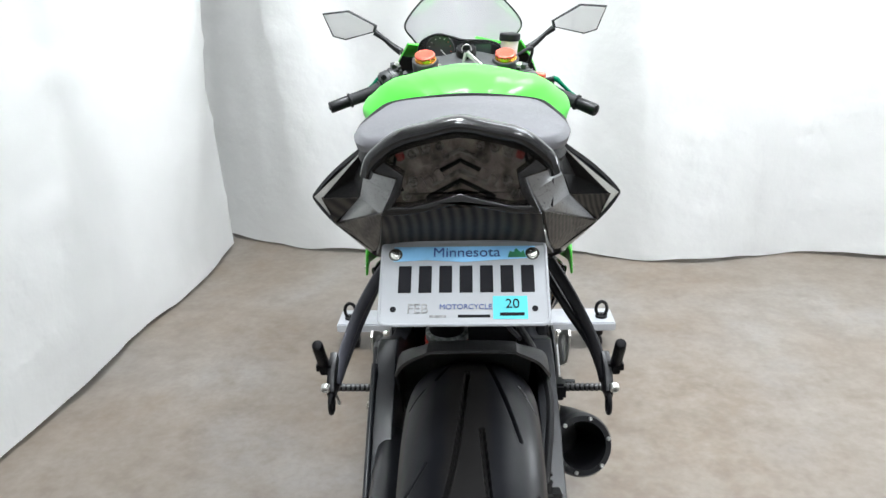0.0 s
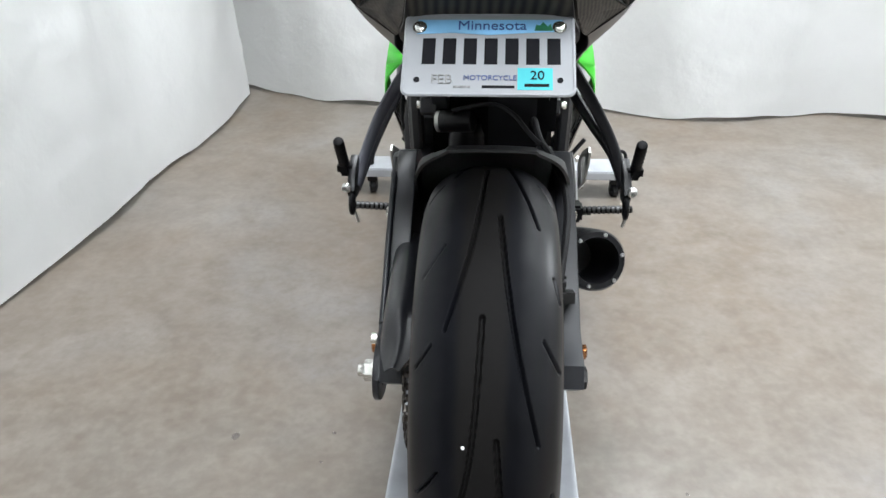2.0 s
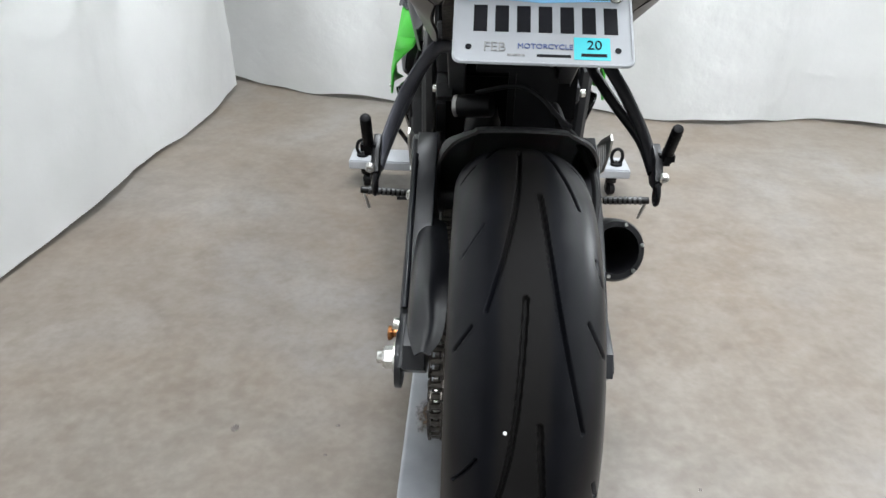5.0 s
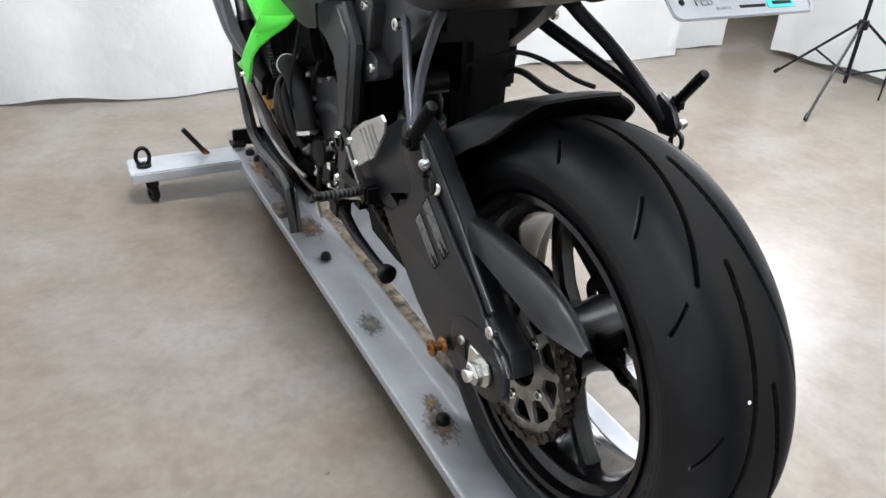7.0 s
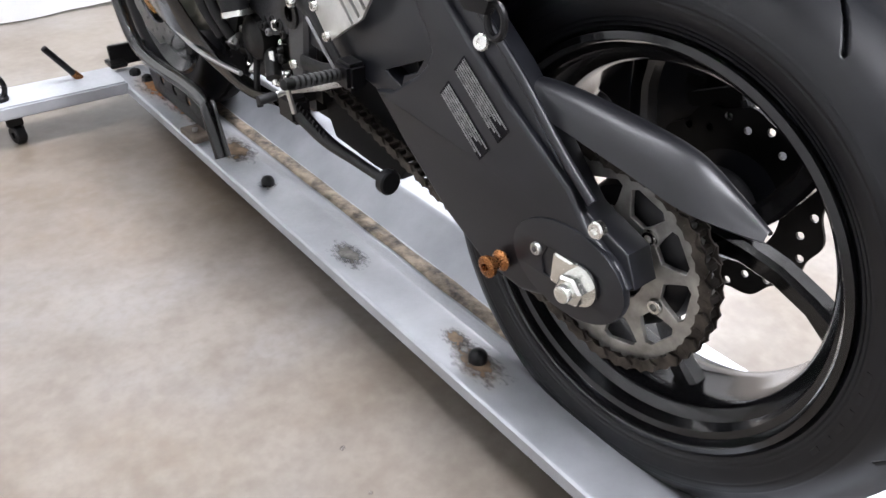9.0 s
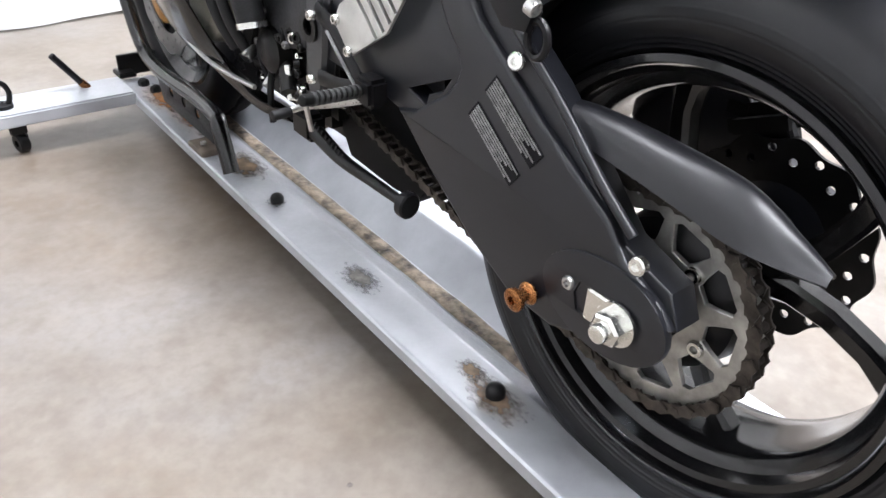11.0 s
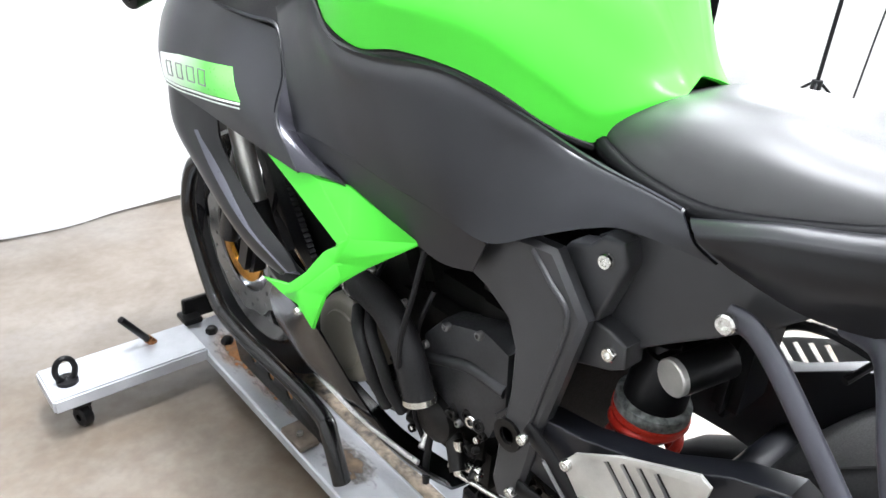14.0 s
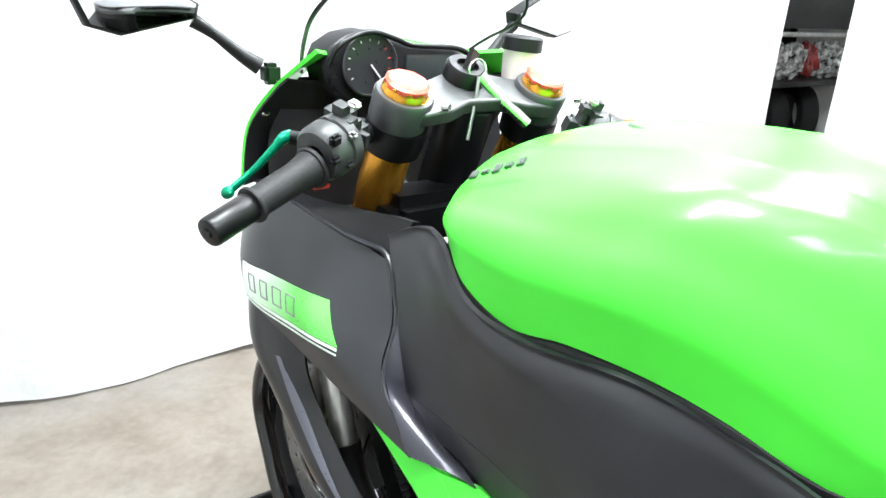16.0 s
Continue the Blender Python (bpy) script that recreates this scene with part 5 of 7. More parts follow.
both("tail_tip", facets(TV, (("t", "w", "b"),), 0.003, 0), clear_signal, bike, "pale translucent tail tip", True)
both("tail_vent", facets(TV, (("a", "b", "k"), ("b", "h", "k"), ("a", "k", "c"), ("k", "h", "c"), ("a", "c", "d")), 0.003, 0.0008), deep_black, bike, "recessed black tail vent", True)
both("tail_end", facets(TV, (("c", "f", "e", "d"), ("c", "h", "g", "f"), ("h", "w", "g")), 0.003, 0.0012), lamp_side, bike, "glossy grey lamp surround", True, 75)
both("undertail_side", facets(TV, (("b", "w", "h"), ("g", "w", "u2", "u1"), ("w", "u4", "u3", "u2")), 0.003, 0.0012), carbon_fibre, bike, "carbon fibre undertail side", True)
part("undertail", patch([[(-0.118, 0.30, 0.738), (-0.05, 0.30, 0.732), (0.05, 0.30, 0.732), (0.118, 0.30, 0.738)], [(-0.111, 0.20, 0.762), (-0.05, 0.2, 0.758), (0.05, 0.2, 0.758), (0.111, 0.2, 0.762)],
                         [(-0.107, 0.09, 0.808), (-0.05, 0.09, 0.802), (0.05, 0.09, 0.802), (0.107, 0.09, 0.808)], [(-0.103, -0.005, 0.842), (-0.05, -0.01, 0.840), (0.05, -0.01, 0.840), (0.103, -0.005, 0.842)],
                         [(-0.092, -0.055, 0.868), (-0.05, -0.055, 0.872), (0.05, -0.055, 0.872), (0.092, -0.055, 0.868)], [(-0.084, -0.09, 0.900), (-0.04, -0.092, 0.906), (0.04, -0.092, 0.906), (0.084, -0.09, 0.900)],
                         [(-0.080, -0.108, 0.922), (-0.04, -0.112, 0.928), (0.04, -0.112, 0.928), (0.080, -0.108, 0.922)]], 6, 5, 0.004),
     carbon_fibre, bike, "carbon fibre undertail")
part("tail_core", join(box((0.003, 0.07, 0.903), (0.188, 0.23, 0.062), 0.01), box((0.004, -0.065, 0.932), (0.180, 0.055, 0.046), 0.008)), deep_black, bike)
HALF_LENS = [(-0.030, 1.000), (-0.060, 0.990), (-0.086, 0.972), (-0.089, 0.965), (-0.063, 0.957), (-0.069, 0.942), (-0.080, 0.920), (-0.050, 0.921), (-0.025, 0.926)]
HALF_INNER = [(-0.033, 0.992), (-0.065, 0.981), (-0.074, 0.975), (-0.055, 0.961), (-0.059, 0.942), (-0.068, 0.929), (-0.050, 0.929), (-0.025, 0.935)]
LENS = [(0, 1.005)] + HALF_LENS + [(0, 0.932)] + [(-x, z) for x, z in HALF_LENS[::-1]]
INNER = [(0, 0.997)] + HALF_INNER + [(0, 0.942)] + [(-x, z) for x, z in HALF_INNER[::-1]]
light = part("tail_light", slab(LENS, -0.121, -0.09, 0.003, axis="y", segs=3, holes=[INNER]), gloss, bike, "smoked tail light under the seat")
part("lens", slab(INNER, -0.119, -0.115, 0.001, axis="y"), smoke_lens, light, "smoked clear lens")
part("reflector", slab(INNER, -0.100, -0.092, 0.0, axis="y"), lamp_back, light)
for sx in (-1, 1):
    for x, z, r in ((0.047, 0.979, 0.0062), (0.034, 0.983, 0.0055), (0.047, 0.950, 0.0055), (0.020, 0.985, 0.0045), (0.055, 0.935, 0.005)):
        part("led", lathe([(0, r), (0.004, r), (0.005, r * 0.75), (0.002, r * 0.6), (0.002, r * 0.3), (0.004, 0)], (sx * x, -0.100, z), (0, -1, 0), 14), lamp_led, light)
    part("amber_led", box((sx * 0.059, -0.101, 0.976), (0.008, 0.006, 0.008), 0.001, pose(0, 0, 0, 0, sx * 20, 0)), red_dark, light)
    for k in range(5):
        part("reflector_step", box((sx * (0.012 + 0.009 * k), -0.1015, 0.958 - 0.004 * k + 0.003 * (k % 2)), (0.007, 0.005 + 0.002 * (k % 2), 0.013), 0.001, pose(0, 0, 0, 12 * (k % 3 - 1), sx * 32, 0)), lamp_back, light)
for k in range(4):
    z, w = 0.982 - 0.010 * k, 0.016 + 0.006 * k
    part("chevron", tube([(-w, -0.101, z - w * 0.55), (0, -0.105, z), (w, -0.101, z - w * 0.55)], 0.0026, 6, 1), plastic if k % 2 else lamp_led, light)
part("tail_spoiler", patch([[(x * 0.98, -0.055, ze - 0.016), (x, -0.095, ze - 0.006), (x, -0.118, ze - 0.001), (x, -0.130 - 0.006 * (1 - abs(x) / 0.092), ze - 0.001), (x, -0.133 - 0.006 * (1 - abs(x) / 0.092), ze - 0.006), (x * 0.99, -0.122, ze - h)]
                           for x, ze, h in ((-0.091, 0.968, 0.008), (-0.0885, 0.977, 0.011), (-0.082, 0.986, 0.013), (-0.060, 1.002, 0.014), (-0.03, 1.010, 0.014), (0, 1.016, 0.014), (0.03, 1.010, 0.014), (0.060, 1.002, 0.014), (0.082, 0.986, 0.013), (0.0885, 0.977, 0.011), (0.091, 0.968, 0.008))], 5, 5, 0.004), gloss, bike, "gloss black tail spoiler lip")
pillion, base = [], []
for y, w, ze, zc in ((-0.098, 0.062, 0.986, 0.992), (-0.078, 0.093, 0.985, 0.996), (-0.03, 0.107, 0.984, 0.998), (0.05, 0.114, 0.979, 0.997), (0.13, 0.111, 0.977, 0.993), (0.19, 0.097, 0.980, 0.987), (0.215, 0.074, 0.980, 0.982)):
    pillion.append([(-w, y, ze - 0.004), (-w * 0.98, y, ze), (-w * 0.6, y, (ze + zc * 2) / 3), (0, y, zc), (w * 0.6, y, (ze + zc * 2) / 3), (w * 0.98, y, ze), (w, y, ze - 0.004)])
    base.append([(-w * 0.90, y, ze - 0.045), (-w * 0.97, y, ze - 0.008), (0, y, ze - 0.006), (w * 0.97, y, ze - 0.008), (w * 0.90, y, ze - 0.045)])
pil = part("pillion_pad", patch(pillion, 6, 5, 0.008), cover_grey, bike, "smooth grey pillion pad with black edge")
part("pad_base", patch(base, 5, 3, 0.004), deep_black, pil)
half_pipe = [(0.062, -0.100, 0.984), (0.095, -0.080, 0.983), (0.110, -0.03, 0.983), (0.1175, 0.05, 0.981), (0.1145, 0.13, 0.981), (0.100, 0.192, 0.985), (0.05, 0.214, 0.989)]
part("piping", tube([(-x, y, z) for x, y, z in half_pipe] + [(0, 0.218, 0.991)] + half_pipe[::-1], 0.0046, 10, 6), deep_black, pil)
seat_cols = []
for y, w, ze, zc in ((0.53, 0.075, 0.806, 0.815), (0.515, 0.098, 0.800, 0.832), (0.46, 0.116, 0.790, 0.851), (0.39, 0.122, 0.786, 0.858), (0.31, 0.122, 0.804, 0.855), (0.25, 0.118, 0.823, 0.861), (0.20, 0.11, 0.845, 0.885), (0.185, 0.09, 0.87, 0.91)):
    seat_cols.append([(-w + 0.004, y, ze - 0.012), (-w, y, ze + 0.004), (-w * 0.86, y, ze + (zc - ze) * 0.62), (-w * 0.5, y, ze + (zc - ze) * 0.95), (0, y, zc), (w * 0.5, y, ze + (zc - ze) * 0.95), (w * 0.86, y, ze + (zc - ze) * 0.62), (w, y, ze + 0.004), (w - 0.004, y, ze - 0.012)])
seat = part("rider_seat", patch(seat_cols, 7, 5, 0.01), seat_vinyl, bike, "black vinyl rider seat")
for sx in (-1, 1):
    part("seat_base", tube([(sx * (c[7][0] + 0.001), c[7][1], c[7][2] - 0.011) for c in seat_cols], 0.0095, 10, 6), deep_black, seat)

# upper fairing, green panels, blades
UPPER = [[(-0.04, 1.60, 0.76), (-0.04, 1.61, 0.74), (-0.04, 1.60, 0.72), (-0.04, 1.58, 0.69)], [(-0.11, 1.46, 0.785), (-0.115, 1.48, 0.76), (-0.115, 1.48, 0.735), (-0.11, 1.46, 0.70)],
         [(-0.184, 1.30, 0.81), (-0.191, 1.32, 0.78), (-0.193, 1.32, 0.745), (-0.186, 1.29, 0.715)], [(-0.212, 1.20, 0.842), (-0.232, 1.20, 0.80), (-0.245, 1.20, 0.755), (-0.243, 1.20, 0.715)],
         [(-0.205, 1.10, 0.834), (-0.226, 1.09, 0.80), (-0.243, 1.08, 0.755), (-0.240, 1.05, 0.700)], [(-0.192, 1.02, 0.828), (-0.212, 1.01, 0.79), (-0.238, 0.99, 0.745), (-0.235, 0.95, 0.692)],
         [(-0.186, 0.960, 0.824), (-0.203, 0.925, 0.778), (-0.226, 0.905, 0.733), (-0.232, 0.845, 0.686)]]
LIP = [[(-0.186, 0.959, 0.825), (-0.202, 0.921, 0.779), (-0.227, 0.902, 0.734), (-0.233, 0.842, 0.687)], [(-0.184, 0.945, 0.822), (-0.199, 0.908, 0.772), (-0.218, 0.892, 0.724), (-0.224, 0.810, 0.690)],
       [(-0.184, 0.935, 0.818), (-0.198, 0.899, 0.765), (-0.205, 0.880, 0.714), (-0.211, 0.778, 0.686)]]
_cols = [smooth_path(c, 16) for c in UPPER]
PANEL = np.array([tuple(p) for j in range(len(_cols[0])) for p in smooth_path([c[j] for c in _cols], 16)])


def on_panel(y, z, proud):
    """The point of the upper side panel at (y, z), lifted off it by a little."""
    d = (PANEL[:, 1] - y) ** 2 + (PANEL[:, 2] - z) ** 2
    near = PANEL[np.argsort(d)[:10]]
    a = np.c_[np.ones(len(near)), near[:, 1] - y, near[:, 2] - z]
    c = np.linalg.lstsq(a, near[:, 0], rcond=None)[0]
    return (float(c[0]) - proud * math.sqrt(1 + c[1] ** 2 + c[2] ** 2), float(y), float(z))


for sx in (-1, 1):
    bm = patch(UPPER, 8, 7, 0.004)
    up_f = part("upper_fairing", bm if sx < 0 else flip(bm), matte, bike, "matte black upper fairing side")
    e = tube([(-0.208, 1.15, 0.838), (-0.198, 1.02, 0.833), (-0.190, 0.967, 0.832), (-0.196, 0.940, 0.808), (-0.204, 0.921, 0.778), (-0.2275, 0.903, 0.734), (-0.231, 0.875, 0.708), (-0.2335, 0.843, 0.687)], 0.0028, 8, 6)
    bm = patch(LIP, 6, 7, 0.003)
    part("lip_flange", bm if sx < 0 else flip(bm), lip_highlight, up_f, "flared edge of the fairing side with its highlight in the paint")
    part("panel_lip", e if sx < 0 else flip(e), matte, up_f)
    # decal stripe lying on the panel
    edge_y, top_z, low_z = (0.965, 1.055, 1.13, 1.195), (0.776, 0.771, 0.766, 0.757), (0.740, 0.729, 0.723, 0.721)
    net = []
    for u in np.linspace(0, 1, 22):
        col = []
        for f in np.linspace(0, 1, 6):
            y = 1.193 * u + (1.008 - 0.038 * f) * (1 - u)
            col.append(on_panel(y, np.interp(y, edge_y, top_z) * (1 - f) + np.interp(y, edge_y, low_z) * f, 0.0050))
        net.append(col)
    ys = np.linspace(0.970, 1.193, 22)
    d = patch(net, 1, 1, 0.003)
    part("decal", d if sx < 0 else flip(d), decal_fade, up_f, "green side decal fading to silver")
    for dz, rr in ((-0.003, 0.0017), (-0.0085, 0.0012)):
        e = tube([on_panel(y, np.interp(y, edge_y, low_z) + dz, 0.0044) for y in ys[::3]], rr, 6, 2)
        part("decal_line", e if sx < 0 else flip(e), decal_pale, up_f)
    for k, w in enumerate((0.022, 0.022, 0.026, 0.026)):
        yy, zz = 1.158 - 0.031 * k, 0.741 + 0.0025 * k
        ring = [(w * 0.30, -0.010), (w * 0.42, 0.010), (-w * 0.30, 0.011), (-w * 0.42, -0.009), (w * 0.30, -0.010)]
        q = bmesh.new()
        for (a, b), (c, g) in zip(ring, ring[1:]):
            bar = tube([on_panel(yy + a + (c - a) * f, zz + b + (g - b) * f, 0.0051) for f in (0, 0.5, 1)], 0.0011, 6, 1)
            me = bpy.data.meshes.new("bar")
            bar.to_mesh(me)
            bar.free()
            q.from_mesh(me)
            bpy.data.meshes.remove(me)
        part("decal_mark", q if sx < 0 else flip(q), mark_grey, up_f)
    INNERP = [[(-0.211, 1.25, 0.840), (-0.168, 1.24, 0.822), (-0.15, 1.24, 0.70)], [(-0.205, 1.15, 0.836), (-0.170, 1.14, 0.830), (-0.15, 1.14, 0.70)], [(-0.197, 1.05, 0.834), (-0.166, 1.05, 0.846), (-0.15, 1.05, 0.70)], [(-0.190, 0.985, 0.832), (-0.164, 0.99, 0.860), (-0.145, 0.99, 0.72)], [(-0.187, 0.945, 0.838), (-0.168, 0.94, 0.868), (-0.145, 0.93, 0.74)]]
    bm = patch(INNERP, 6, 3, 0.003)
    part("inner_fairing", bm if sx < 0 else flip(bm), satin, up_f)
    BLADE = [[(-0.192, 1.30, 0.735), (-0.238, 1.205, 0.735), (-0.235, 1.13, 0.715), (-0.220, 1.085, 0.705)], [(-0.206, 1.265, 0.655), (-0.246, 1.19, 0.655), (-0.242, 1.12, 0.660), (-0.226, 1.075, 0.662)],
             [(-0.206, 1.20, 0.58), (-0.242, 1.125, 0.600), (-0.241, 1.072, 0.612), (-0.222, 1.045, 0.618)], [(-0.202, 1.09, 0.525), (-0.241, 1.035, 0.552), (-0.242, 0.99, 0.567), (-0.224, 0.965, 0.577)],
             [(-0.200, 1.01, 0.500), (-0.236, 0.965, 0.524), (-0.238, 0.922, 0.545), (-0.226, 0.895, 0.556)], [(-0.205, 0.945, 0.49), (-0.229, 0.91, 0.515), (-0.232, 0.885, 0.530), (-0.226, 0.868, 0.538)]]
    bm = patch(BLADE, 7, 5, 0.004)
    blade = part("fairing_blade", bm if sx < 0 else flip(bm), tail_paint, bike, "matte black leading fairing blade")
    bm = patch([[(r[2][0] - 0.001, r[2][1], r[2][2]), (r[2][0] + 0.003, r[2][1] - 0.009, r[2][2] + 0.002), (r[2][0] + 0.010, r[2][1] - 0.017, r[2][2] + 0.003)] for r in BLADE[1:]], 7, 4, 0.003)
    part("blade_edge", bm if sx < 0 else flip(bm), blade_edge, blade, "silvery inner edge of the blade")
    GV = {"tip": (-0.232, 0.962, 0.697), "k1": (-0.226, 0.815, 0.689), "k2": (-0.206, 0.775, 0.688), "r": (-0.184, 0.668, 0.652), "r2": (-0.194, 0.698, 0.627), "low": (-0.216, 0.727, 0.603), "cr": (-0.231, 0.740, 0.640), "n": (-0.232, 0.766, 0.622),
          "n2": (-0.236, 0.790, 0.605), "c2": (-0.240, 0.757, 0.605), "l2": (-0.236, 0.752, 0.578), "i1": (-0.244, 0.818, 0.567), "i2": (-0.246, 0.858, 0.532), "lip": (-0.238, 0.947, 0.498), "lo": (-0.250, 0.862, 0.511), "m": (-0.254, 0.815, 0.545), "end": (-0.252, 0.790, 0.497), "b1": (-0.245, 0.770, 0.556), "e2": (-0.251, 0.826, 0.516)}
    bm = facets(GV, (("tip", "n", "cr", "k1"), ("k1", "cr", "k2"), ("k2", "cr", "r"), ("r", "cr", "c2", "r2"), ("r2", "c2", "low"), ("n", "n2", "c2", "cr"), ("c2", "l2", "low"), ("n2", "i1", "m", "c2"), ("c2", "m", "b1", "l2"), ("i1", "i2", "lo", "m"), ("i2", "lip", "lo"), ("m", "lo", "e2"), ("m", "e2", "end", "b1")), 0.005)
    part("green_panel", bm if sx < 0 else flip(bm), green, bike, "glossy green angular lower fairing insert", 60)
    BELLY = [[(-0.225, 0.93, 0.495), (-0.215, 0.96, 0.44), (-0.18, 0.98, 0.36), (-0.12, 0.97, 0.32)], [(-0.235, 0.86, 0.50), (-0.222, 0.88, 0.43), (-0.185, 0.90, 0.345), (-0.12, 0.90, 0.305)], [(-0.235, 0.812, 0.495), (-0.215, 0.83, 0.42), (-0.180, 0.83, 0.335), (-0.12, 0.83, 0.295)],
             [(-0.190, 0.79, 0.385), (-0.188, 0.79, 0.36), (-0.170, 0.77, 0.315), (-0.12, 0.77, 0.29)], [(-0.172, 0.70, 0.325), (-0.170, 0.70, 0.315), (-0.155, 0.70, 0.295), (-0.11, 0.70, 0.285)], [(-0.155, 0.63, 0.318), (-0.150, 0.63, 0.310), (-0.14, 0.63, 0.298), (-0.10, 0.63, 0.29)]]
    bm = patch(BELLY, 7, 6, 0.004)
    part("belly_panel", bm if sx < 0 else flip(bm), gloss, bike, "gloss black belly panel")
    e = tube([(-0.197, 0.925, 0.396), (-0.197, 0.88, 0.366), (-0.195, 0.80, 0.349), (-0.194, 0.72, 0.350), (-0.188, 0.65, 0.352)], 0.0036, 8, 6)
    part("bright_rail", e if sx < 0 else flip(e), steel, bike, "thin bright metal tube along the belly")
    e = bolt_head((-0.2515, 0.822, 0.511), (-1, 0, 0), 0.005)
    part("bolt", e if sx < 0 else flip(e), chrome, bike)
    COWL = [[], [(-0.224, 1.262, 0.832), (-0.182, 1.325, 0.85), (-0.10, 1.44, 0.86)], [(-0.216, 1.258, 0.903), (-0.176, 1.315, 0.915), (-0.09, 1.42, 0.92)],
            [(-0.196, 1.225, 0.955), (-0.15, 1.275, 0.965), (-0.07, 1.37, 0.97)], [(-0.164, 1.170, 1.006), (-0.12, 1.22, 1.0), (-0.05, 1.31, 1.01)]]
    bm = patch(COWL[1:], 7, 5, 0.005)
    part("nose_cowl", bm if sx < 0 else flip(bm), green, bike, "green nose cowl edge")
    IN = [[(-0.2222, 1.258, 0.832), (-0.18, 1.262, 0.84), (-0.12, 1.26, 0.85)], [(-0.2145, 1.254, 0.903), (-0.17, 1.25, 0.905), (-0.12, 1.25, 0.905)], [(-0.1945, 1.222, 0.952), (-0.165, 1.225, 0.952), (-0.12, 1.23, 0.95)], [(-0.184, 1.205, 0.970), (-0.16, 1.215, 0.966), (-0.12, 1.22, 0.965)]]
    bm = patch(IN, 5, 5, 0.003)
    inn = part("cowl_inner_panel", bm if sx < 0 else flip(bm), plastic, bike)
    e = bolt_head((-0.196, 1.245, 0.925), (0, -1, 0.1), 0.006)
    part("bolt", e if sx < 0 else flip(e), chrome, inn)
    # mirrors
    def w(p, s=sx):
        return (s * p[0] - 0.018, p[1], p[2])
    def wb(p, s=sx):
        if s < 0:
            return (-p[0] - 0.012, p[1], p[2])
        dx, dy = p[0] + 0.001, p[1] - 1.06
        return (-0.013 + 0.948 * dx + 0.317 * dy, 1.06 - 0.317 * dx + 0.948 * dy, p[2] - 0.004)
    HEX = [(0.388, 1.083), (0.316, 1.089), (0.240, 1.047), (0.244, 1.030), (0.328, 1.010), (0.363, 1.020)]
    mir = part("mirror", slab([(sx * x - 0.018, z) for x, z in HEX], 1.272, 1.304, 0.008, axis="y", segs=3), plastic, bike, "angular black rear view mirror")
    part("mirror_glass", slab([(sx * (0.312 + (x - 0.312) * 0.92) - 0.018, 1.044 + (z - 1.044) * 0.88) for x, z in HEX], 1.2705, 1.2715, 0.0, axis="y"), mirror_glass, mir)
    part("mirror_stalk", join(tube([w(p) for p in ((0.174, 1.266, 0.976), (0.195, 1.272, 0.990), (0.222, 1.280, 1.012), (0.246, 1.286, 1.028))], [0.011, 0.0085, 0.0065, 0.009], 12, 6), box(w((0.162, 1.262, 0.968)), (0.022, 0.022, 0.026), 0.005)), satin, mir)
    # fork, clip-on, grip
    leg = part("fork_leg", rod((sx * 0.100 - 0.01, 1.062, 0.972), (sx * 0.100 - 0.006, 1.153, 0.775), 0.0265, 26, 0.002), gold, bike, "gold anodised fork leg")
    part("fork_slider", rod((sx * 0.100 - 0.006, 1.150, 0.782), (sx * 0.100, 1.345, 0.36), 0.022, 22, 0.002), dark_metal, leg)
    part("fork_cap", lathe([(0, 0.026), (0.010, 0.026), (0.012, 0.0245), (0.0165, 0.0245), (0.018, 0.022), (0.018, 0.0)], (sx * 0.100 - 0.012, 1.0645, 0.966), (0, -0.42, 0.9), 30), gold, leg)
    part("cap_top", lathe([(0.014, 0.0255), (0.019, 0.0255), (0.021, 0.022), (0.019, 0.012), (0.019, 0.0)], (sx * 0.100 - 0.012, 1.0645, 0.966), (0, -0.42, 0.9), 10), red_ano, leg, "red anodised fork cap")
    part("clip_on_clamp", join(lathe([(-0.030, 0.027), (-0.030, 0.034), (-0.012, 0.0355), (0.003, 0.034), (0.003, 0.027)], (sx * 0.100 - 0.01, 1.077, 0.935), (0, -0.42, 0.9), 26, True)), satin, leg)
    bar = part("handlebar", rod(wb((0.125, 1.085, 0.928)), wb((0.325, 1.012, 0.868)), 0.0108, 16), satin, bike)
    part("grip", tube([wb((0.212, 1.053, 0.902)), wb((0.222, 1.050, 0.899)), wb((0.236, 1.045, 0.895)), wb((0.286, 1.0265, 0.880))], [0.021, 0.0185, 0.0160, 0.0152], 20, 1), rubber, bar, "black rubber grip")
    part("bar_end", join(rod(wb((0.291, 1.0248, 0.8785)), wb((0.338, 1.0072, 0.864)), 0.0145, 20, 0.003), rod(wb((0.336, 1.008, 0.8646)), wb((0.340, 1.0065, 0.8634)), 0.005, 10)), satin, bar)
    sh = 0.0 if sx < 0 else -0.028
    tilt = pose(0, 0, 0, 18, -16 * -sx, 18 * -sx)
    b0, b1 = Vector(wb((0.170 + sh, 1.068, 0.922))), Vector(wb((0.214 + sh, 1.052, 0.908)))
    bd = (b1 - b0).normalized()
    sw = part("switch_housing", join(lathe([(0, 0.012), (0.001, 0.026), (0.005, 0.030), (0.018, 0.031), (0.0195, 0.0285), (0.022, 0.0285), (0.0235, 0.031), (0.040, 0.030), (0.045, 0.026), (0.046, 0.012)], b0 + Vector((0, -0.002, 0.004)), bd, 28),
                                     box(wb((0.178 + sh, 1.060, 0.950)), (0.034, 0.036, 0.030), 0.011, tilt), box(wb((0.160 + sh, 1.066, 0.930)), (0.030, 0.040, 0.040), 0.012, tilt)), switch_grey, bar, "grey plastic switch housing")
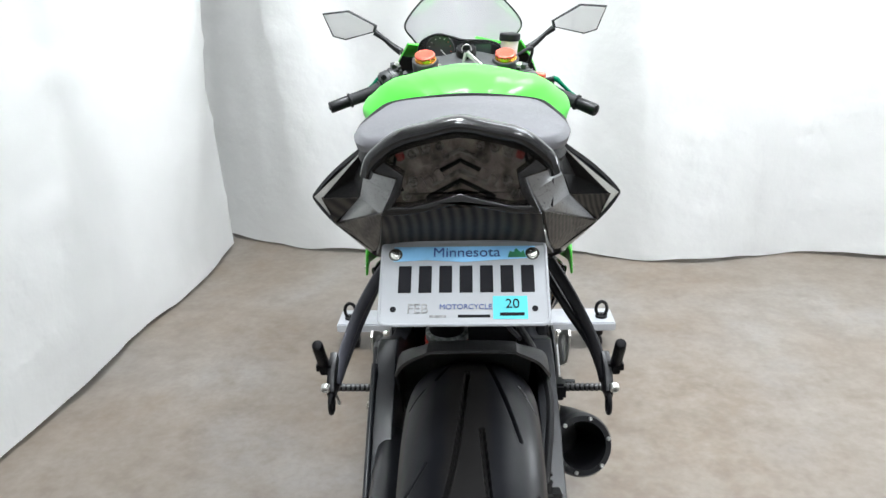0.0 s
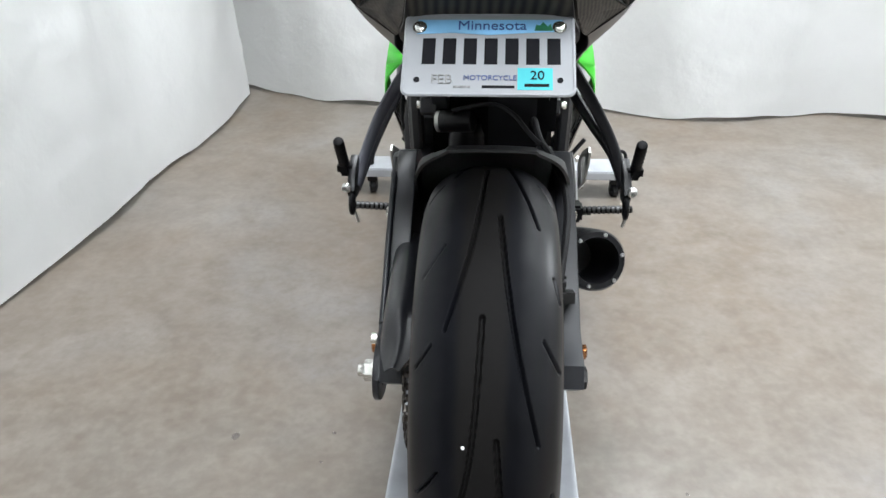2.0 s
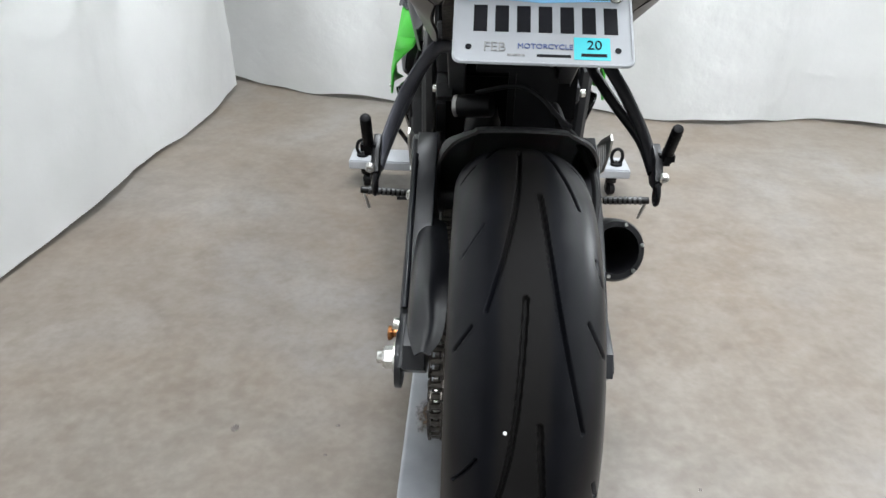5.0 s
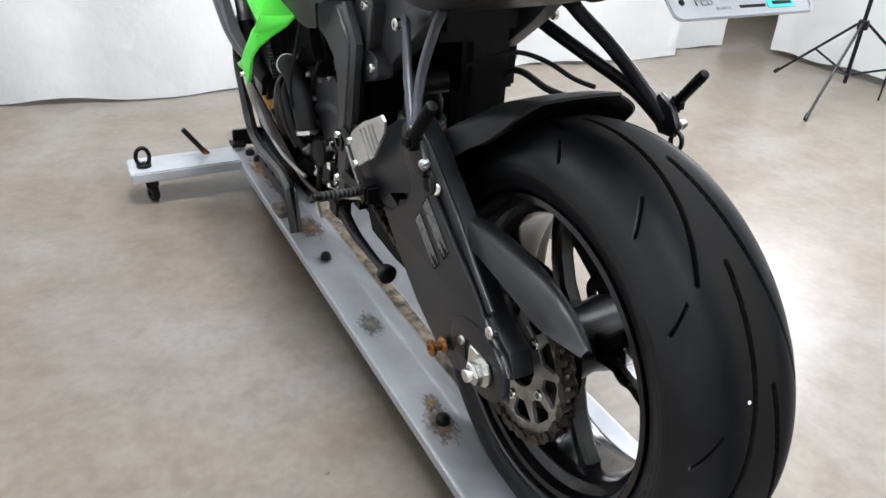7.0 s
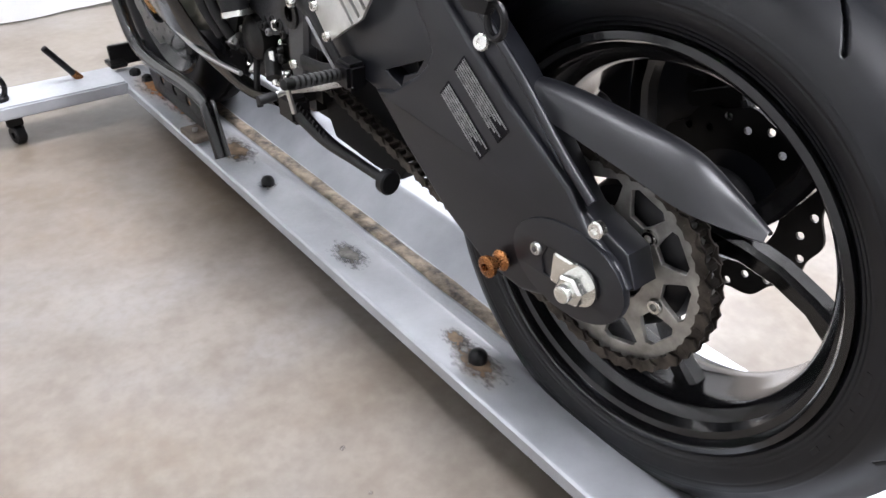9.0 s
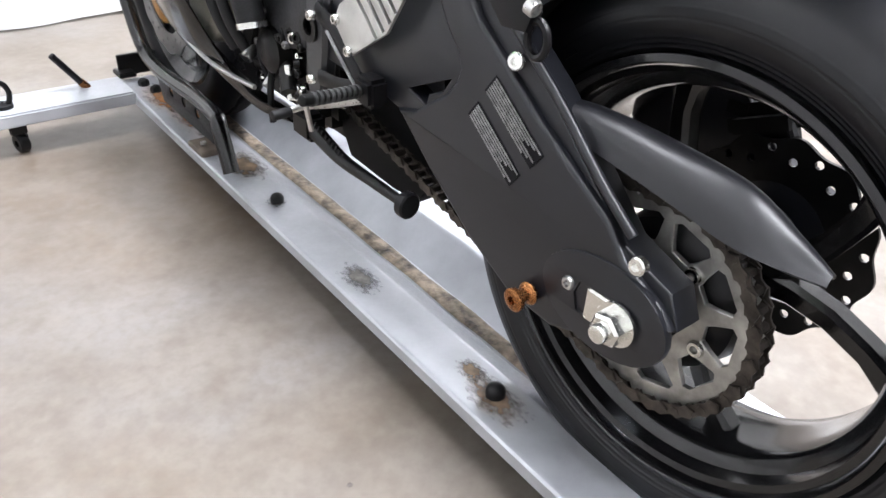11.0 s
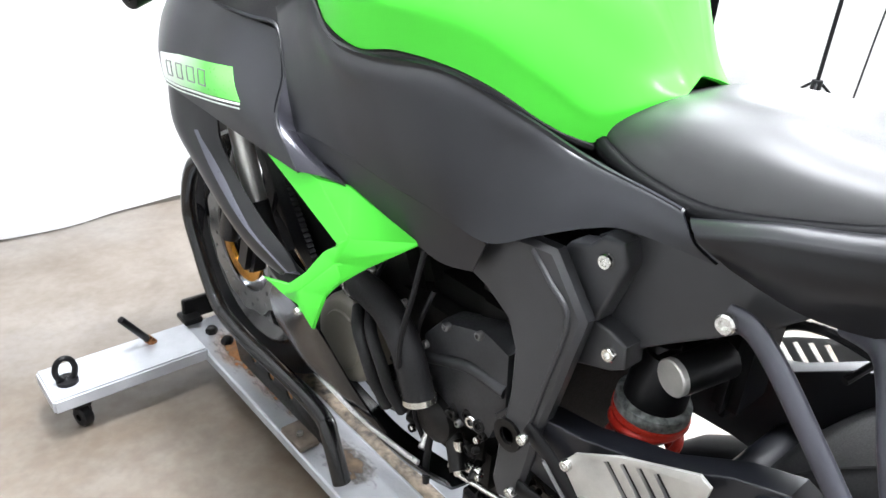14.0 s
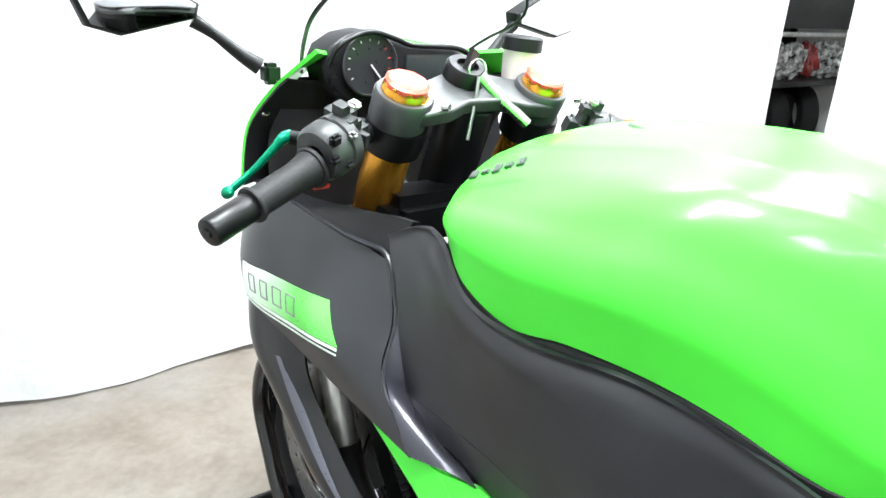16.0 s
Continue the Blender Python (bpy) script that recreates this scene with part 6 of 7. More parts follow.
    for dx, dy, dz, sz, m_ in ((0.202, 1.026, 0.934, (0.014, 0.009, 0.013), satin), (0.180, 1.030, 0.936, (0.010, 0.010, 0.009), dark_alu), (0.202, 1.026, 0.914, (0.013, 0.010, 0.009), satin), (0.184, 1.031, 0.908, (0.013, 0.010, 0.007), green_ano if sx > 0 else satin), (0.170, 1.046, 0.964, (0.012, 0.014, 0.008), alu)):
        part("switch", box(wb((dx + sh, dy, dz)), sz, 0.003, tilt), m_, sw)
    part("warning_tab", box(wb((0.196, 1.07, 0.876)), (0.020, 0.006, 0.006), 0.0015), red_mark, sw, "small red tab")
    for q0, q1, rr in (((0.212, 1.053, 0.902), (0.217, 1.0515, 0.9005), 0.0225), ((0.286, 1.0265, 0.880), (0.291, 1.0248, 0.8785), 0.0185)):
        part("grip_flange", rod(wb(q0), wb(q1), rr, 22, 0.0015), rubber, bar)
    part("lever_perch", join(tube([wb((0.165, 1.085, 0.920)), wb((0.190, 1.100, 0.918)), wb((0.216, 1.105, 0.923))], [0.010, 0.009, 0.0075], 10, 5, 0.8), ring_of(wb((0.160, 1.072, 0.917)), bd, 0.011, 0.018, 0.016, 20)), satin, bar)
    if sx < 0:
        part("clutch_lever", join(tube([wb((0.214, 1.106, 0.924)), wb((0.224, 1.102, 0.922)), wb((0.234, 1.101, 0.913)), wb((0.258, 1.100, 0.892)), wb((0.285, 1.097, 0.874))], [0.007, 0.0068, 0.0052, 0.0042, 0.0045], 10, 6, 0.7), lathe([(-0.007, 0.001), (-0.005, 0.005), (0, 0.0072), (0.005, 0.005), (0.007, 0.001)], wb((0.287, 1.096, 0.873)), (0, 1, 0), 14)), green_ano, bar, "green anodised clutch lever")
    else:
        part("brake_lever", join(tube([wb((0.214, 1.106, 0.924)), wb((0.224, 1.102, 0.922)), wb((0.234, 1.101, 0.913)), wb((0.258, 1.100, 0.892)), wb((0.285, 1.097, 0.874))], [0.007, 0.0068, 0.0052, 0.0042, 0.0045], 10, 6, 0.7), lathe([(-0.007, 0.001), (-0.005, 0.005), (0, 0.0072), (0.005, 0.005), (0.007, 0.001)], wb((0.287, 1.096, 0.873)), (0, 1, 0), 14)), green_ano, bar)
        part("adjuster", rod(wb((0.168, 1.06, 0.94)), wb((0.205, 1.055, 0.935)), 0.008, 12, 0.002), red_ano, bar, "red lever adjuster")
part("inner_cowl", patch([[(-0.150, 1.245, 0.965), (-0.195, 1.235, 0.90), (-0.200, 1.22, 0.80)], [(-0.05, 1.26, 0.965), (-0.05, 1.24, 0.90), (-0.05, 1.22, 0.80)], [(0.05, 1.26, 0.965), (0.05, 1.24, 0.90), (0.05, 1.22, 0.80)], [(0.125, 1.245, 0.965), (0.165, 1.235, 0.90), (0.17, 1.22, 0.80)]], 5, 5, 0.004), plastic, bike, "black inner cowl behind the forks")
part("steering_head", join(rod((0, 1.09, 0.955), (0, 1.15, 0.80), 0.035, 20, 0.004), box((0, 1.10, 0.82), (0.24, 0.08, 0.06), 0.015)), satin, bike)
bm = slab([(-0.130, -0.020), (-0.100, -0.036), (-0.06, -0.030), (-0.03, -0.016), (0.02, -0.016), (0.05, -0.030), (0.085, -0.036), (0.115, -0.020), (0.115, 0.02), (0.06, 0.028), (0.02, 0.045), (-0.03, 0.045), (-0.07, 0.028), (-0.130, 0.02)], -0.018, 0.0, 0.004, axis="z", segs=3)
bm.transform(pose(0, 1.066, 0.966, 25, 0, 0))
clamp = part("top_clamp", bm, clamp_grey, bike, "grey machined top fork clamp")
for x in (-0.112, 0.088):
    part("fork_collar", lathe([(-0.03, 0.0265), (-0.03, 0.0325), (0.003, 0.0335), (0.006, 0.0315), (0.006, 0.0265)], (x, 1.064, 0.966), (0, -0.42, 0.9), 30, True), frame_paint, clamp)
    part("pinch_bolt", bolt_head((x + 0.035, 1.035, 0.958), (0.4, -0.9, 0.1), 0.005), chrome, clamp)
ign = part("ignition_lock", lathe([(0, 0.026), (0.03, 0.026), (0.034, 0.023), (0.034, 0.014), (0.028, 0.013), (0.028, 0)], (-0.01, 1.10, 0.965), (0, -0.42, 0.9), 26), satin, bike)
part("key", box((-0.008, 1.083, 1.000), (0.022, 0.005, 0.028), 0.001, pose(0, 0, 0, 10, 20, 30)), satin, ign, "ignition key with hanging tags")
part("key_ring", tube([(-0.008 + 0.012 * math.cos(a), 1.070, 0.992 + 0.012 * math.sin(a)) for a in [k * 0.6283 for k in range(11)]], 0.0013, 6, 2), chrome, ign)
part("key_tag", tube([(-0.008, 1.064, 0.986), (0.010, 1.058, 0.968), (0.050, 1.040, 0.930)], 0.0068, 8, 4, 0.3), chrome, ign, "long bright key tag")
part("key_tag", tube([(-0.010, 1.064, 0.984), (-0.018, 1.058, 0.955), (-0.030, 1.052, 0.915)], 0.0055, 8, 4, 0.35), steel, ign)
cl = part("instrument_panel", slab([(-0.135, 0.960), (-0.142, 0.985), (-0.132, 1.006), (-0.108, 1.020), (-0.080, 1.025), (-0.045, 1.016), (-0.02, 1.008), (0.05, 1.004), (0.082, 0.99), (0.088, 0.965), (0.07, 0.945), (-0.11, 0.94)], 1.198, 1.25, 0.010, axis="y", segs=3), plastic, bike, "black instrument panel")
part("hood", tube([(-0.138, 1.19, 0.985), (-0.128, 1.186, 1.006), (-0.105, 1.184, 1.019), (-0.080, 1.183, 1.024), (-0.045, 1.184, 1.015), (-0.02, 1.186, 1.008), (0.05, 1.188, 1.004), (0.080, 1.19, 0.99)], 0.0035, 10, 5), satin, cl)
part("tachometer", lathe([(0, 0.0), (0, 0.036), (0.004, 0.039), (0.006, 0.037)], (-0.080, 1.194, 0.985), (0, -1, 0), 40), dial_face, cl, "round rev counter")
for k in range(10):
    a = radians(215 - 25 * k)
    part("dial_mark", box((-0.080 + 0.029 * math.cos(a), 1.1925, 0.985 + 0.029 * math.sin(a)), (0.0032, 0.001, 0.0011), 0, pose(0, 0, 0, 0, -math.degrees(a), 0)), white_mark if k < 7 else red_mark, cl)
part("needle", box((-0.070, 1.1915, 0.975), (0.026, 0.001, 0.002), 0, pose(0, 0, 0, 0, 50, 0)), white_mark, cl)
part("display", box((0.015, 1.1965, 0.978), (0.080, 0.004, 0.034), 0.001), lcd, cl)
for z in (0.992, 0.966):
    part("button", box((-0.128, 1.1965, z), (0.012, 0.006, 0.014), 0.002), satin, cl)
pot = part("brake_reservoir", lathe([(-0.022, 0.0), (-0.022, 0.020), (0.018, 0.023), (0.018, 0.0)], (0.100, 1.121, 0.990), (0.05, -0.05, 1), 26), amber, bike, "translucent brake fluid pot with black cap")
part("cap", lathe([(0.018, 0.0), (0.018, 0.0265), (0.034, 0.0265), (0.036, 0.024), (0.036, 0.0)], (0.100, 1.121, 0.990), (0.05, -0.05, 1), 22), plastic, pot)
screen_cols = []
for u in (-1, -0.72, -0.36, 0, 0.36, 0.72, 1):
    screen_cols.append([(-0.018 + u * 0.112, 1.40 - 0.12 * abs(u) ** 2, 0.966 + 0.025 * (1 - u * u)), (-0.018 + u * 0.134, 1.30 - 0.075 * u * u, 1.008 + 0.050 * (1 - abs(u) ** 1.5)), (-0.018 + u * 0.150, 1.22 - 0.065 * u * u, 1.05 + 0.055 * (1 - u * u)), (-0.018 + u * 0.106, 1.14 - 0.02 * u * u, 1.105 + 0.030 * (1 - u * u))])
ws = part("windscreen", patch(screen_cols, 6, 6, 0.003), screen_glass, bike, "clear bubble windscreen")
ws.visible_shadow = False
edge = screen_cols[0] + [c[3] for c in screen_cols[1:-1]] + screen_cols[-1][::-1]
part("edge_trim", tube(edge, 0.0022, 6, 5), satin, ws)

# engine, radiator, hoses, exhaust
eng = part("engine_block", box((0, 0.74, 0.44), (0.25, 0.34, 0.24), 0.03), dark_metal, bike, "dark cast engine block")
part("cylinder_head", box((0, 0.84, 0.56), (0.26, 0.20, 0.14), 0.02, pose(0, 0, 0, -22, 0, 0)), dark_metal, eng)
part("gearbox", box((0, 0.60, 0.50), (0.22, 0.14, 0.20), 0.03), dark_metal, eng)
part("stator_cover", lathe([(0, 0.066), (0.03, 0.065), (0.038, 0.061), (0.041, 0.055), (0.041, 0.043), (0.0435, 0.041), (0.0435, 0.0)], (-0.137, 0.836, 0.428), (-1, 0, 0.06), 48), bronze, eng, "bronze grey round engine cover")
part("cover_gasket", ring_of((-0.136, 0.802, 0.440), (-1, 0, 0), 0.066, 0.086, 0.014, 40), satin, eng)
for line, r in ((((-0.176, 0.800, 0.500), (-0.194, 0.775, 0.490), (-0.198, 0.752, 0.462), (-0.192, 0.740, 0.425), (-0.176, 0.730, 0.385)), 0.0085),
                (((-0.170, 0.780, 0.505), (-0.190, 0.752, 0.492), (-0.192, 0.728, 0.462), (-0.186, 0.715, 0.425), (-0.172, 0.705, 0.390)), 0.008)):
    part("vent_hose", tube(line, r, 12, 6), rubber, eng, "black breather hose")
part("oil_sump", join(box((0, 0.71, 0.335), (0.19, 0.30, 0.15), 0.03), box((-0.02, 0.62, 0.34), (0.20, 0.10, 0.10), 0.02)), dark_metal, eng)
# two more added black boxes that close see-through gaps inside the frame
part("frame_dark_fill", box((0, 0.60, 0.662), (0.19, 0.19, 0.10), 0.015), deep_black, eng)
part("shock_dark_fill", box((0.062, 0.485, 0.640), (0.11, 0.17, 0.16), 0.015), deep_black, bike)
for k in range(8):
    part("bolt", bolt_head(ring_ang((0, 0.80, 0.445), 0.094, 45 * k + 10, -0.142), (-1, 0, 0), 0.006), steel, eng)
part("sprocket_cover", slab([(0.705, 0.50), (0.675, 0.535), (0.60, 0.560), (0.56, 0.55), (0.555, 0.48), (0.575, 0.42), (0.63, 0.405), (0.69, 0.435)], -0.146, -0.10, 0.010, segs=2), engine_grey, eng)
part("cover_rib", tube([(-0.142, 0.56, 0.500), (-0.144, 0.62, 0.500), (-0.142, 0.695, 0.470)], 0.009, 10, 5), engine_grey, eng)
for y, z in ((0.695, 0.49), (0.66, 0.535), (0.605, 0.553), (0.685, 0.445), (0.625, 0.413)):
    part("bolt", bolt_head((-0.146, y, z), (-1, 0, 0), 0.0055), dark_alu, eng)
part("coolant_hose", tube([(-0.150, 0.850, 0.510), (-0.168, 0.80, 0.528), (-0.174, 0.745, 0.528), (-0.175, 0.705, 0.500), (-0.174, 0.685, 0.465), (-0.172, 0.672, 0.430)], 0.0205, 16, 6), rubber, eng, "black rubber coolant hose")
for p, d in (((-0.172, 0.672, 0.428), (0, 0.3, 1)), ((-0.164, 0.815, 0.524), (0.3, 1, -0.3))):
    part("hose_clamp", ring_of(p, d, 0.0195, 0.0225, 0.008, 22), chrome, eng)
part("cable", tube([(-0.175, 0.675, 0.64), (-0.188, 0.675, 0.59), (-0.198, 0.682, 0.53), (-0.196, 0.688, 0.48)], 0.0034, 8, 6), plastic, eng)
part("water_pump", join(lathe([(0, 0.034), (0.02, 0.032), (0.028, 0.02), (0.028, 0)], (-0.135, 0.665, 0.395), (-1, 0, 0), 26), rod((-0.14, 0.64, 0.38), (-0.155, 0.61, 0.35), 0.012, 12)), dark_metal, eng)
rng = random.Random(12)
for k in range(26):
    y, z = rng.uniform(0.58, 0.78), rng.uniform(0.33, 0.44)
    part("bolt", bolt_head((-0.138 - rng.uniform(0, 0.012), y, z), (-1, rng.uniform(-0.3, 0.3), rng.uniform(-0.2, 0.3)), rng.uniform(0.0045, 0.009)), chrome if k % 3 == 0 else dark_metal, eng)
for k in range(7):
    y, z = 0.60 + 0.03 * k, 0.36 + 0.012 * (k % 3)
    part("fitting", rod((-0.13, y, z), (-0.155 - 0.004 * (k % 2), y - 0.012, z - 0.01 - 0.012 * (k % 2)), 0.006 + 0.002 * (k % 3), 12, 0.002), steel if k % 2 else dark_metal, eng)
for k in (2, 4):
    y = 0.60 + 0.05 * k
    part("wire", tube([(-0.135, y, 0.56), (-0.150, y + 0.01, 0.50), (-0.148, y - 0.01, 0.44), (-0.152, y + 0.004, 0.38), (-0.146, y - 0.02, 0.33)], 0.0035 + 0.001 * (k % 2), 8, 6), plastic, eng)
part("drain_hose", tube([(-0.15, 0.67, 0.37), (-0.155, 0.672, 0.32), (-0.156, 0.668, 0.285)], 0.005, 8, 4), rubber, eng)
part("airbox", box((0, 0.79, 0.775), (0.27, 0.36, 0.17), 0.03), plastic, bike)
rad = part("radiator", box((0, 1.055, 0.56), (0.33, 0.035, 0.26), 0.004, pose(0, 0, 0, 24, 0, 0)), plastic, bike, "black finned radiator")
for k in range(26):
    f = k / 25
    part("fin", box((-0.172, 1.035 - 0.115 * f, 0.655 - 0.155 * f), (0.010, 0.090, 0.0030), 0, pose(0, 0, 0, 30, 0, 0)), satin, rad)
# added black sheet that darkens the gap beside the radiator
part("radiator_dark_fill", slab([(1.11, 0.735), (0.97, 0.70), (0.885, 0.60), (0.86, 0.50), (0.93, 0.47), (1.05, 0.55), (1.13, 0.66)], -0.160, -0.150, 0.002), deep_black, rad)
part("radiator_pipe", tube([(-0.186, 1.105, 0.690), (-0.188, 1.076, 0.63), (-0.188, 1.046, 0.555)], 0.016, 16, 6), alu, rad, "grey metal coolant pipe")
part("radiator_hose", tube([(-0.188, 1.048, 0.562), (-0.186, 1.030, 0.52), (-0.180, 0.99, 0.475), (-0.17, 0.95, 0.455)], 0.0185, 16, 6), rubber, rad)
ex = part("muffler", lathe([(0.0, 0.040), (0.03, 0.050), (0.16, 0.055), (0.235, 0.054), (0.245, 0.053), (0.252, 0.049), (0.252, 0.040), (0.235, 0.038), (0.12, 0.036), (0.12, 0.0)], (0.131, 0.457, 0.304), (0.22, -0.88, 0.42), 44), satin, bike, "short matte black muffler")
axis = Vector((0.22, -0.88, 0.42)).normalized()
u = axis.orthogonal().normalized()
v = axis.cross(u)
for k in range(6):
    a = k * math.pi / 3 + 0.4
    part("bolt", bolt_head(Vector((0.131, 0.457, 0.304)) + axis * 0.250 + (u * math.cos(a) + v * math.sin(a)) * 0.0455, axis, 0.0035), steel, ex)
part("header_pipe", tube([(0.14, 0.50, 0.35), (0.08, 0.62, 0.27), (0.03, 0.80, 0.25), (0.0, 0.95, 0.30), (0, 1.0, 0.42)], 0.026, 16, 6), dark_metal, bike)

# front wheel
FX = (0.0, 1.355, 0.330)
fw = part("front_wheel", lathe([(-0.05, 0.222), (-0.052, 0.214), (-0.03, 0.196), (0.03, 0.196), (0.052, 0.214), (0.05, 0.222), (0.0, 0.205)], FX, (1, 0, 0), 72, True), gloss, bike, "gloss black front wheel")
FRONT_SECTION = [(-0.045, 0.212), (-0.055, 0.232), (-0.0605, 0.250), (-0.058, 0.268), (-0.045, 0.284), (-0.024, 0.296), (0, 0.299), (0.024, 0.296), (0.045, 0.284), (0.058, 0.268), (0.0605, 0.250), (0.055, 0.232), (0.045, 0.212)]
part("tyre", tyre(FX, FRONT_SECTION, [([(0, 0.01), (-20, 0.02), (-38, 0.045)], 0.0022), ([(-26, -0.01), (-46, -0.02), (-64, -0.045)], 0.0022)], 7, 360, 70), tyre_mat, fw, "", 60)
for k in range(6):
    part("spoke", spoke(FX, 60 * k, 0.035, 0.20, 0.0, 0.0, 0.016, 0.011, 0.013), gloss, fw)
for sx in (-1, 1):
    part("brake_disc", disc(FX, sx * 0.070, 0.150, 14, 0.105), dark_alu, fw)
    part("disc_carrier", ring_of((sx * 0.070 - 0.004, FX[1], FX[2]), (1, 0, 0), 0.058, 0.082, 0.008, 40), gold, fw, "gold disc carrier")
    part("front_caliper", box((sx * 0.085, 1.27, 0.36), (0.05, 0.05, 0.11), 0.012, pose(0, 0, 0, 20, 0, 0)), satin, bike)
mud = []
for a in (-62, -40, -10, 20, 42):
    mud.append([ring_ang(FX, 0.29, a, -0.074), ring_ang(FX, 0.318, a, -0.062), ring_ang(FX, 0.332, a, 0), ring_ang(FX, 0.318, a, 0.062), ring_ang(FX, 0.29, a, 0.074)])
part("front_mudguard", patch(mud, 6, 5, 0.003), green, bike, "green front mudguard")

# cables and lines
part("brake_hose", tube([(0.10, 0.02, 0.45), (0.118, 0.12, 0.56), (0.100, 0.20, 0.604), (0.082, 0.27, 0.612), (0.075, 0.33, 0.622), (0.075, 0.375, 0.606), (0.08, 0.42, 0.55)], 0.0055, 8, 6), rubber, bike)
part("brake_hose", tube([(0.118, 1.125, 0.97), (0.16, 1.16, 0.985), (0.15, 1.20, 0.93), (0.10, 1.25, 0.80)], 0.004, 8, 6), rubber, bike)
part("clutch_cable", tube([(-0.17, 1.10, 0.915), (-0.10, 1.17, 0.92), (-0.06, 1.15, 0.86), (-0.08, 1.05, 0.78)], 0.004, 8, 6), rubber, bike)
part("wiring_loom", tube([(-0.06, 0.27, 0.66), (0.0, 0.25, 0.678), (0.035, 0.22, 0.672), (0.060, 0.18, 0.655), (0.075, 0.15, 0.650)], 0.0036, 8, 6), plastic, bike)
part("plate_stay", join(box((0, -0.03, 0.84), (0.06, 0.09, 0.012), 0.003, pose(0, 0, 0, -25, 0, 0)), box((0, -0.085, 0.843), (0.10, 0.008, 0.05), 0.002, pose(0, 0, 0, -50, 0, 0))), satin, bike)

# number plate
PM = Matrix.Translation((0.001, -0.1005, 0.8415)) @ Matrix(((1, 0, 0, 0), (0, 0.766, -0.643, 0), (0, 0.643, 0.766, 0), (0, 0, 0, 1)))


def rounded(w, h, r, n=6):
    return [(sx * (w / 2 - r) + r * math.cos(a), sy * (h / 2 - r) + r * math.sin(a)) for sx, sy, a0 in ((1, 1, 0), (-1, 1, 90), (-1, -1, 180), (1, -1, 270)) for a in [radians(a0 + 90 * k / n) for k in range(n + 1)]]


def on_plate(bm):
    bm.transform(PM)
    return bm


plate = part("licence_plate", on_plate(slab(rounded(0.178, 0.102, 0.009), -0.0015, 0.0, 0.0004, axis="z", segs=1)), white_plate, bike, "white and blue motorcycle licence plate")
part("border", on_plate(slab(rounded(0.1765, 0.1005, 0.009), 0.0, 0.0012, 0.0003, [rounded(0.172, 0.096, 0.008)], "z", 1)), white_plate, plate)
part("blue_band", on_plate(slab([(-0.075, 0.0245), (-0.075, 0.0425), (0.076, 0.0425), (0.076, 0.028), (0.04, 0.0262), (0.0, 0.0235), (-0.04, 0.0262)], 0.0, 0.0005, 0, axis="z")), sky_blue, plate)
part("tree_mark", on_plate(slab([(0.047, 0.0285), (0.049, 0.036), (0.053, 0.035), (0.056, 0.0395), (0.061, 0.034), (0.064, 0.0375), (0.066, 0.0285)], 0.0005, 0.0009, 0, axis="z")), pine, plate)


def words(text, x, y, size, material, parent, wide=1.0, lift=0.001):
    cu = bpy.data.curves.new("lettering", "FONT")
    cu.body, cu.size, cu.align_x, cu.align_y, cu.extrude = text, size, "CENTER", "CENTER", 0.0003
    ob = bpy.data.objects.new("lettering", cu)
    me = bpy.data.meshes.new_from_object(ob)
    bpy.data.objects.remove(ob)
    bm = bmesh.new()
    bm.from_mesh(me)
    bm.transform(PM @ Matrix.Translation((x, y, lift)) @ Matrix.Diagonal((wide, 1, 1, 1)))
    return part("lettering", bm, material, parent)


words("Minnesota", 0.003, 0.0345, 0.0165, navy, plate, 1.05)
words("FEB", -0.0475, -0.032, 0.0155, label_grey, plate, 0.95)
words("MOTORCYCLE", 0.002, -0.030, 0.0082, navy, plate, 1.0)
part("sticker", on_plate(slab([(0.030, -0.0435), (0.0655, -0.0435), (0.0655, -0.0175), (0.030, -0.0175)], 0.0, 0.0006, 0, axis="z")), teal, plate, "teal year sticker")
words("20", 0.050, -0.027, 0.015, ink, plate, 1.0, 0.0012)
part("sticker_bar", on_plate(slab([(0.037, -0.040), (0.062, -0.040), (0.062, -0.0365), (0.037, -0.0365)], 0.0006, 0.001, 0, axis="z")), ink, plate)
part("serial_bar", on_plate(slab([(-0.035, -0.0415), (-0.018, -0.0415), (-0.018, -0.039), (-0.035, -0.039)], 0.0, 0.0005, 0, axis="z")), label_grey, plate)
part("serial_bar", on_plate(slab([(-0.006, -0.0415), (0.027, -0.0415), (0.027, -0.0385), (-0.006, -0.0385)], 0.0, 0.0005, 0, axis="z")), ink, plate)
for k in range(7):
    x = -0.062 + 0.0215 * k
    part("number_bar", on_plate(slab([(x - 0.0068, -0.013), (x + 0.0068, -0.013), (x + 0.0068, 0.019), (x - 0.0068, 0.019)], 0.0, 0.0008, 0.0003, axis="z", segs=1)), ink, plate, "plain black bar")
for x, y, big in ((-0.073, 0.0325, 1), (0.073, 0.0325, 1), (-0.073, -0.032, 0), (0.073, -0.032, 0)):
    if big:
        part("bolt", join(on_plate(lathe([(0, 0.0075), (0.0012, 0.0075), (0.0012, 0.004)], (x, y, 0.0006), (0, 0, 1), 20)), on_plate(lathe([(0.0012, 0.0055), (0.0035, 0.005), (0.0045, 0.003), (0.0045, 0)], (x, y, 0.0006), (0, 0, 1), 16))), chrome, plate)
    else:
        part("plate_hole", on_plate(lathe([(0, 0.0032), (0.0006, 0.0032), (0.0006, 0)], (x, y, 0.0002), (0, 0, 1), 14)), ink, plate)

# ---- light stand, rack behind the curtains ----


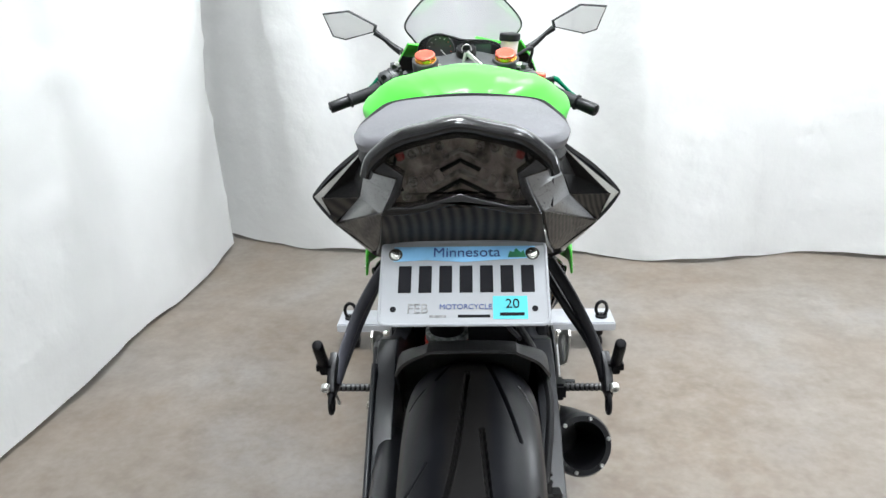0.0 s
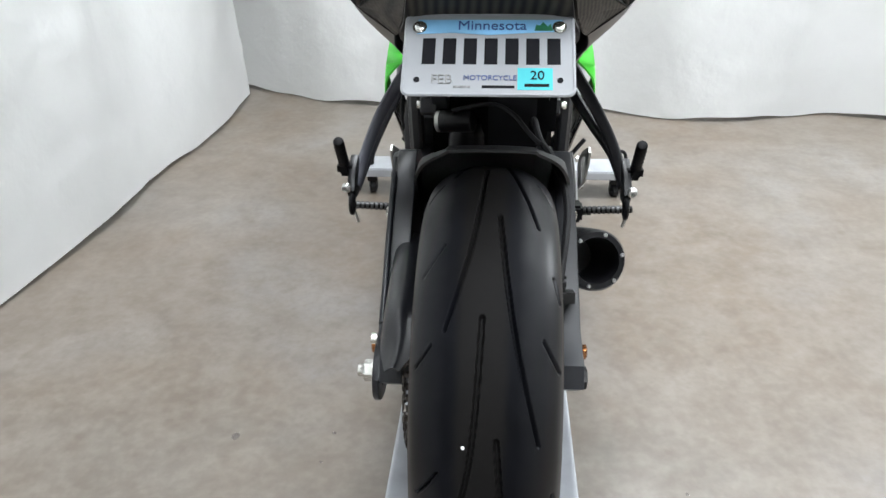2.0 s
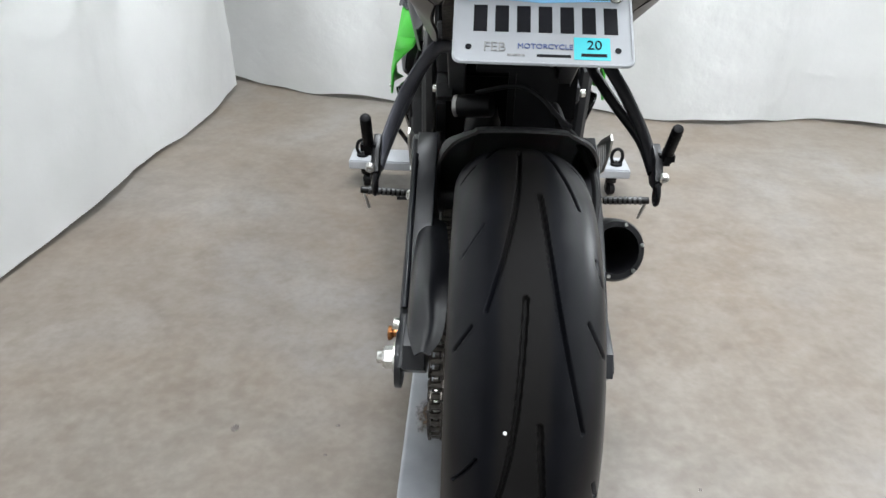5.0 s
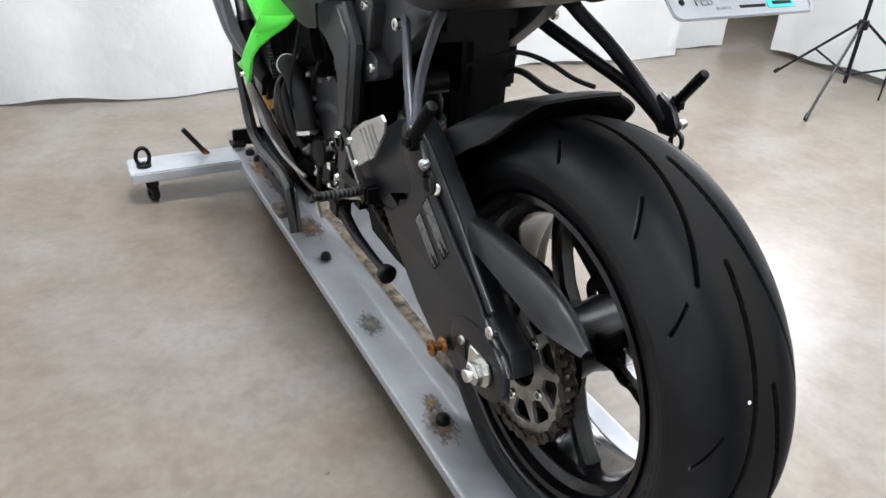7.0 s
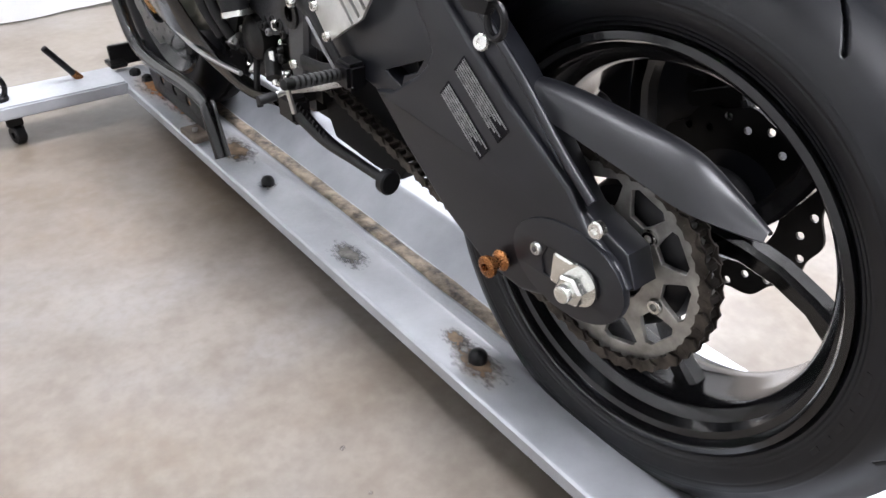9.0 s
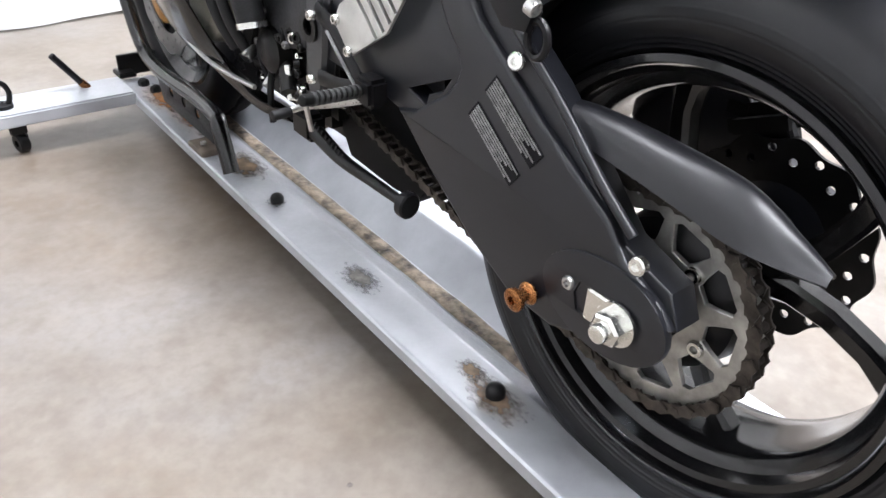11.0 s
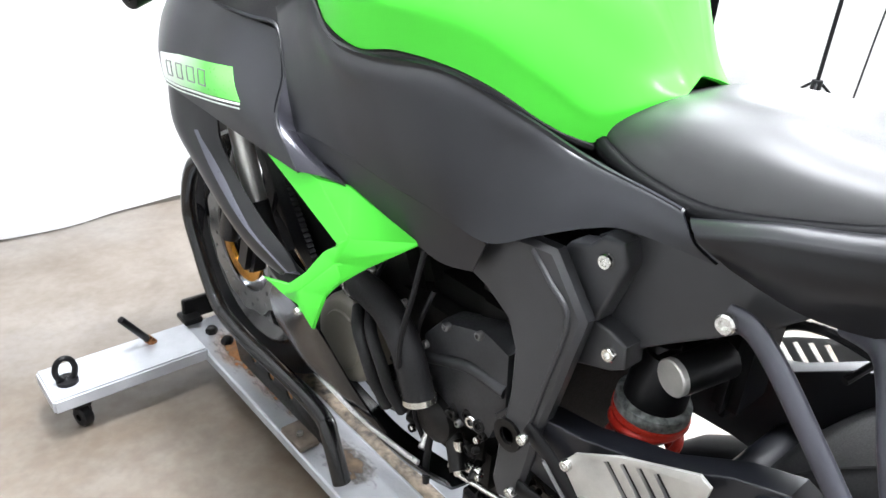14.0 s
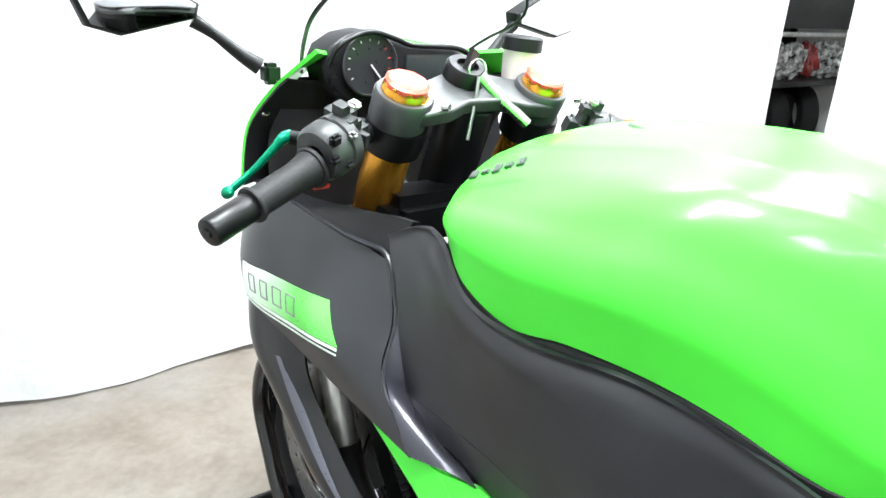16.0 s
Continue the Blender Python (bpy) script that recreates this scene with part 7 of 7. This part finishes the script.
def light_stand(x, y, head):
    t = thing("light_stand", "thin black tripod light stand with softbox by the curtain", "light stand", "light stands")
    part("pole", join(rod((x, y, 0.08), (x, y, 1.02), 0.0085, 14), rod((x, y, 1.0), (x, y, 1.22), 0.006, 12)), satin, t)
    hubp = part("collar", rod((x, y, 0.98), (x, y, 1.03), 0.02, 14, 0.004), satin, t)
    part("leg_hub", rod((x, y, 0.31), (x, y, 0.35), 0.022, 16, 0.004), satin, t)
    part("knob", rod((x, y, 1.005), (x - 0.045, y - 0.02, 1.005), 0.012, 12, 0.003), satin, hubp)
    for k in range(3):
        a = radians(head + 120 * k)
        leg = part("leg", rod((x + 0.02 * math.cos(a), y + 0.02 * math.sin(a), 0.335), (x + 0.42 * math.cos(a), y + 0.42 * math.sin(a), 0.014), 0.006, 10), satin, t)
        part("rubber_foot", rod((x + 0.405 * math.cos(a), y + 0.405 * math.sin(a), 0.03), (x + 0.43 * math.cos(a), y + 0.43 * math.sin(a), 0.009), 0.009, 12, 0.003), rubber, leg)
        part("strut", rod((x + 0.015 * math.cos(a), y + 0.015 * math.sin(a), 0.12), (x + 0.22 * math.cos(a), y + 0.22 * math.sin(a), 0.175), 0.005, 8), satin, t)
    soft = part("softbox", join(box((x + 0.02, y, 1.22), (0.10, 0.10, 0.12), 0.02), patch([[(x - 0.10, y - 0.28, 0.94), (x - 0.10, y - 0.28, 1.50)], [(x, y - 0.08, 1.14), (x, y - 0.08, 1.30)], [(x, y + 0.08, 1.14), (x, y + 0.08, 1.30)], [(x - 0.10, y + 0.28, 0.94), (x - 0.10, y + 0.28, 1.50)]], 4, 4, 0.004)), satin, t)
    part("cable", tube([(x + 0.05, y - 0.02, 1.18), (x + 0.10, y - 0.13, 0.9), (x + 0.06, y - 0.14, 0.5), (x + 0.12, y - 0.1, 0.02)], 0.004, 8, 8), rubber, t)


light_stand(2.47, 1.36, 200)

rack = thing("storage_rack", "dark grey steel storage rack seen between the curtains", "rack")
for x in (3.62, 4.92):
    for y in (3.0, 3.5):
        part("post", box((x, y, 1.1), (0.04, 0.04, 2.2), 0.003), rack_grey, rack)
for z in (0.10, 0.58, 1.5, 2.1):
    part("shelf", box((4.27, 3.25, z), (1.32, 0.54, 0.03), 0.003), rack_grey, rack)
part("rail", rod((3.62, 2.985, 0.895), (4.92, 2.985, 0.895), 0.016, 12), steel, rack)
part("back_sheet", box((4.27, 3.54, 1.1), (1.36, 0.02, 2.2), 0.003), rack_grey, rack)
for k in range(3):
    x = 3.86 + 0.38 * k
    w = lathe([(-0.07, 0.14), (-0.075, 0.17), (-0.06, 0.20), (0, 0.215), (0.06, 0.20), (0.075, 0.17), (0.07, 0.14)], (x, 3.2, 0.333), (0.9, -0.5, 0.05), 36, True)
    tagged(part("spare_tyre", w, rubber), "black spare tyre standing on the lower rack shelf", "tyre", "spare tyres")
for k in range(7):
    x = 3.78 + 0.17 * k
    bm = bmesh.new()
    bmesh.ops.create_icosphere(bm, subdivisions=4, radius=1)
    for q in bm.verts:
        q.co = q.co * (0.85 + 0.4 * noise.noise(q.co * 2.1 + Vector((k, 0, 0))) + 0.18 * noise.noise(q.co * 6))
        q.co = Vector((x + q.co.x * 0.10, 3.12 + q.co.y * 0.09, 0.72 + max(-0.125, q.co.z * 0.13)))
    red = k % 3 == 1
    tagged(part("wrapped_part", bm, red_dark if red else wrap), "glossy dark red body part lying on the rack" if red else "spare part in crumpled clear wrap on the rack", "spare part", "wrapped parts")
part("hanging_sheet", box((4.27, 3.03, 1.53), (1.25, 0.012, 1.2), 0.003), rack_grey, rack)
